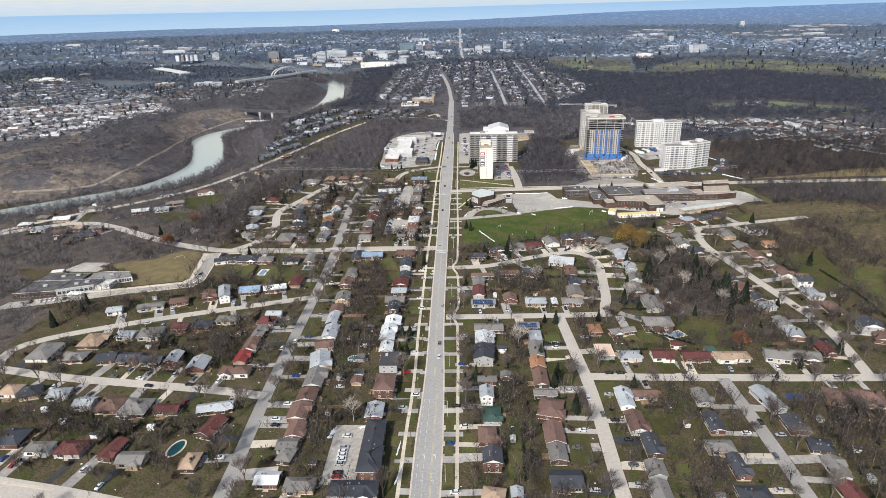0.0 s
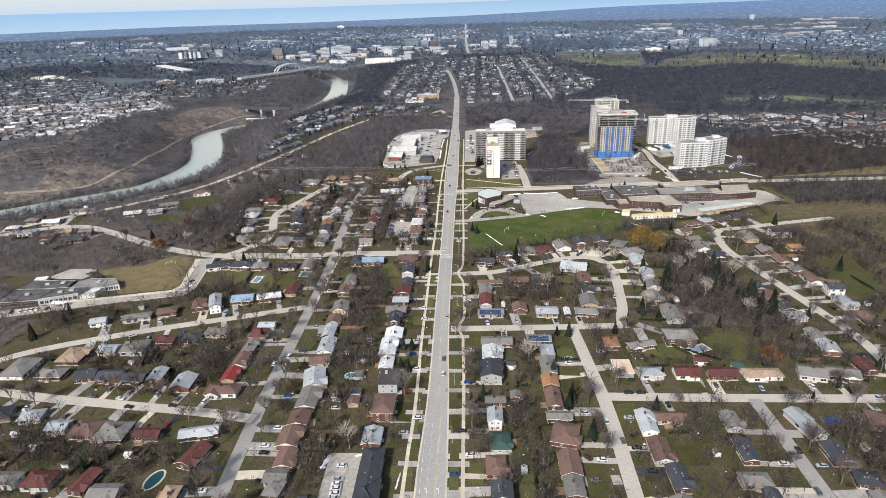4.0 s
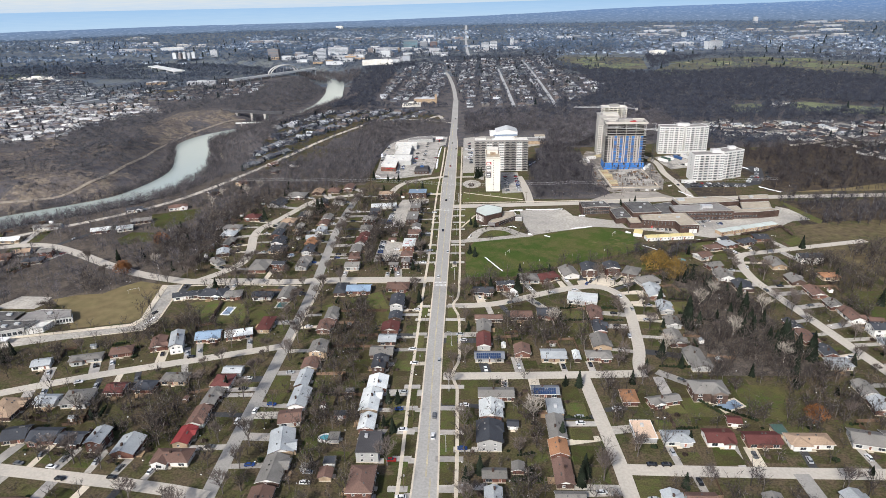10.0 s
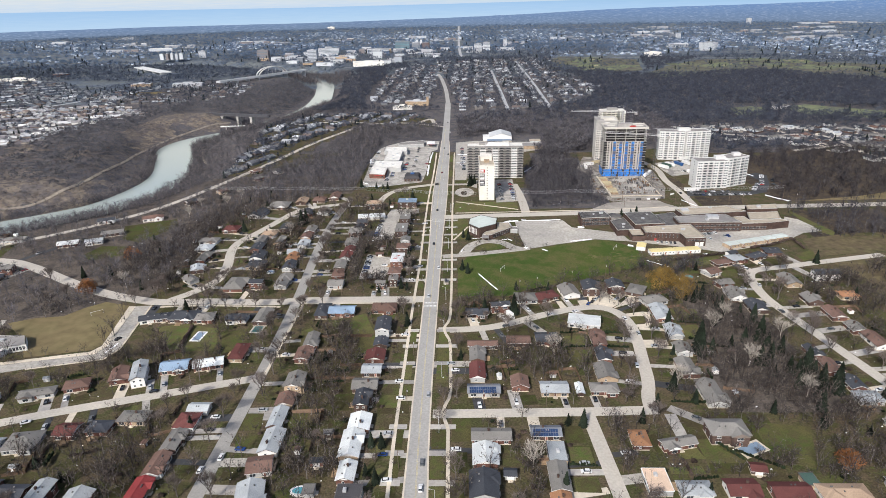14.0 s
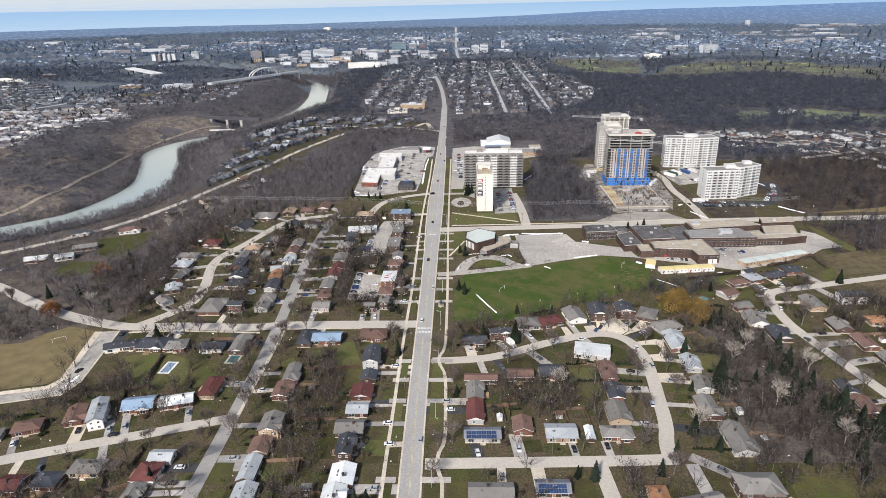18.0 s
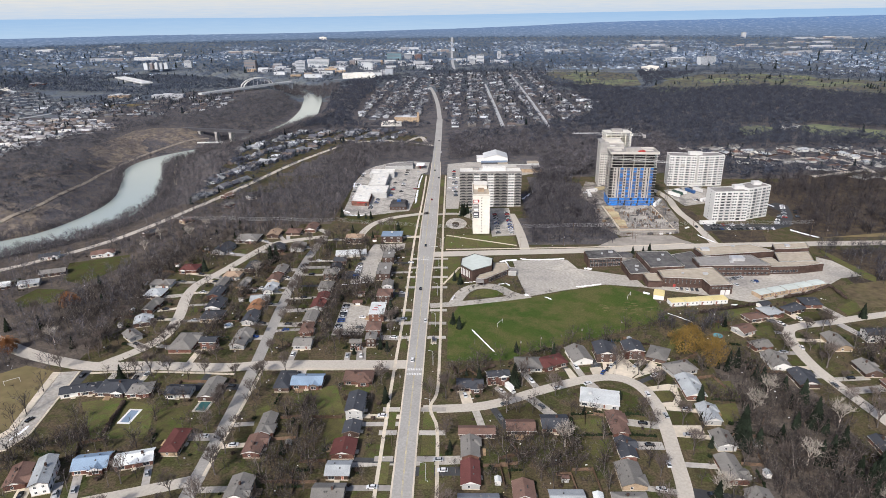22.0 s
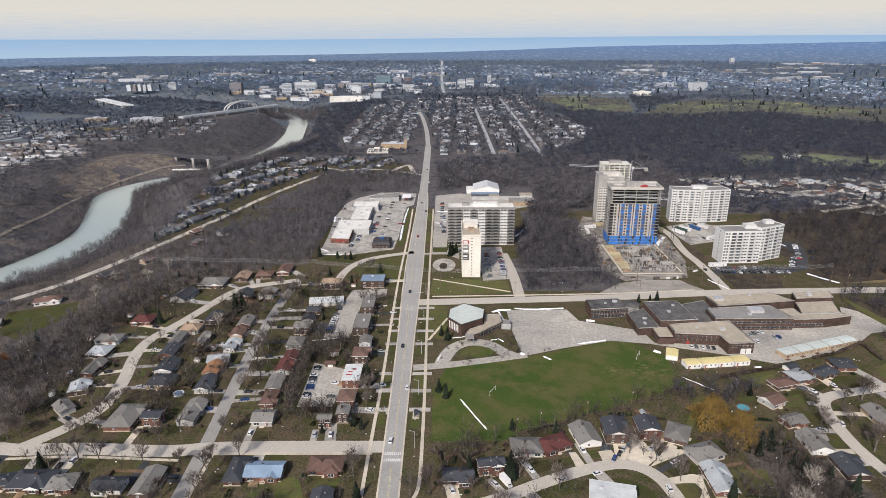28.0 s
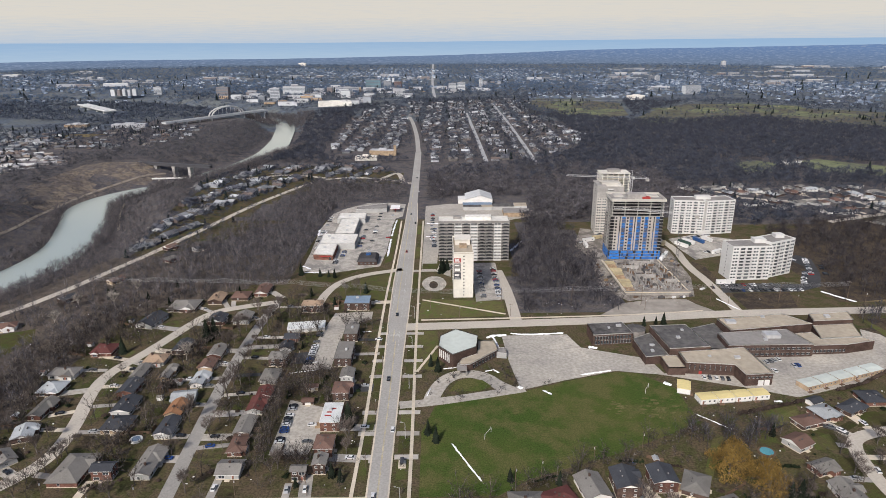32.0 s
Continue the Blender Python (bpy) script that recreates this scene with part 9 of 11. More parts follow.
for p, q in (((177, 71.4), (214.5, 82.5)), ((-140.9, -49.3), (-143.6, -25.5)), ((279.6, 112.6), (279.4, 92)), ((240, 93), (258.8, 100)), ((258.8, 100), (279, 112))):
    hedge_row(p, q, 1.2, 2.4, "shrub", "rough brown hedge along a lot's edge")
made = 0
for x, y, L, W, yaw, st in HOUSES:
    if st == "s" or L > 24 or y > 120 or hr.random() > 0.5 or made >= 85:
        continue
    d = np.hypot(RA[:, 0] - x, RA[:, 1] - y)
    k = int(d.argmin())
    way = Vector((RA[k][0] - x, RA[k][1] - y)).normalized()
    sd = Vector((-way.y, way.x))
    p = Vector((x, y)) - way * (W / 2 + hr.uniform(6, 12)) + sd * hr.uniform(-6, 2)
    q = p + (sd * hr.uniform(5, 11) if hr.random() < 0.6 else -way * hr.uniform(5, 10))
    if free(p.x, p.y, 0) and free(q.x, q.y, 0):
        made += 1
        green = hr.random() < 0.55
        hedge_row(tuple(p), tuple(q), hr.uniform(0.6, 0.9), hr.uniform(1.5, 3.2), "hedge" if green else "shrub", "dark clipped evergreen hedge along a backyard" if green else "bare brown hedge along a backyard")
# crumbs of old snow and pale litter in the yards
crumb = MB()
for _ in range(900):
    x, y = hr.uniform(-250, 270), hr.uniform(-285, 230)
    if free(x, y, 0) and not (12 < x < 155 and 14 < y < 190):
        w, t = hr.uniform(0.15, 0.55), hr.uniform(0, 3.1)
        ps = [(x + w * hr.uniform(0.5, 1.3) * math.cos(t + k), y + w * hr.uniform(0.3, 0.8) * math.sin(t + k)) for k in (0, 1.2, 2.5, 3.8, 5.0)]
        crumb.prism(ps, 0.0, hr.uniform(0.15, 0.3))
solid("snow_crumbs", crumb, M["snow"], "small white crumbs of old snow in the yards", "snow", "stuff")


# utility poles and lamps
def pole(x, y, yaw, lamp=False):
    ob = thing("street_lamp" if lamp else "utility_pole", "grey street lamp with a curved arm" if lamp else "wooden utility pole with a crossarm", "street lamp" if lamp else "utility pole", pose(x, y, 0, 0, 0, yaw), group="poles along the streets")
    part("pole", MB().cone((0, 0, 0), (0, 0, 9), 0.14, 0.1, 6), M["steel" if lamp else "wood_post"], ob)
    if lamp:
        part("arm", MB().cone((0, 0, 8.8), (1.8, 0, 9.4), 0.06, 0.05, 5), M["steel"], ob)
        part("lamp_head", MB().box(1.6, -0.15, 9.3, 2.4, 0.15, 9.45), M["steel"], ob)
    else:
        part("crossarm", MB().box(-0.08, -1.2, 8.3, 0.08, 1.2, 8.5), M["wood_post"], ob)
        part("transformer", MB().cone((0.3, 0, 7.0), (0.3, 0, 7.9), 0.25, 0.25, 8), M["steel"], ob)


for i in range(11):
    pole(9.4, -260 + i * 45, 180, True)
    pole(-6.8, -238 + i * 45, 0, False)
for x, y in ((-60, 16.5), (-30, 16.5), (-100, 13), (-140, 16), (58, 22), (70, 27), (95, 36), (120, 46), (40, 191), (75, 193), (110, 195), (170, 201), (230, 205), (280, 207), (330, 209), (86, -150), (89, -210), (89, -250), (60, -105), (30, -105)):
    pole(x, y, 90 if x % 2 else 0, False)
# the power line that crosses north of the crosstown road
PX = [-230, -180, -130, -80, -30, 20, 70, 120, 170, 220, 270, 320]
PY = [float(np.interp(x, [-230, -80, 20, 320], [236, 226, 206, 214])) for x in PX]
for x, y in zip(PX, PY):
    tw = thing("power_pole", "tall wooden power pole with two crossarms", "power pole", pose(x, y, 0), group="poles of the power line")
    part("pole", MB().cone((0, 0, zland(x, y)), (0, 0, 15), 0.2, 0.13, 6), M["wood_post"], tw)
    for z in (12.6, 14.4):
        part("crossarm", MB().box(-0.1, -1.6, z, 0.1, 1.6, z + 0.2), M["wood_post"], tw)
for z in (12.9, 14.7):
    for o in (-1.5, 0, 1.5):
        wire = MB()
        for x0, y0, x1, y1 in zip(PX, PY, PX[1:], PY[1:]):
            for k in range(6):
                p, q = k / 6, (k + 1) / 6
                wire.cone((x0 + (x1 - x0) * p, y0 + (y1 - y0) * p + o, z - 4 * p * (1 - p)), (x0 + (x1 - x0) * q, y0 + (y1 - y0) * q + o, z - 4 * q * (1 - q)), 0.035, 0.035, 3)
        solid("power_wire", wire, M["steel"], "thin pale overhead wire hung between poles", "wire", group="wires of the power line")
sg = thing("roof_lettering", "red painted bars on a white flat roof", "sign", pose(-27.6, 69.6, 5.75))
for u, v, w in ((-1.5, -3, 3.2), (-1.2, 0, 2.6), (0.6, 3, 2.4)):
    part("bar", MB().box(u - w / 2, v - 0.6, 0, u + w / 2, v + 0.6, 0.05), M["red"], sg)
# goal posts
for x, y, yaw in ((49, 57, 60), (138, 96, 60), (-212, -8, 35)):
    g = thing("goal", "white metal field goal frame", "goal", pose(x, y, 0, 0, 0, yaw))
    part("frame", MB().box(-3.6, -0.06, 0, -3.48, 0.06, 2.6).box(3.48, -0.06, 0, 3.6, 0.06, 2.6).box(-3.48, -0.06, 2.48, 3.48, 0.06, 2.6), M["trim"], g)
sh = thing("bus_shelter", "small glazed bus shelter beside the road", "bus shelter", pose(8.8, 36, 0))
part("roof", MB().box(-0.9, -2.2, 2.3, 0.9, 2.2, 2.45), M["darksteel"], sh)
part("pane", MB().box(-0.85, -2.1, 0.1, -0.8, 2.1, 2.3), M["glass"], sh)
part("slab", MB().box(-1.6, -2.8, 0, 1.8, 2.8, 0.22), M["concrete"], sh)


# ---- woods ----
wr = np.random.RandomState(3)


def twig_template(seed, n, h, w, tw):
    """A cheap bare tree for the woods: a trunk and a loose fan of twigs."""
    r = np.random.RandomState(seed)
    vs, fs = [], []
    b = 0.16 * h / 10
    vs += [(-b, -b * 0.6, -0.3), (b, -b * 0.6, -0.3), (0, b, -0.3), (0, 0, h * 0.75)]
    fs += [(0, 1, 3), (1, 2, 3), (2, 0, 3)]
    for _ in range(n):
        t, z0 = r.uniform(0, 6.283), h * r.uniform(0.25, 0.8)
        u = r.uniform(0.0, 0.5)
        p = np.array([math.cos(t) * w * u, math.sin(t) * w * u, z0])
        d = np.array([math.cos(t) * r.uniform(0.3, 1.0), math.sin(t) * r.uniform(0.3, 1.0), r.uniform(0.35, 1.0)])
        e = p + d / np.linalg.norm(d) * h * r.uniform(0.16, 0.36)
        e[2] = min(e[2], h)
        s = np.array([-math.sin(t + r.uniform(-1, 1)), math.cos(t + r.uniform(-1, 1)), r.uniform(-0.4, 0.4)]) * tw
        k = len(vs)
        vs += [tuple(p - s), tuple(p + s), tuple(e)]
        fs += [(k, k + 1, k + 2)]
    return np.array(vs), np.array(fs)


def wood_mass(name, pts, temps, material, label, smin, smax, z=None, category="woodland"):
    """Many trees as one mass."""
    V, F, o = [], [], 0
    zz = land(pts[:, 0], pts[:, 1]) if z is None else np.full(len(pts), z)
    for i, (x, y) in enumerate(pts):
        tv, tf = temps[wr.randint(len(temps))]
        a, s = wr.uniform(0, 6.283), wr.uniform(smin, smax)
        ca, sa = math.cos(a) * s, math.sin(a) * s
        v = np.empty_like(tv)
        v[:, 0], v[:, 1], v[:, 2] = tv[:, 0] * ca - tv[:, 1] * sa + x, tv[:, 0] * sa + tv[:, 1] * ca + y, tv[:, 2] * s + zz[i]
        V.append(v)
        F.append(tf + o)
        o += len(v)
    V, F = np.concatenate(V), np.concatenate(F)
    me = bpy.data.meshes.new(name)
    me.vertices.add(len(V))
    me.vertices.foreach_set("co", V.astype(np.float32).ravel())
    me.loops.add(len(F) * 3)
    me.loops.foreach_set("vertex_index", F.astype(np.int32).ravel())
    me.polygons.add(len(F))
    me.polygons.foreach_set("loop_start", np.arange(0, len(F) * 3, 3, dtype=np.int32))
    me.materials.append(material)
    me.update(calc_edges=True)
    return tagged(new(name, me), label, category, kind="stuff")


def scatter(poly, per, keep=None, clear=0):
    xs, ys = [p[0] for p in poly], [p[1] for p in poly]
    area = (max(xs) - min(xs)) * (max(ys) - min(ys))
    n = int(area / per)
    p = np.stack([wr.uniform(min(xs), max(xs), n), wr.uniform(min(ys), max(ys), n)], 1)
    ok = inside(poly, p[:, 0], p[:, 1])
    i, j = ((p[:, 1] - GY0) / CELL).astype(int), ((p[:, 0] - GX0) / CELL).astype(int)
    inn = (i >= 0) & (i < OCC.shape[0]) & (j >= 0) & (j < OCC.shape[1])
    occ = np.zeros(n, bool)
    occ[inn] = OCC[i[inn], j[inn]]
    ok &= ~occ
    if clear:
        ok &= river_gap(p[:, 0], p[:, 1]) > clear
    if keep is not None:
        ok &= keep(p[:, 0], p[:, 1])
    return p[ok]


def limb_template(seed, h, w, limbs, per, tw):
    """A bare yard tree: trunk, rising limbs and thin twigs off them."""
    r = np.random.RandomState(seed)
    b = 0.018 * h
    vs = [(-b, -b * 0.6, -0.3), (b, -b * 0.6, -0.3), (0, b, -0.3), (0, 0, h * 0.7)]
    fs = [(0, 1, 3), (1, 2, 3), (2, 0, 3)]
    for i in range(limbs):
        t = 6.283 * (i + r.uniform(0, 0.7)) / limbs
        p = np.array([0, 0, h * r.uniform(0.18, 0.45)])
        e = np.array([math.cos(t) * w * r.uniform(0.55, 1.0), math.sin(t) * w * r.uniform(0.55, 1.0), h * r.uniform(0.55, 0.98)])
        s = np.array([-math.sin(t), math.cos(t), 0]) * b * 0.5
        k = len(vs)
        vs += [tuple(p - s), tuple(p + s), tuple(e)]
        fs += [(k, k + 1, k + 2)]
        for _ in range(per):
            u = r.uniform(0.25, 1.0)
            q = p + (e - p) * u
            d = (e - p) / np.linalg.norm(e - p) * 0.6 + r.uniform(-1, 1, 3) * np.array([0.9, 0.9, 0.6]) + np.array([0, 0, 0.25])
            d = d / np.linalg.norm(d) * h * r.uniform(0.10, 0.22)
            s = np.cross(d, r.uniform(-1, 1, 3))
            s = s / (np.linalg.norm(s) + 1e-6) * tw
            k = len(vs)
            vs += [tuple(q - s), tuple(q + s), tuple(q + d)]
            fs += [(k, k + 1, k + 2)]
    return np.array(vs), np.array(fs)


def crown_template(seed, n, h, w, half, long):
    """A far bare tree: a trunk, and a loose rounded crown of twig clumps with gaps between."""
    r = np.random.RandomState(seed)
    b = 0.14 * h / 10
    vs = [(-b, -b * 0.6, -0.3), (b, -b * 0.6, -0.3), (0, b, -0.3), (0, 0, h * 0.7)]
    fs = [(0, 1, 3), (1, 2, 3), (2, 0, 3)]
    for i in range(n):
        t, s, q = r.uniform(0, 6.283), r.uniform(-0.3, 1), r.uniform(0.3, 0.85)
        c = math.sqrt(1 - s * s)
        out = np.array([c * math.cos(t), c * math.sin(t), s])
        p = np.array([w * q * out[0], w * q * out[1], h * (0.55 + 0.36 * q * s)])
        d = out + r.uniform(-0.6, 0.6, 3) + np.array([0, 0, 0.35])
        d /= np.linalg.norm(d)
        a = np.cross(d, r.uniform(-1, 1, 3))
        a *= half * r.uniform(0.6, 1.4) / (np.linalg.norm(a) + 1e-6)
        k = len(vs)
        vs += [tuple(p - a), tuple(p + a), tuple(p + d * long * r.uniform(0.6, 1.2))]
        fs += [(k, k + 1, k + 2)]
    return np.array(vs), np.array(fs)


def spruce_template(seed, h):
    """A far evergreen: tiers of drooping boughs round a stem."""
    r = np.random.RandomState(seed)
    vs, fs = [], []
    for i in range(6):
        z, R = h * (0.08 + 0.14 * i), h * 0.27 * (1 - i / 6.8)
        for j in range(5):
            t = 6.283 * (j + r.uniform(-0.3, 0.3)) / 5 + i
            q = R * r.uniform(0.8, 1.25)
            k = len(vs)
            vs += [(0, 0, z + h * 0.2), (math.cos(t - 0.6) * q, math.sin(t - 0.6) * q, z), (math.cos(t + 0.6) * q, math.sin(t + 0.6) * q, z)]
            fs += [(k, k + 1, k + 2)]
    return np.array(vs), np.array(fs)


YARDW = [limb_template(s, h, w, 8, 9, 0.10) for s, h, w in ((41, 12, 4.6), (42, 10, 4.2), (43, 14, 5.0), (44, 8, 3.6), (45, 6, 2.8))]
NEARW = [twig_template(s, 46, h, w, 0.13) for s, h, w in ((1, 12, 4.6), (2, 14, 4.4), (3, 10, 4.6), (4, 15, 4.8), (5, 8, 4.0))]
MIDW = [crown_template(s, 26, h, w, 0.42, 2.6) for s, h, w in ((11, 12, 3.8), (12, 14, 3.8), (13, 10, 4.2), (14, 12, 4.6))]
FARW = [crown_template(s, 8, h, w, 1.5, 4.2) for s, h, w in ((21, 10, 5.5), (22, 12, 5.5), (23, 8, 6.5))]
SPRUCE = [spruce_template(s, h) for s, h in ((51, 12), (52, 15), (53, 10))]
BRUSH = [twig_template(s, 22, h, w, 0.09) for s, h, w in ((31, 3.5, 1.8), (32, 2.6, 2.0))]


def lumpy(x, y, size, cut):
    return np.array([noise.noise(Vector((a / size, c / size, 3.7))) > cut for a, c in zip(x, y)], bool)


def behind(x, y, lo, size, cut):
    """Keeps clumps that stand well back from the streets, and a few strays."""
    d = np.full(np.shape(x), 1e9)
    for rx, ry in RA:
        d = np.minimum(d, (x - rx) ** 2 + (y - ry) ** 2)
    stray = wr.uniform(0, 1, np.shape(x)) < 0.17
    return ((d > lo * lo) & lumpy(x, y, size, cut)) | stray


near_pts = np.concatenate([
    scatter(WOODS[0], 24),
    scatter([(300, 120), (420, 100), (460, 190), (310, 190)], 30),
    scatter(WOODS[14], 40),
    scatter([(140, 54), (160, 58), (188, 60), (192, 52), (170, 44), (150, 46)], 20),
])
wood_mass("woodland", near_pts, NEARW, M["wood"], "dense bare brown-grey deciduous wood", 0.7, 1.15)
wood_mass("woodland", scatter([(318, 214), (620, 224), (640, 400), (430, 420), (340, 380), (346, 320), (348, 300)], 36), NEARW, M["darkwood"], "dense dark bare wood beyond the white blocks", 0.7, 1.2)
bank_pts = np.concatenate([
    scatter(WOODS[2], 44, keep=lambda x, y: ~inside(SUB_V, x, y), clear=24),
    scatter([(-330, -30), (-262, -100), (-262, -250), (-420, -250), (-420, -30)], 45),
    scatter([(-200, 300), (-184, 380), (-164, 470), (-150, 545), (-120, 600), (-92, 560), (-92, 262), (-130, 240), (-190, 250)], 34),
    scatter([(-560, 120), (-300, 120), (-290, 640), (-440, 640), (-460, 400)], 16, keep=lambda x, y: river_gap(x, y) < 38, clear=23),
    scatter(WOODS[15], 40),
])
wood_mass("woodland", bank_pts, NEARW, M["bankwood"], "bare grey-brown wood along the river valley", 0.65, 1.1)
tall_pts = np.concatenate([
    scatter([(-376, 650), (-340, 690), (-318, 740), (-300, 800), (-278, 870), (-250, 935), (-205, 940), (-225, 800), (-260, 735), (-300, 690), (-350, 630)], 16, keep=lambda x, y: ~inside([(-400, 715), (-330, 700), (-330, 745), (-400, 765)], x, y), clear=14),
    scatter([(-440, 1350), (-300, 1300), (-270, 1330), (-290, 1440), (-420, 1540), (-540, 1580)], 40, clear=9),
])
wood_mass("woodland", tall_pts, NEARW, M["bankwood"], "tall bare trees crowding the river's bank", 1.0, 1.5)
yard_pts = np.concatenate([
    scatter([(84.8, -120.3), (92.1, -116.0), (86.8, -172.5), (83.4, -171.0)], 7),
    scatter([(148, -110), (204, -112), (204, -60), (192, 0), (185, 20), (160, 10), (150, -40)], 58),
    scatter([(150, -172), (228, -172), (228, -112), (176, -112), (178, -148), (150, -150)], 55),
    scatter([(92, -265), (300, -265), (300, -192), (92, -192)], 60),
    scatter([(317, 72), (404, 85), (420, 10), (332, -32), (298, -42), (306, 3), (292, 29)], 60),
    scatter([(-255, -290), (-16, -290), (-16, 200), (-200, 200), (-255, 20)], 15, keep=lambda x, y: behind(x, y, 21, 15, -0.15)),
    scatter([(18, -290), (330, -290), (330, 70), (150, 10), (18, -6)], 14, keep=lambda x, y: behind(x, y, 21, 15, -0.15)),
    scatter([(90, 14), (155, 60), (160, 70), (110, 46), (64, 26), (52, 16)], 30),
    scatter([(28, -14), (16, 8), (40, 16), (54, 8)], 24),
    scatter([(-200, 20), (-16, 20), (-16, 240), (-190, 230)], 120),
])
wood_mass("yard_trees", yard_pts, YARDW, M["yardwood"], "bare grey-brown trees crowding the backyards", 0.55, 1.15, category="trees")
brush_pts = np.concatenate([
    scatter([(-300, 130), (-200, 60), (-160, 250), (-90, 280), (-90, 520), (-150, 560), (-230, 330)], 22, clear=40),
    scatter([(-480, 110), (-400, 190), (-330, 300), (-300, 420), (-330, 520), (-260, 300), (-360, 100)], 18, clear=28),
    scatter([(-560, 260), (-430, 280), (-400, 380), (-450, 560), (-470, 700), (-640, 560)], 26, clear=30),
    scatter([(76, 196), (154, 200), (160, 330), (150, 420), (112, 420), (92, 330)], 22),
])
garden_pts = np.concatenate([
    scatter([(148, -110), (210, -112), (206, -60), (190, 10), (160, 10), (150, -40)], 22),
    scatter([(60, 22), (112, 44), (155, 64), (158, 60), (112, 38), (62, 16)], 7),
    scatter([(140, -150), (228, -150), (228, -112), (140, -112)], 26),
    scatter([(90, -262), (300, -262), (300, -190), (90, -190)], 24),
    scatter([(-250, -285), (290, -285), (290, 60), (-230, 220)], 11, keep=lambda x, y: behind(x, y, 26, 13, 0.0)),
    scatter([(140, 56), (166, 72), (200, 80), (196, 62), (170, 44), (150, 46)], 9),
])
wood_mass("undergrowth", garden_pts, BRUSH, M["yardwood"], "bare brown bushes of yards and thickets", 0.7, 1.3, category="brush")
reed_pts = np.concatenate([scatter([(-640, 200), (-449, 240), (-413, 250), (-380, 300), (-375, 400), (-430, 540), (-430, 640), (-390, 742), (-450, 790), (-515, 750), (-504, 634), (-546, 559), (-650, 470), (-700, 400)], 16, keep=lambda x, y: lumpy(x, y, 20, -0.1), clear=25)])
wood_mass("undergrowth", reed_pts, BRUSH, M["reedbrush"], "tan and brown brush among dry reeds", 0.5, 1.2, category="brush")
wood_mass("undergrowth", brush_pts, BRUSH, M["wood"], "bare brown brush and undergrowth", 0.7, 1.3, category="brush")
# broad woods beyond the towers, with the clearings of the golf course left open
CLEARINGS = ([(472, 733), (514, 748), (535, 724), (494, 664), (460, 666)], [(562, 734), (611, 757), (646, 722), (706, 680), (720, 640), (666, 612), (611, 645), (568, 664)])
SUB_R = [(325, 572), (413, 587), (495, 563), (546, 572), (680, 548), (640, 400), (545, 330), (495, 317), (480, 387), (470, 435), (434, 442), (388, 475), (349, 483), (336, 527)]
GOLF_R = [(455, 1225), (577, 1428), (727, 1599), (902, 1592), (995, 1464), (1230, 1290), (1180, 980), (955, 1000), (855, 1130), (760, 1274), (601, 1210)]
GOLF_L = [(245, 1596), (336, 1769), (457, 1711), (551, 1642), (490, 1340), (401, 1278), (357, 1371), (239, 1359)]


def off(polys):
    """Keeps what lies in none of the polygons."""
    def keep(x, y):
        ok = np.ones(np.shape(x), bool)
        for q in polys:
            ok &= ~inside(q, x, y)
        return ok
    return keep


GAPS = [[(-610, 1170), (-590, 1190), (-400, 1460), (-350, 1400), (-500, 1130), (-545, 1085)], [(-1010, 1560), (-800, 1360), (-740, 1420), (-960, 1640)], [(-460, 700), (-315, 690), (-315, 750), (-460, 790)]]
open_bridge = off(GAPS)
open_wood = off([*CLEARINGS, SUB_R, GOLF_R, GOLF_L])
mid_pts = np.concatenate([
    scatter([(20, 540), (110, 430), (160, 420), (240, 450), (340, 400), (460, 420), (560, 560), (900, 620), (1150, 700), (1250, 1000), (1150, 1000), (930, 1040), (860, 1140), (760, 1280), (600, 1215), (460, 1230), (400, 1280), (290, 1300), (300, 1020), (270, 870), (190, 750), (60, 700), (10, 660)], 40, keep=open_wood),
    scatter([(640, 560), (700, 500), (1100, 400), (1250, 640), (1150, 700), (900, 620)], 70),
    scatter([(-140, 560), (-10, 560), (-10, 598), (-130, 606)], 40),
    scatter([(-240, 745), (-20, 745), (-20, 764), (-150, 770), (-150, 800), (-240, 800)], 45, clear=30),
    scatter([(-260, 800), (-160, 800), (-175, 1020), (-170, 1440), (-100, 1640), (-200, 1560), (-300, 1420), (-260, 1100)], 50, clear=30),
    scatter([(500, 250), (1100, 300), (1100, 620), (700, 540), (660, 420)], 90),
    scatter([(455, 1230), (577, 1435), (727, 1605), (560, 1650), (500, 1340)], 60),
    scatter([(240, 1355), (350, 1370), (400, 1270), (300, 1240), (260, 1280)], 90),
])
# Trees farther off take the bluer, haze-tinted palette.
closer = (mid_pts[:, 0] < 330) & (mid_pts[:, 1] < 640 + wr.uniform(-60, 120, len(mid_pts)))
wood_mass("woodland", mid_pts[closer], MIDW, M["nearmid"], "bare wood behind the apartment blocks, slight haze tint in colour", 0.75, 1.2)
wood_mass("woodland", mid_pts[~closer], MIDW, M["midwood"], "wide bare wood beyond the towers, colour tinted blue for haze", 0.75, 1.2)
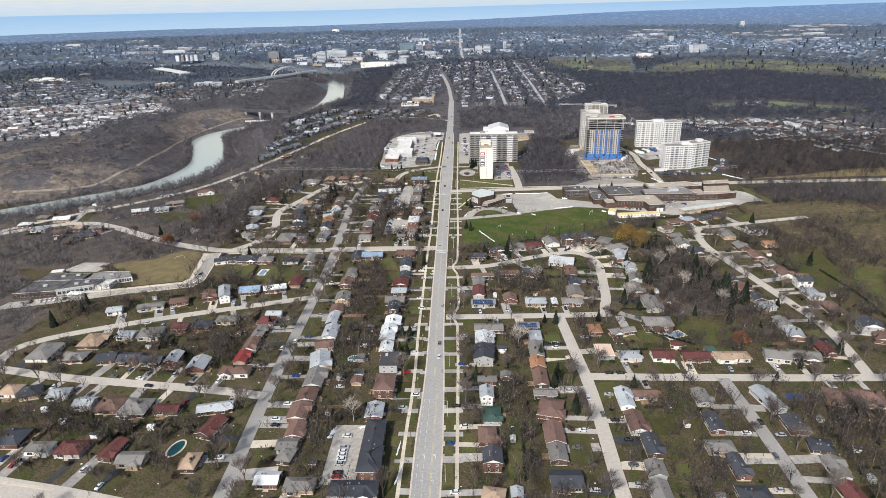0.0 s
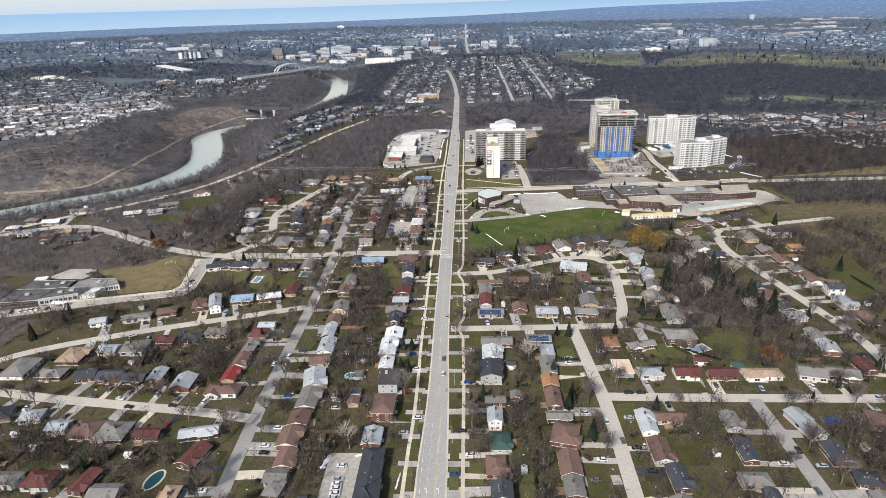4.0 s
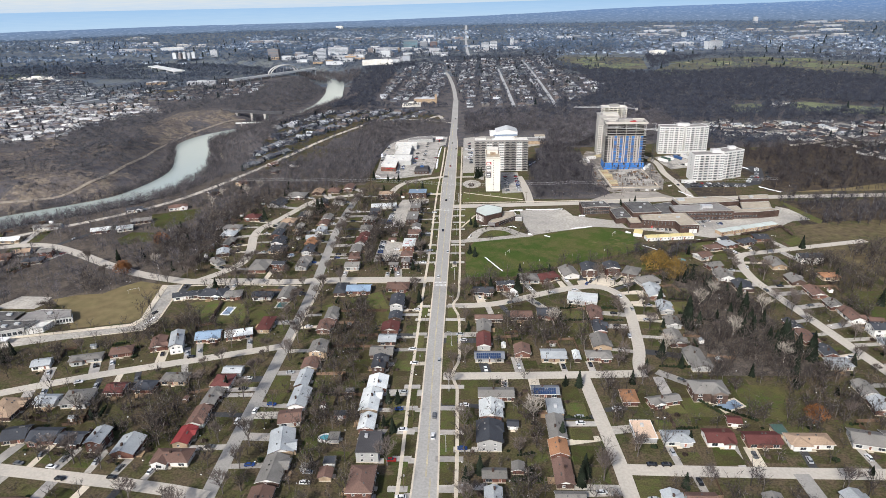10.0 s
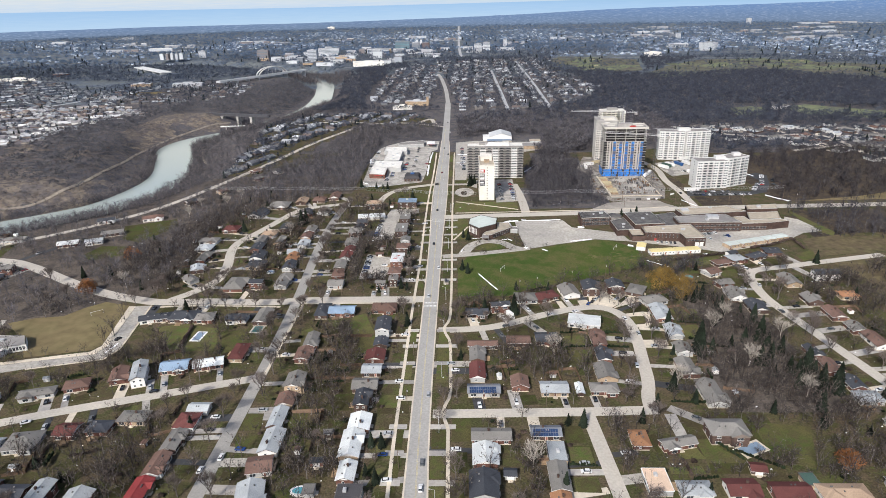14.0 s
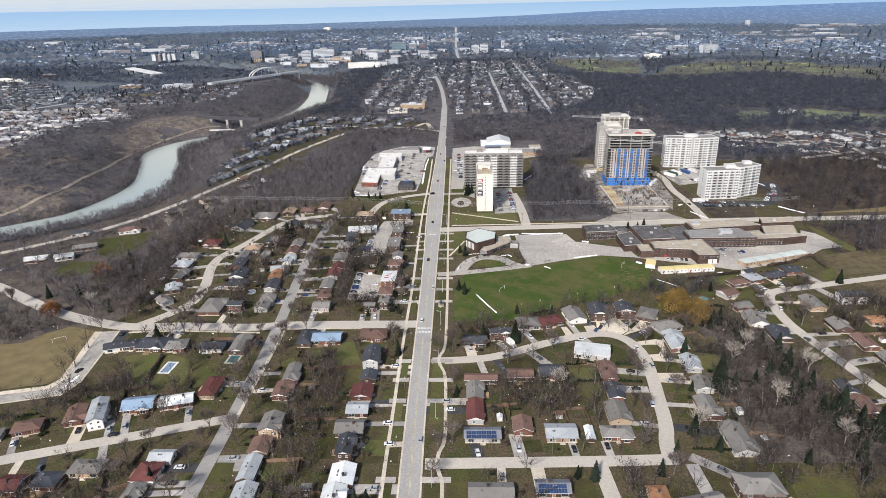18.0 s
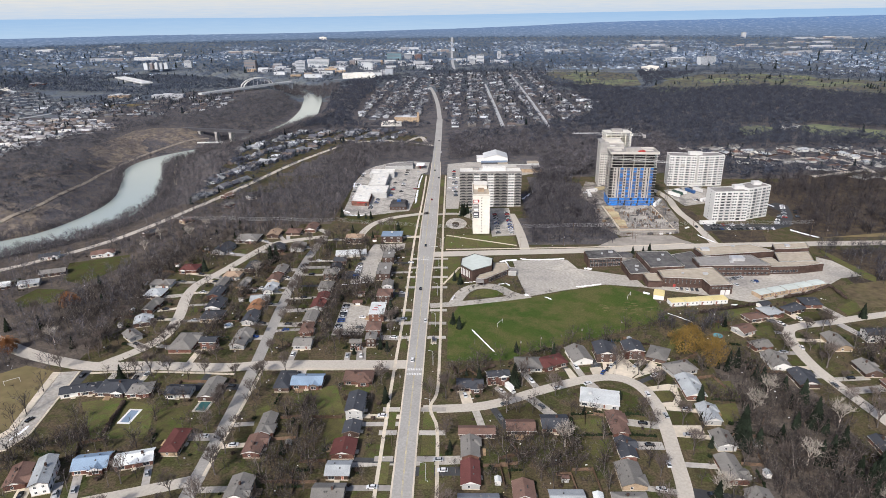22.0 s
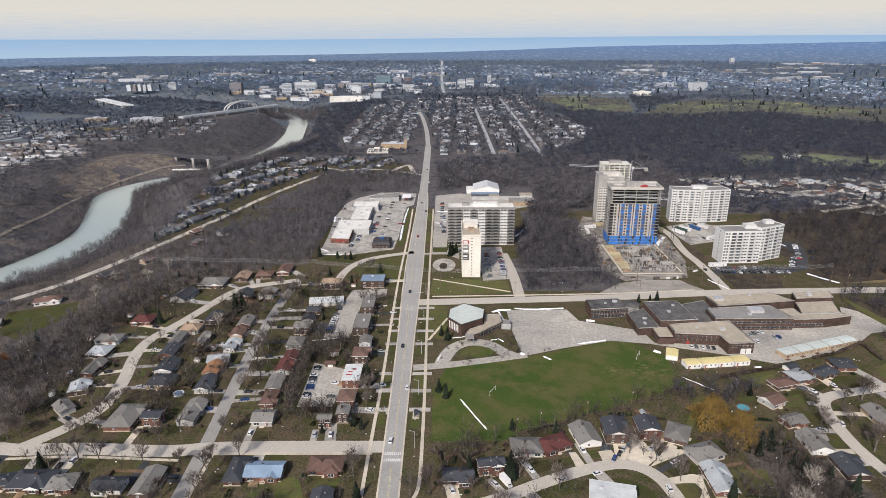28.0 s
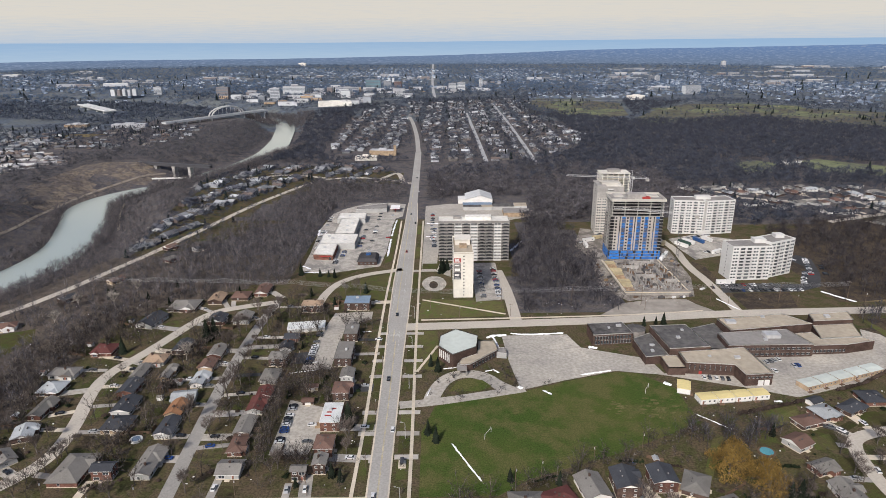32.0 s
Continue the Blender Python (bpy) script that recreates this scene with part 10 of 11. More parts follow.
valley_pts = np.concatenate([
    scatter([(-620, 560), (-546, 559), (-504, 634), (-515, 750), (-448, 800), (-390, 745), (-360, 760), (-330, 900), (-330, 1180), (-420, 1330), (-560, 1330), (-470, 1160), (-440, 965), (-534, 860), (-584, 826), (-540, 760), (-590, 700)], 42, keep=open_bridge, clear=24),
    scatter([(-606, 531), (-590, 500), (-506, 400), (-470, 430), (-455, 505), (-470, 600), (-546, 559)], 40, keep=lambda x, y: lumpy(x, y, 30, -0.25), clear=26),
    scatter([(-640, 330), (-480, 260), (-430, 300), (-400, 350), (-380, 420), (-470, 420), (-560, 460)], 60, keep=lambda x, y: lumpy(x, y, 34, 0.05), clear=24),
    scatter([(-980, 360), (-640, 330), (-600, 500), (-658, 487), (-900, 620)], 55, keep=lambda x, y: lumpy(x, y, 60, -0.2), clear=24),
])
wood_mass("woodland", valley_pts, MIDW, M["valleywood"], "bare wood on the far riverbank, haze-tinted grey-blue", 0.5, 0.95)
strip("footpath", [(-520, 235), (-456, 268), (-440, 284), (-427, 322), (-421, 362), (-433, 455), (-455, 540), (-457, 626), (-439, 684), (-416, 731), (-393, 757)], 3.6, 0.5, M["dirt"], "pale dirt track above the river", "path", step=4)
strip("footpath", [(-380, 592), (-360, 535), (-328, 468)], 3.0, 0.5, M["dirt"], "pale dirt path by the river", "path", step=4)

# golf course
for poly in (GOLF_R, GOLF_L):
    patch("golf_course", poly, 0.3, M["golfrough"], "olive and tan rough of a golf course", "golf course")
for poly in CLEARINGS:
    patch("fairway", poly, 0.35, M["fairway"], "pale green fairway in a clearing of the wood", "lawn")
grg = random.Random(31)
for k in range(46):
    poly = GOLF_R if k < 34 else GOLF_L
    xs, ys = [p[0] for p in poly], [p[1] for p in poly]
    x, y = grg.uniform(min(xs), max(xs)), grg.uniform(min(ys), max(ys))
    if not inside(poly, np.array([x]), np.array([y]))[0]:
        continue
    w, h, ph, sk = grg.uniform(35, 80), grg.uniform(18, 46), grg.uniform(0, 6), grg.uniform(-0.5, 0.5)
    ring = []
    for i in range(14):
        t = 2 * math.pi * i / 14
        q = 1 + 0.22 * math.sin(2 * t + ph) + 0.12 * math.sin(5 * t + 2 * ph)
        u, v = w * q * math.cos(t) * 0.6, h * q * math.sin(t)
        ring.append((x + u - sk * v, y + v + sk * u * 0.3))
    patch("fairway", ring, 0.62 + 0.03 * grg.random(), M["fairway"], "pale green fairway among trees", "lawn")
    if grg.random() < 0.45:
        patch("sand_trap", [(x + 8 * math.cos(k) + w * 0.2, y + 5 * math.sin(k)) for k in np.arange(0, 6.2, 0.8).tolist()], 0.78, M["sand"], "pale sand trap on the golf course", "sand trap")
GOLF_ALL = [GOLF_R, GOLF_L, *CLEARINGS]
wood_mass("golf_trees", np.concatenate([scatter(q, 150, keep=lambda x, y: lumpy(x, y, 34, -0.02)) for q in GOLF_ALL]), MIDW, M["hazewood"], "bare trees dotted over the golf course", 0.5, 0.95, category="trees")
wood_mass("golf_trees", np.concatenate([scatter(q, 900, keep=lambda x, y: lumpy(x, y, 25, 0.2)) for q in GOLF_ALL]), SPRUCE, M["farneedle"], "dark evergreens dotted over the golf course", 0.6, 1.0, category="trees")


# ---- the town beyond ----
def house_mass(name, rows, material, label):
    """Small gabled houses in rows as one mass; each row is x, y, yaw, size."""
    V, F = [], []
    for x, y, a, s in rows:
        L, W, e, h = 5.8 * s, 4.2 * s, 2.6 * s, 4.6 * s
        ca, sa = math.cos(a), math.sin(a)
        q = [(-L, -W, -2), (L, -W, -2), (L, W, -2), (-L, W, -2), (-L, -W, e), (L, -W, e), (L, W, e), (-L, W, e), (-L, 0, h), (L, 0, h)]
        k = len(V)
        z0 = zland(x, y)
        V += [(x + u * ca - v * sa, y + u * sa + v * ca, z0 + w) for u, v, w in q]
        F += [(k, k + 1, k + 5, k + 4), (k + 1, k + 2, k + 6, k + 9, k + 5), (k + 2, k + 3, k + 7, k + 6), (k + 3, k, k + 4, k + 8, k + 7)]
        V += [(x + u * ca - v * sa, y + u * sa + v * ca, z0 + w + 0.15) for u, v, w in ((-L - 0.5, -W - 0.6, e - 0.3), (L + 0.5, -W - 0.6, e - 0.3), (L + 0.5, W + 0.6, e - 0.3), (-L - 0.5, W + 0.6, e - 0.3), (-L - 0.5, 0, h), (L + 0.5, 0, h))]
        F += [(k + 10, k + 11, k + 15, k + 14), (k + 12, k + 13, k + 14, k + 15)]
    me = bpy.data.meshes.new(name)
    me.from_pydata(V, [], F)
    me.materials.append(material)
    return tagged(new(name, me), label, "houses", kind="stuff")


fr = random.Random(77)


def suburb(poly, yaw, pitch, depth, skip=0.15, street=True, patchy=0.0):
    """Houses on both sides of parallel streets inside a polygon."""
    xs, ys = np.array([p[0] for p in poly]), np.array([p[1] for p in poly])
    cx, cy, R = xs.mean(), ys.mean(), max(np.ptp(xs), np.ptp(ys))
    ca, sa = math.cos(radians(yaw)), math.sin(radians(yaw))
    out = []
    for i in range(int(-R / depth), int(R / depth) + 1):
        seg = []
        for j in range(int(-R / pitch), int(R / pitch) + 1):
            for s in (-1, 1):
                u, v = j * pitch + fr.uniform(-5, 5), i * depth + s * (15 + fr.choice((0, 0, 0, 8))) + fr.uniform(-4, 4)
                x, y = cx + u * ca - v * sa, cy + u * sa + v * ca
                if fr.random() > skip and inside(poly, np.array([x]), np.array([y]))[0]:
                    if patchy and noise.noise(Vector((x / 260, y / 260, 5.3))) < fr.uniform(-patchy, patchy):
                        continue
                    out.append((x, y, radians(yaw) + fr.choice((0, 1.5708)), fr.uniform(0.8, 1.25)))
            x, y = cx + j * pitch * ca - i * depth * sa, cy + j * pitch * sa + i * depth * ca
            if inside(poly, np.array([x]), np.array([y]))[0]:
                seg.append((x, y))
        if street and len(seg) > 3:
            strip("far_road", [seg[0], seg[-1]], 7, 0.3, M["farroad"], "pale residential street far off", "road", step=40)
    return out


# houses of the valley street, and the streets on both sides of the main road
SUB_M = [(5, 752), (190, 757), (272, 874), (313, 1023), (271, 1280), (292, 1775), (-60, 1745), (-40, 1500), (-44, 1350), (-22, 1252), (-5, 1034), (3, 842)]
SUB_W = [(-148, 795), (-166, 1022), (-163, 1461), (-96, 1620), (-50, 1500), (-52, 1350), (-40, 1252), (-24, 1034), (-16, 900), (-30, 870), (-120, 850)]
mid_rows = suburb(SUB_V, 68, 14, 38, 0.04, False) + suburb(SUB_M, 89, 15, 56, 0.08, False) + suburb(SUB_W, 89, 15, 52, 0.1, False)

FARSTREETS = [STREETS["valley"], [(-240, 640), (-180, 672), (-124, 641)], [(-20, 618), (-30, 682), (-43, 655), (-57, 615)],
              [(99, 1402), (101, 1087), (101, 755)], [(184, 1657), (184, 1177), (176, 747)]]
for k, pts in enumerate(FARSTREETS[1:]):
    strip("far_road", pts, 6.5, 0.33, M["road"] if k < 2 else M["farroad"], "pale street among the far houses", "road", step=30)



def off_streets(gap):
    """Keeps what stands clear of the far streets and the main road."""
    lines = [smooth(p, 20) for p in FARSTREETS + [STREETS["main"]]]
    def keep(x, y):
        ok = np.ones(np.shape(x), bool)
        for ps in lines:
            for a, c in zip(ps, ps[1:]):
                d = c - a
                t = np.clip(((x - a.x) * d.x + (y - a.y) * d.y) / max(d.length_squared, 1e-6), 0, 1)
                ok &= np.hypot(x - a.x - t * d.x, y - a.y - t * d.y) > gap
        return ok
    return keep


clear_row = off_streets(10.0)
mid_rows = [r for r in mid_rows if clear_row(np.array([r[0]]), np.array([r[1]]))[0] and free(r[0], r[1], 5)]
lane = MB()
for x, y, a, q in mid_rows:
    if x < -20 and y < 745 and fr.random() < 0.75:
        u, v, w = math.cos(a), math.sin(a), 9 * q
        cx, cy = x + u * w, y + v * w
        lane.prism([(cx - v * 2 - u * 4, cy + u * 2 - v * 4), (cx + v * 2 - u * 4, cy - u * 2 - v * 4), (cx + v * 2 + u * 5, cy - u * 2 + v * 5), (cx - v * 2 + u * 5, cy + u * 2 + v * 5)], -0.2, 0.25)
solid("driveway", lane, M["drive"], "short pale driveways between the valley houses", "driveway", "stuff")
house_mass("house_rows", mid_rows, M["midhouse"], "rows of small pitched-roof houses")
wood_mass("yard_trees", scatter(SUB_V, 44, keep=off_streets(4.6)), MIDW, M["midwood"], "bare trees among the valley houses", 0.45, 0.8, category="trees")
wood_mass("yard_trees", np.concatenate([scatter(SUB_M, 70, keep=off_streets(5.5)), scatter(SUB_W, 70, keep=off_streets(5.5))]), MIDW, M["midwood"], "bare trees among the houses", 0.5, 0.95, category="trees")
wood_mass("yard_trees", np.concatenate([scatter(SUB_M, 2200, keep=off_streets(8)), scatter(SUB_V, 1300, keep=off_streets(8)), scatter(SUB_R, 1500)]), SPRUCE, M["farneedle"], "dark spruces among the houses", 0.5, 0.9, category="trees")

# houses behind the slab blocks
for pts in ([(560, 300), (500, 381), (508, 439), (514, 495), (486, 516), (434, 498), (380, 520)], [(427, 415), (459, 427), (510, 446)], [(514, 495), (600, 500), (660, 470)]):
    strip("far_road", pts, 7, 0.2, M["road"], "pale street through the houses behind the slab blocks", "road")
hrg = random.Random(9)
rows_r = [r for r in suburb(SUB_R, 18, 17, 50, 0.0, False) if r[0] < 620]
near_road = np.array([(p.x, p.y) for q in ([(560, 300), (500, 381), (508, 439), (514, 495), (486, 516), (434, 498), (380, 520)], [(427, 415), (459, 427), (510, 446)], [(514, 495), (600, 500), (660, 470)]) for p in smooth(q, 6)])
for x, y, yaw, s in rows_r:
    if np.hypot(near_road[:, 0] - x, near_road[:, 1] - y).min() < 11:
        continue
    code = hrg.choice("gggddlggdb")
    hm = thing("house", "small house with a %s roof behind the slab blocks" % ROOF[code][0], "house", pose(x, y, 0, 0, 0, math.degrees(yaw) + hrg.choice((0, 12, -8))), group="houses behind the slab blocks")
    L, W = hrg.uniform(11, 16), hrg.uniform(8, 10)
    part("wall", MB().box(-L / 2, -W / 2, 0, L / 2, W / 2, 2.8), M[hrg.choice(("siding", "darkbrick", "greysiding", "greysiding"))], hm)
    part("roof", roof_mesh(L, W, 2.8, "h" if hrg.random() < 0.5 else "g", 0.4)[0], [M["roof_" + code], M["trim"]], hm)
    if hrg.random() < 0.5:
        k = int(np.hypot(near_road[:, 0] - x, near_road[:, 1] - y).argmin())
        w = Vector((near_road[k][0] - x, near_road[k][1] - y)).normalized()
        n = Vector((-w.y, w.x)) * 2.4
        a, c = Vector((x, y)) + w * 4 + n * 2, Vector((x, y)) + w * hrg.uniform(12, 18) + n * 2
        patch("driveway", [tuple(a - n), tuple(a + n), tuple(c + n), tuple(c - n)], 0.12, M["concrete"], "pale driveway of a far house", "driveway")
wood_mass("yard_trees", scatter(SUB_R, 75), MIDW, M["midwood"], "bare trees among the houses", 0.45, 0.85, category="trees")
club = thing("club_house", "white club house beside the golf clearing", "building", pose(556, 728, 0, 0, 0, 15))
part("wall", MB().box(-13, -7, 0, 13, 7, 4), M["siding"], club)
part("roof", roof_mesh(26, 14, 4, "h", 0.35)[0], [M["roof_g"], M["trim"]], club)
patch("parking_lot", [(536, 728), (556, 744), (572, 740), (566, 716), (540, 712)], 0.5, M["lot"], "pale lot beside the club house", "parking lot")

# suburbs across the river
SUB_A = [(-960, 800), (-766, 862), (-666, 855), (-584, 830), (-545, 760), (-588, 710), (-598, 649), (-605, 591), (-606, 531), (-658, 487), (-900, 470)]
SUB_B = [(-1500, 1360), (-1050, 1330), (-870, 1127), (-777, 946), (-820, 848), (-960, 810), (-1300, 860)]
SUB_C = [(-874, 1128), (-759, 1238), (-648, 1271), (-471, 1159), (-450, 975), (-534, 870), (-659, 895), (-722, 873), (-777, 950)]
far_rows = suburb(SUB_A, 24, 15, 46, 0.05, True)
near_b = suburb(SUB_B, 24, 17, 56, 0.12, True, 0.5)
near_b += suburb(SUB_C, 15, 18, 58, 0.2, False, 0.5)
house_mass("far_houses", far_rows, M["sidehouse"], "suburb of pale small houses across the river")
house_mass("far_houses", near_b, M["midhouse"], "patchy suburb of small houses across the river")
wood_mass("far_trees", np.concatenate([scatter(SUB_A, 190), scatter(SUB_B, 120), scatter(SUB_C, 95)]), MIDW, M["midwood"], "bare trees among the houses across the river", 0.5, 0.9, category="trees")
wood_mass("far_trees", np.concatenate([scatter(SUB_A, 2600), scatter(SUB_B, 2400), scatter(SUB_C, 1300)]), SPRUCE, M["farneedle"], "dark spruces among the houses across the river", 0.5, 0.95, category="trees")
strip("far_road", [(-1000, 800), (-820, 841), (-773, 938), (-708, 1132)], 10, 0.5, M["farroad"], "pale road across the far suburb", "road", step=30)
patch("sports_field", [(-720, 1030), (-655, 1040), (-640, 1075), (-712, 1078)], 0.4, M["dryfield"], "dry tan school field across the river", "sports field")
patch("sports_field", [(-1500, 1400), (-1250, 1390), (-1200, 1490), (-1480, 1520)], 0.4, M["fairway"], "dull green field far off", "sports field")

# the wide town: patches of houses among trees
LOTS = ((-2126, 3154, 210, 60), (-1616, 2869, 165, 50), (-1329, 2419, 379, 34), (-1957, 3478, 130, 60), (-1250, 2640, 200, 40), (-950, 2850, 240, 40), (-600, 2950, 260, 40), (-250, 3000, 280, 40), (-60, 2760, 150, 30), (889, 2779, 157, 60), (1000, 3050, 260, 40), (1445, 2927, 229, 50), (1834, 3216, 356, 50), (1700, 2800, 420, 46), (2000, 2500, 360, 40), (2253, 3656, 499, 60), (1500, 2450, 260, 36), (1300, 2300, 160, 30), (2450, 3100, 360, 50), (1150, 3500, 300, 50), (500, 2700, 160, 40), (2700, 3500, 400, 60), (250, 2420, 90, 30))
BARE = [[(x - w * 0.5, y - d * 1.6), (x + w * 0.5, y - d * 1.6), (x + w * 0.5, y + d), (x - w * 0.5, y + d)] for x, y, w, d in LOTS]
open_lot = off(BARE)
far_b = suburb([(-2800, 1500), (-1250, 1420), (-900, 1700), (-1000, 2300), (-1300, 2600), (-2000, 3300), (-3100, 3400)], 8, 24, 90, 0.3, False, 0.45)
far_b += suburb([(-900, 2300), (900, 2000), (1300, 2600), (1500, 3600), (-1200, 3900), (-1500, 2800)], 3, 24, 84, 0.25, False, 0.35)
far_b += suburb([(300, 1800), (620, 1780), (1000, 2000), (1000, 2500), (300, 2200)], 20, 20, 70, 0.15, False, 0.4)
far_b += suburb([(1000, 1560), (1500, 1400), (2300, 1500), (2700, 2300), (1150, 2600)], 12, 22, 70, 0.1, False, 0.35)
far_b = [r for r in far_b if open_lot(np.array([r[0]]), np.array([r[1]]))[0]]
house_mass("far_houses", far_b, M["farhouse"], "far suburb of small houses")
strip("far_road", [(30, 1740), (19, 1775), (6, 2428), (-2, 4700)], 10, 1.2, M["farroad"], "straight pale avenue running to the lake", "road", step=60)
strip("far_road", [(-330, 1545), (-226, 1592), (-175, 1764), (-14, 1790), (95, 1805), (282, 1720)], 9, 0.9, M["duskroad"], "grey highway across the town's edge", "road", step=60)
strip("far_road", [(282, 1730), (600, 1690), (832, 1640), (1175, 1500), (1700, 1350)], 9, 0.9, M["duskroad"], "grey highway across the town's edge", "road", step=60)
AVENUE = lambda x, y: open_lot(x, y) & (np.abs(x - np.interp(y, [1740, 2428, 4700], [22, 6, -2])) > 14)
ft = np.concatenate([
    scatter([(-900, 1560), (-330, 1500), (-180, 1700), (20, 1700), (420, 1790), (700, 1900), (600, 2350), (-800, 2350)], 330, keep=AVENUE),
    scatter([(-1500, 1350), (-1050, 1335), (-760, 1245), (-648, 1275), (-560, 1330), (-420, 1335), (-480, 1560), (-900, 1700), (-1500, 1750)], 120, keep=open_bridge, clear=34),
    scatter([(-3300, 1450), (-1500, 1750), (-900, 1700), (-600, 2000), (1000, 1750), (1200, 1500), (3000, 1200), (4300, 3000), (3800, 4600), (-3800, 4600)], 620, keep=AVENUE),
    scatter([(560, 1650), (727, 1605), (902, 1600), (1000, 1470), (1230, 1300), (1400, 1400), (900, 1700), (600, 1750)], 150),
    scatter([(1180, 700), (1300, 640), (2600, 700), (2600, 1300), (1300, 1350), (1230, 1290), (1180, 980)], 200),
    scatter([(-100, 1620), (10, 1640), (290, 1775), (240, 1600), (280, 1300), (330, 1380), (250, 1600), (330, 1775), (280, 1790), (40, 1760), (-60, 1770)], 90),
])
# Painted haze deepens with distance: hazewood first, farwood beyond.
band = ft[:, 1] + np.abs(ft[:, 0]) * 0.25 < 2150 + 260 * wr.uniform(-1, 1, len(ft))
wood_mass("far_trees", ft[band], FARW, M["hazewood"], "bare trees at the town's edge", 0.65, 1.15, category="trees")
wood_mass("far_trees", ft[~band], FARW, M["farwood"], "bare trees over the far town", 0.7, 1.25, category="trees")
wood_mass("far_trees", scatter([(-2600, 1500), (-800, 1400), (800, 1700), (2400, 1300), (2600, 3000), (-2600, 3000)], 16000, keep=AVENUE), SPRUCE, M["farneedle"], "dark evergreens over the far town", 0.8, 1.5, category="trees")


# town blocks that can be told apart
def town_block(x, y, w, d, h, yaw, matname, label, floors=0):
    ob = thing("town_building", label + " in the distant town", "building", pose(x, y, 0, 0, 0, yaw), group="buildings of the town centre")
    part("wall", MB().box(-w / 2, -d / 2, 0, w / 2, d / 2, h), M[matname], ob)
    part("roof", MB().box(-w / 2 + 0.4, -d / 2 + 0.4, h, w / 2 - 0.4, d / 2 - 0.4, h + 0.6).box(-w * 0.15, -d * 0.2, h + 0.6, w * 0.15, d * 0.2, h + 3), M["farroof"] if matname != "whiteroof" else M["whiteroof"], ob)
    if floors:
        fh = h / floors
        wm = MB().box(-w / 2 + 1, -0.15, 0, w / 2 - 1, 0.05, fh * 0.42).mesh("window", M["farglass"])
        for f in range(floors):
            part("window", wm, None, ob, m=pose(0, -d / 2, f * fh + fh * 0.3))
    return ob


for x, y, w, d, h, yaw, mm, lb, fl in (
        (-212, 2219, 54, 30, 32, 0, "teal", "teal glass office block", 6), (-263, 1610, 92, 60, 11, 10, "whiteroof", "low white-roofed arena", 0), (-471, 1786, 30, 24, 36, 0, "farwall", "dark banded office tower", 8),
        (-453, 1976, 74, 26, 28, 0, "farpale", "pale office slab", 7), (-290, 2071, 82, 40, 16, 5, "farroof", "flat-roofed block", 3), (-675, 1920, 38, 24, 30, 0, "farwall", "brown office block", 6),
        (-160, 2235, 28, 22, 27, 0, "farwall", "brick apartment tower", 6), (-122, 2250, 26, 22, 24, 0, "brick", "orange-brown apartment tower", 6), (-172, 2495, 8, 14, 22, 0, "farpale", "slim white tower", 0), (-156, 2495, 8, 14, 22, 0, "farpale", "slim white tower", 0),
        (80, 2083, 26, 22, 26, 0, "farpale", "beige mid-rise block", 6), (112, 2090, 26, 22, 30, 0, "farpale", "beige mid-rise block", 6), (188, 2204, 12, 14, 34, 0, "farpale", "slim pale tower", 8),
        (628, 1744, 45, 30, 12, 15, "whiteroof", "white barn-like hall", 0), (866, 1925, 57, 22, 26, 14, "farpale", "broad white apartment block", 8), (814, 2088, 74, 20, 12, 10, "farpale", "long pale low block", 3),
        (938, 2554, 20, 20, 21, 10, "farwall", "far apartment block", 5), (964, 2560, 18, 18, 21, 10, "farpale", "far apartment block", 5), (1797, 3822, 24, 20, 34, 0, "farroof", "far tower block", 0), (-932, 2027, 26, 18, 24, 0, "farpale", "white apartment block", 6),
        (-1060, 1973, 13, 20, 21, 8, "farpale", "pale apartment slab", 0), (-1042, 1976, 9, 20, 20, 8, "farwall", "dark apartment slab", 0), (-1026, 1979, 9, 20, 21, 8, "farpale", "pale apartment slab", 0), (-1010, 1982, 9, 20, 20, 8, "farwall", "dark apartment slab", 0), (-994, 1985, 12, 20, 21, 8, "farpale", "pale apartment slab", 0),
        (-1180, 1362, 100, 24, 6, 4, "whiteroof", "low white-roofed school", 0), (-1123, 1459, 40, 22, 7, 2, "brick", "low brick school", 0), (-702, 955, 40, 18, 6, 6, "farroof", "flat pale-roofed hall", 0), (-640, 1180, 70, 22, 7, 5, "farroof", "low flat-roofed plaza", 0), (-760, 1190, 46, 20, 6, 12, "buff", "low buff school", 0),
        (-63, 822, 42, 16, 8, -8, "buff", "long pinkish brick church hall", 0), (-86, 776, 34, 11, 6, 0, "whiteroof", "white-roofed depot with dark doors", 0), (-43, 812, 4, 4, 17, 0, "buff", "brick bell tower", 0),
        (-900, 4313, 47, 40, 17, 0, "whiteroof", "far white dome hall", 0)):
    town_block(x, y, w, d, h, yaw, mm, lb, fl)
trg = random.Random(55)
DOWN = [(-682, 1830), (-595, 2148), (-356, 2274), (-64, 2221), (200, 2200), (210, 2050), (60, 2010), (-43, 1868), (-165, 1652), (-390, 1600)]
n = 0
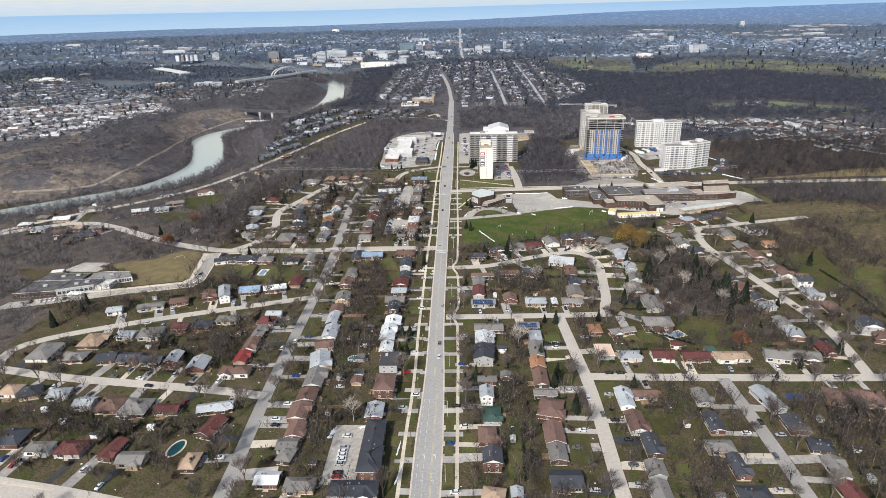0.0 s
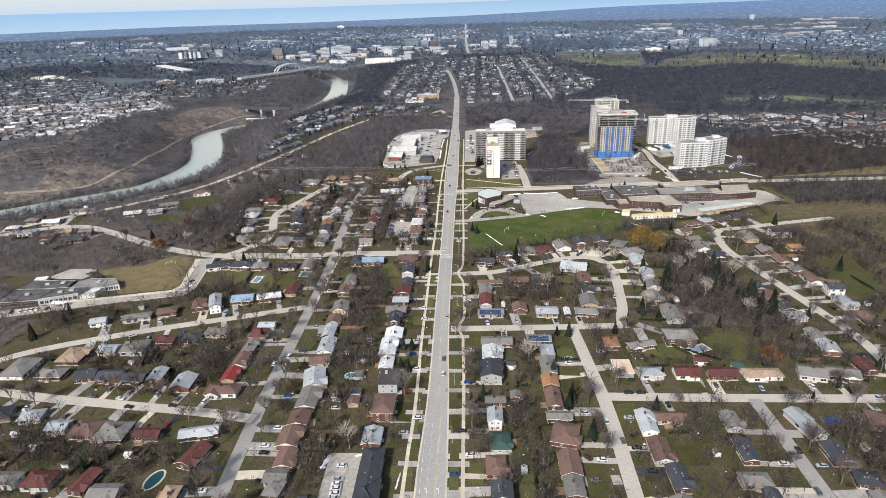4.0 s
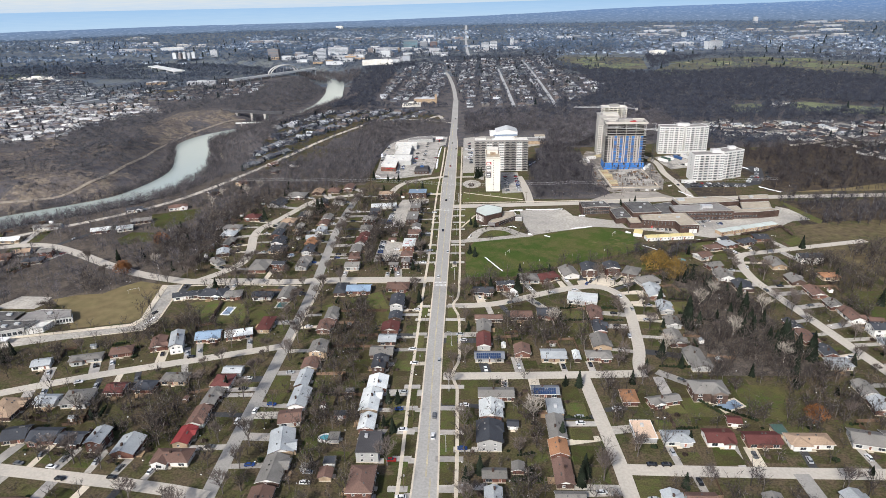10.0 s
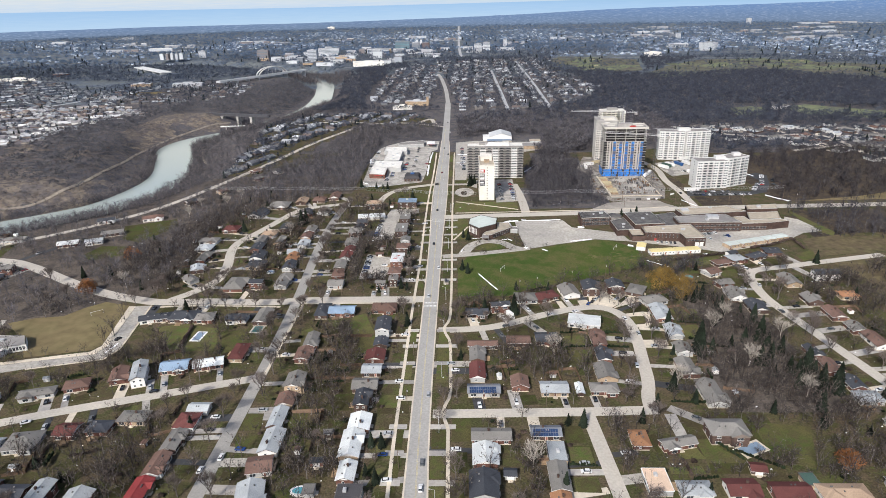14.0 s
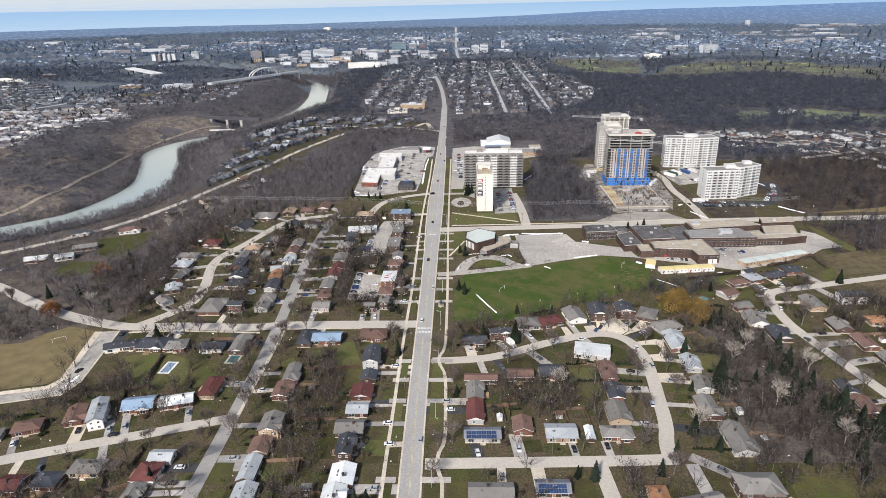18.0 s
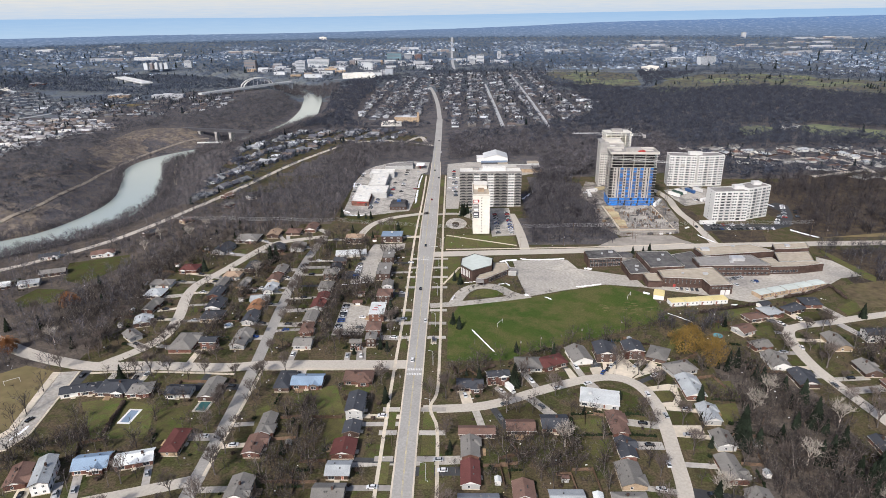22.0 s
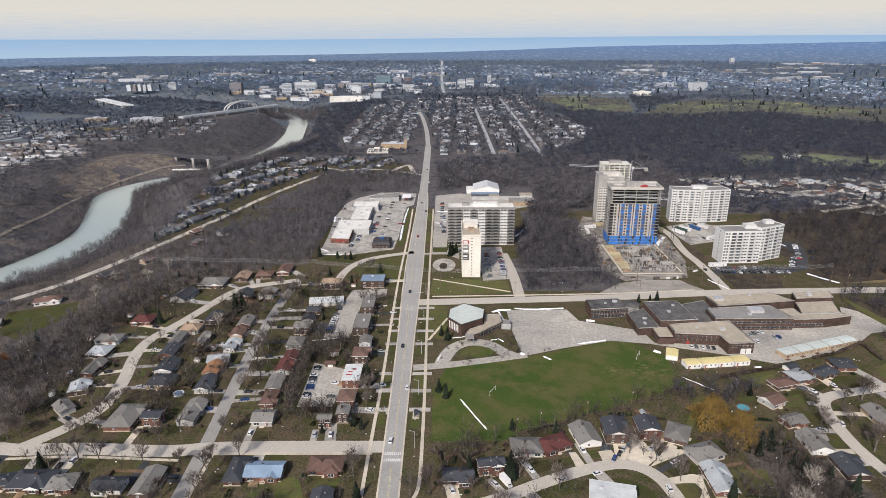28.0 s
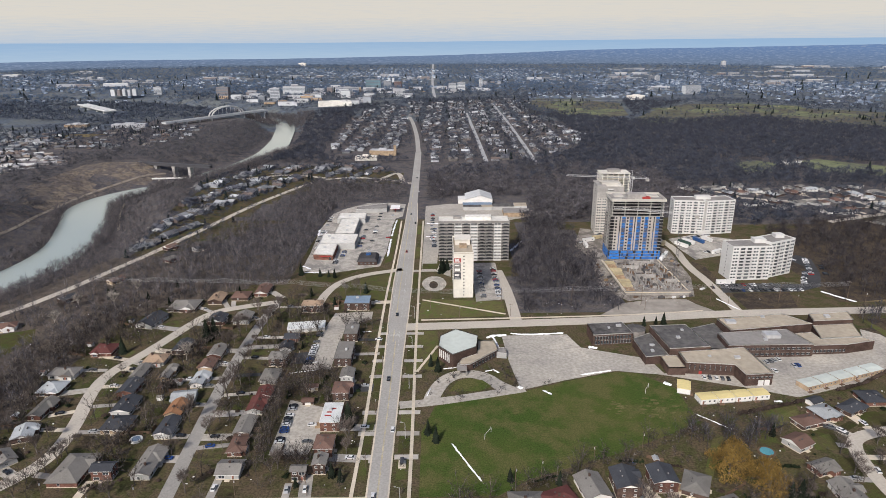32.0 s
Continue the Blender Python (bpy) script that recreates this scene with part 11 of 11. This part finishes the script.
while n < 90:
    x, y = trg.uniform(-690, 210), trg.uniform(1590, 2280)
    if not inside(DOWN, np.array([x]), np.array([y]))[0] or not AVENUE(np.array([x]), np.array([y]))[0] or river_gap(np.array([x]), np.array([y]))[0] < 40:
        continue
    n += 1
    w, d, h = trg.uniform(14, 46), trg.uniform(12, 26), trg.uniform(5, 12) if trg.random() < 0.8 else trg.uniform(12, 22)
    mm = trg.choice(("farwall", "farpale", "farroof", "farwall", "buff", "farpale"))
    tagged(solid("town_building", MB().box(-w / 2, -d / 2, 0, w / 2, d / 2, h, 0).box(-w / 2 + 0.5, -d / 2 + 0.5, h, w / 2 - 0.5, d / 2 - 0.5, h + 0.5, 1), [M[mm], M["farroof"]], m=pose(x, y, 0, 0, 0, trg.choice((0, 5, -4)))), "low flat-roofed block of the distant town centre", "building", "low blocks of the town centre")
# sheds, yards and bare lots of the outer town
for x, y, w, d in LOTS:
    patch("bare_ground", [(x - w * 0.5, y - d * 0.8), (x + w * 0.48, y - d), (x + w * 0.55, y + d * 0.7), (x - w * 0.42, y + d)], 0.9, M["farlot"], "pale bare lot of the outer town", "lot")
    for k in range(3):
        u = trg.uniform(-0.36, 0.36) * w
        ww, dd, hh = w * trg.uniform(0.12, 0.26), d * trg.uniform(0.3, 0.6), trg.uniform(7, 11)
        tagged(solid("warehouse", MB().box(-ww / 2, -dd / 2, 0, ww / 2, dd / 2, hh, 0).box(-ww / 2 + 0.5, -dd / 2 + 0.5, hh, ww / 2 - 0.5, dd / 2 - 0.5, hh + 0.4, 1), [M["farwall"], M[trg.choice(("farroof", "whiteroof", "farroof"))]], m=pose(x + u, y + trg.uniform(-0.3, 0.5) * d, 0.9, 0, 0, 4)), "long flat-roofed warehouse of the outer town", "warehouse", "warehouses of the outer town")

# bridges
arch = thing("arch_bridge", "pale bridge with one tall white arch over the valley", "bridge", pose(-490, 1310, 0, 0, 0, 58.8))
part("deck", MB().box(-150, -7, 5.5, 150, 7, 8.5).box(-150, -7.4, 5.5, 150, -7, 10).box(-150, 7, 5.5, 150, 7.4, 10), M["paleconc"], arch)
am = MB()
for i in range(24):
    t0, t1 = math.pi * i / 24, math.pi * (i + 1) / 24
    for k in (-5, 5):
        am.cone((23 - 48 * math.cos(t0), k, 8 + 20 * math.sin(t0)), (23 - 48 * math.cos(t1), k, 8 + 20 * math.sin(t1)), 1.5, 1.5, 6)
part("arch", am, M["white_paint"], arch)
for u in (-16, -4, 8, 20, 32, 44, 56):
    part("hanger", MB().cone((u, -5, 8), (u, -5, 8 + 20 * math.sqrt(max(0.05, 1 - ((u - 23) / 48) ** 2))), 0.25, 0.25, 4), M["white_paint"], arch)
for u in (-130, -95, -60, -26, 72, 105, 138):
    part("pier", MB().box(u - 1.6, -6, -24, u + 1.6, 6, 5.5), M["paleconc"], arch)
rail = thing("railway_bridge", "dark steel girder railway bridge on stone piers", "bridge", pose(-380, 758, 0, 0, 0, -16))
part("girder", MB().box(-66, -3, -4, 66, -2.2, 0.4).box(-66, 2.2, -4, 66, 3, 0.4).box(-66, -2.2, -0.8, 66, 2.2, 0), M["darksteel"], rail)
for u in (-30, 2, 30):
    part("pier", MB().box(u - 2.2, -4, -24, u + 2.2, 4, -4).box(u - 3, -4.4, -5.5, u + 3, 4.4, -4.1), M["rawconc"], rail)
foot = thing("footbridge", "low white footbridge across the river", "bridge", pose(-372, 716, 0, 0, 0, 4))
part("deck", MB().box(-24, -1.2, -15, 24, 1.2, -14.2).box(-24, -1.3, -14.2, 24, -1.15, -13.2).box(-24, 1.15, -14.2, 24, 1.3, -13.2), M["white_paint"], foot)
for u in (-14, 14):
    part("pier", MB().box(u - 0.6, -1, -23, u + 0.6, 1, -15), M["rawconc"], foot)
hw = thing("highway_bridge", "pale twin highway bridge", "bridge", pose(-890, 1525, 0, 0, 0, -47))
part("deck", MB().box(-120, -14, 6, 120, -2, 9).box(-120, 2, 6, 120, 14, 9), M["paleconc"], hw)
for u in (-100, -40, 40, 100):
    part("pier", MB().box(u - 2, -12, -20, u + 2, 12, 6), M["paleconc"], hw)


# ---- lake, far shore and sky beyond, as glowing curtains ----
def curtain(name, R, z_low, z_top, a0, a1, n, material, label, kind="structure"):
    vs, fs = [], []
    for i in range(n + 1):
        t = radians(a0 + (a1 - a0) * i / n)
        x, y = 20 + R * math.sin(t), -330 + R * math.cos(t)
        vs += [(x, y, z_low), (x, y, z_top(math.degrees(t)))]
    fs = [(2 * i, 2 * i + 1, 2 * i + 3, 2 * i + 2) for i in range(n)]
    mb = MB()
    mb.add(vs, fs)
    return solid(name, mb, material, label, "backdrop", kind)


curtain("backdrop", 4760, -60, lambda a: float(np.interp(a, [-60, -36, -25, -14, -8, 0, 6, 12, 18, 23, 30, 34, 60], [50, 52, 52, 46, 50, 60, 74, 94, 104, 110, 124, 131, 120])) + 2.5 * noise.noise(Vector((a * 0.8, 1, 0))), -60, 60, 160, M["shore"], "glowing backdrop of far shore, haze in its blue")
HORIZON = lambda a: float(np.interp(a, [-180, -36, -25, -14, 0, 15, 33, 180], [155, 161, 155, 148, 152, 160, 168, 155]))
curtain("backdrop", 4800, -60, HORIZON, -180, 180, 96, M["lake"], "glowing pale blue lake backdrop to the horizon")
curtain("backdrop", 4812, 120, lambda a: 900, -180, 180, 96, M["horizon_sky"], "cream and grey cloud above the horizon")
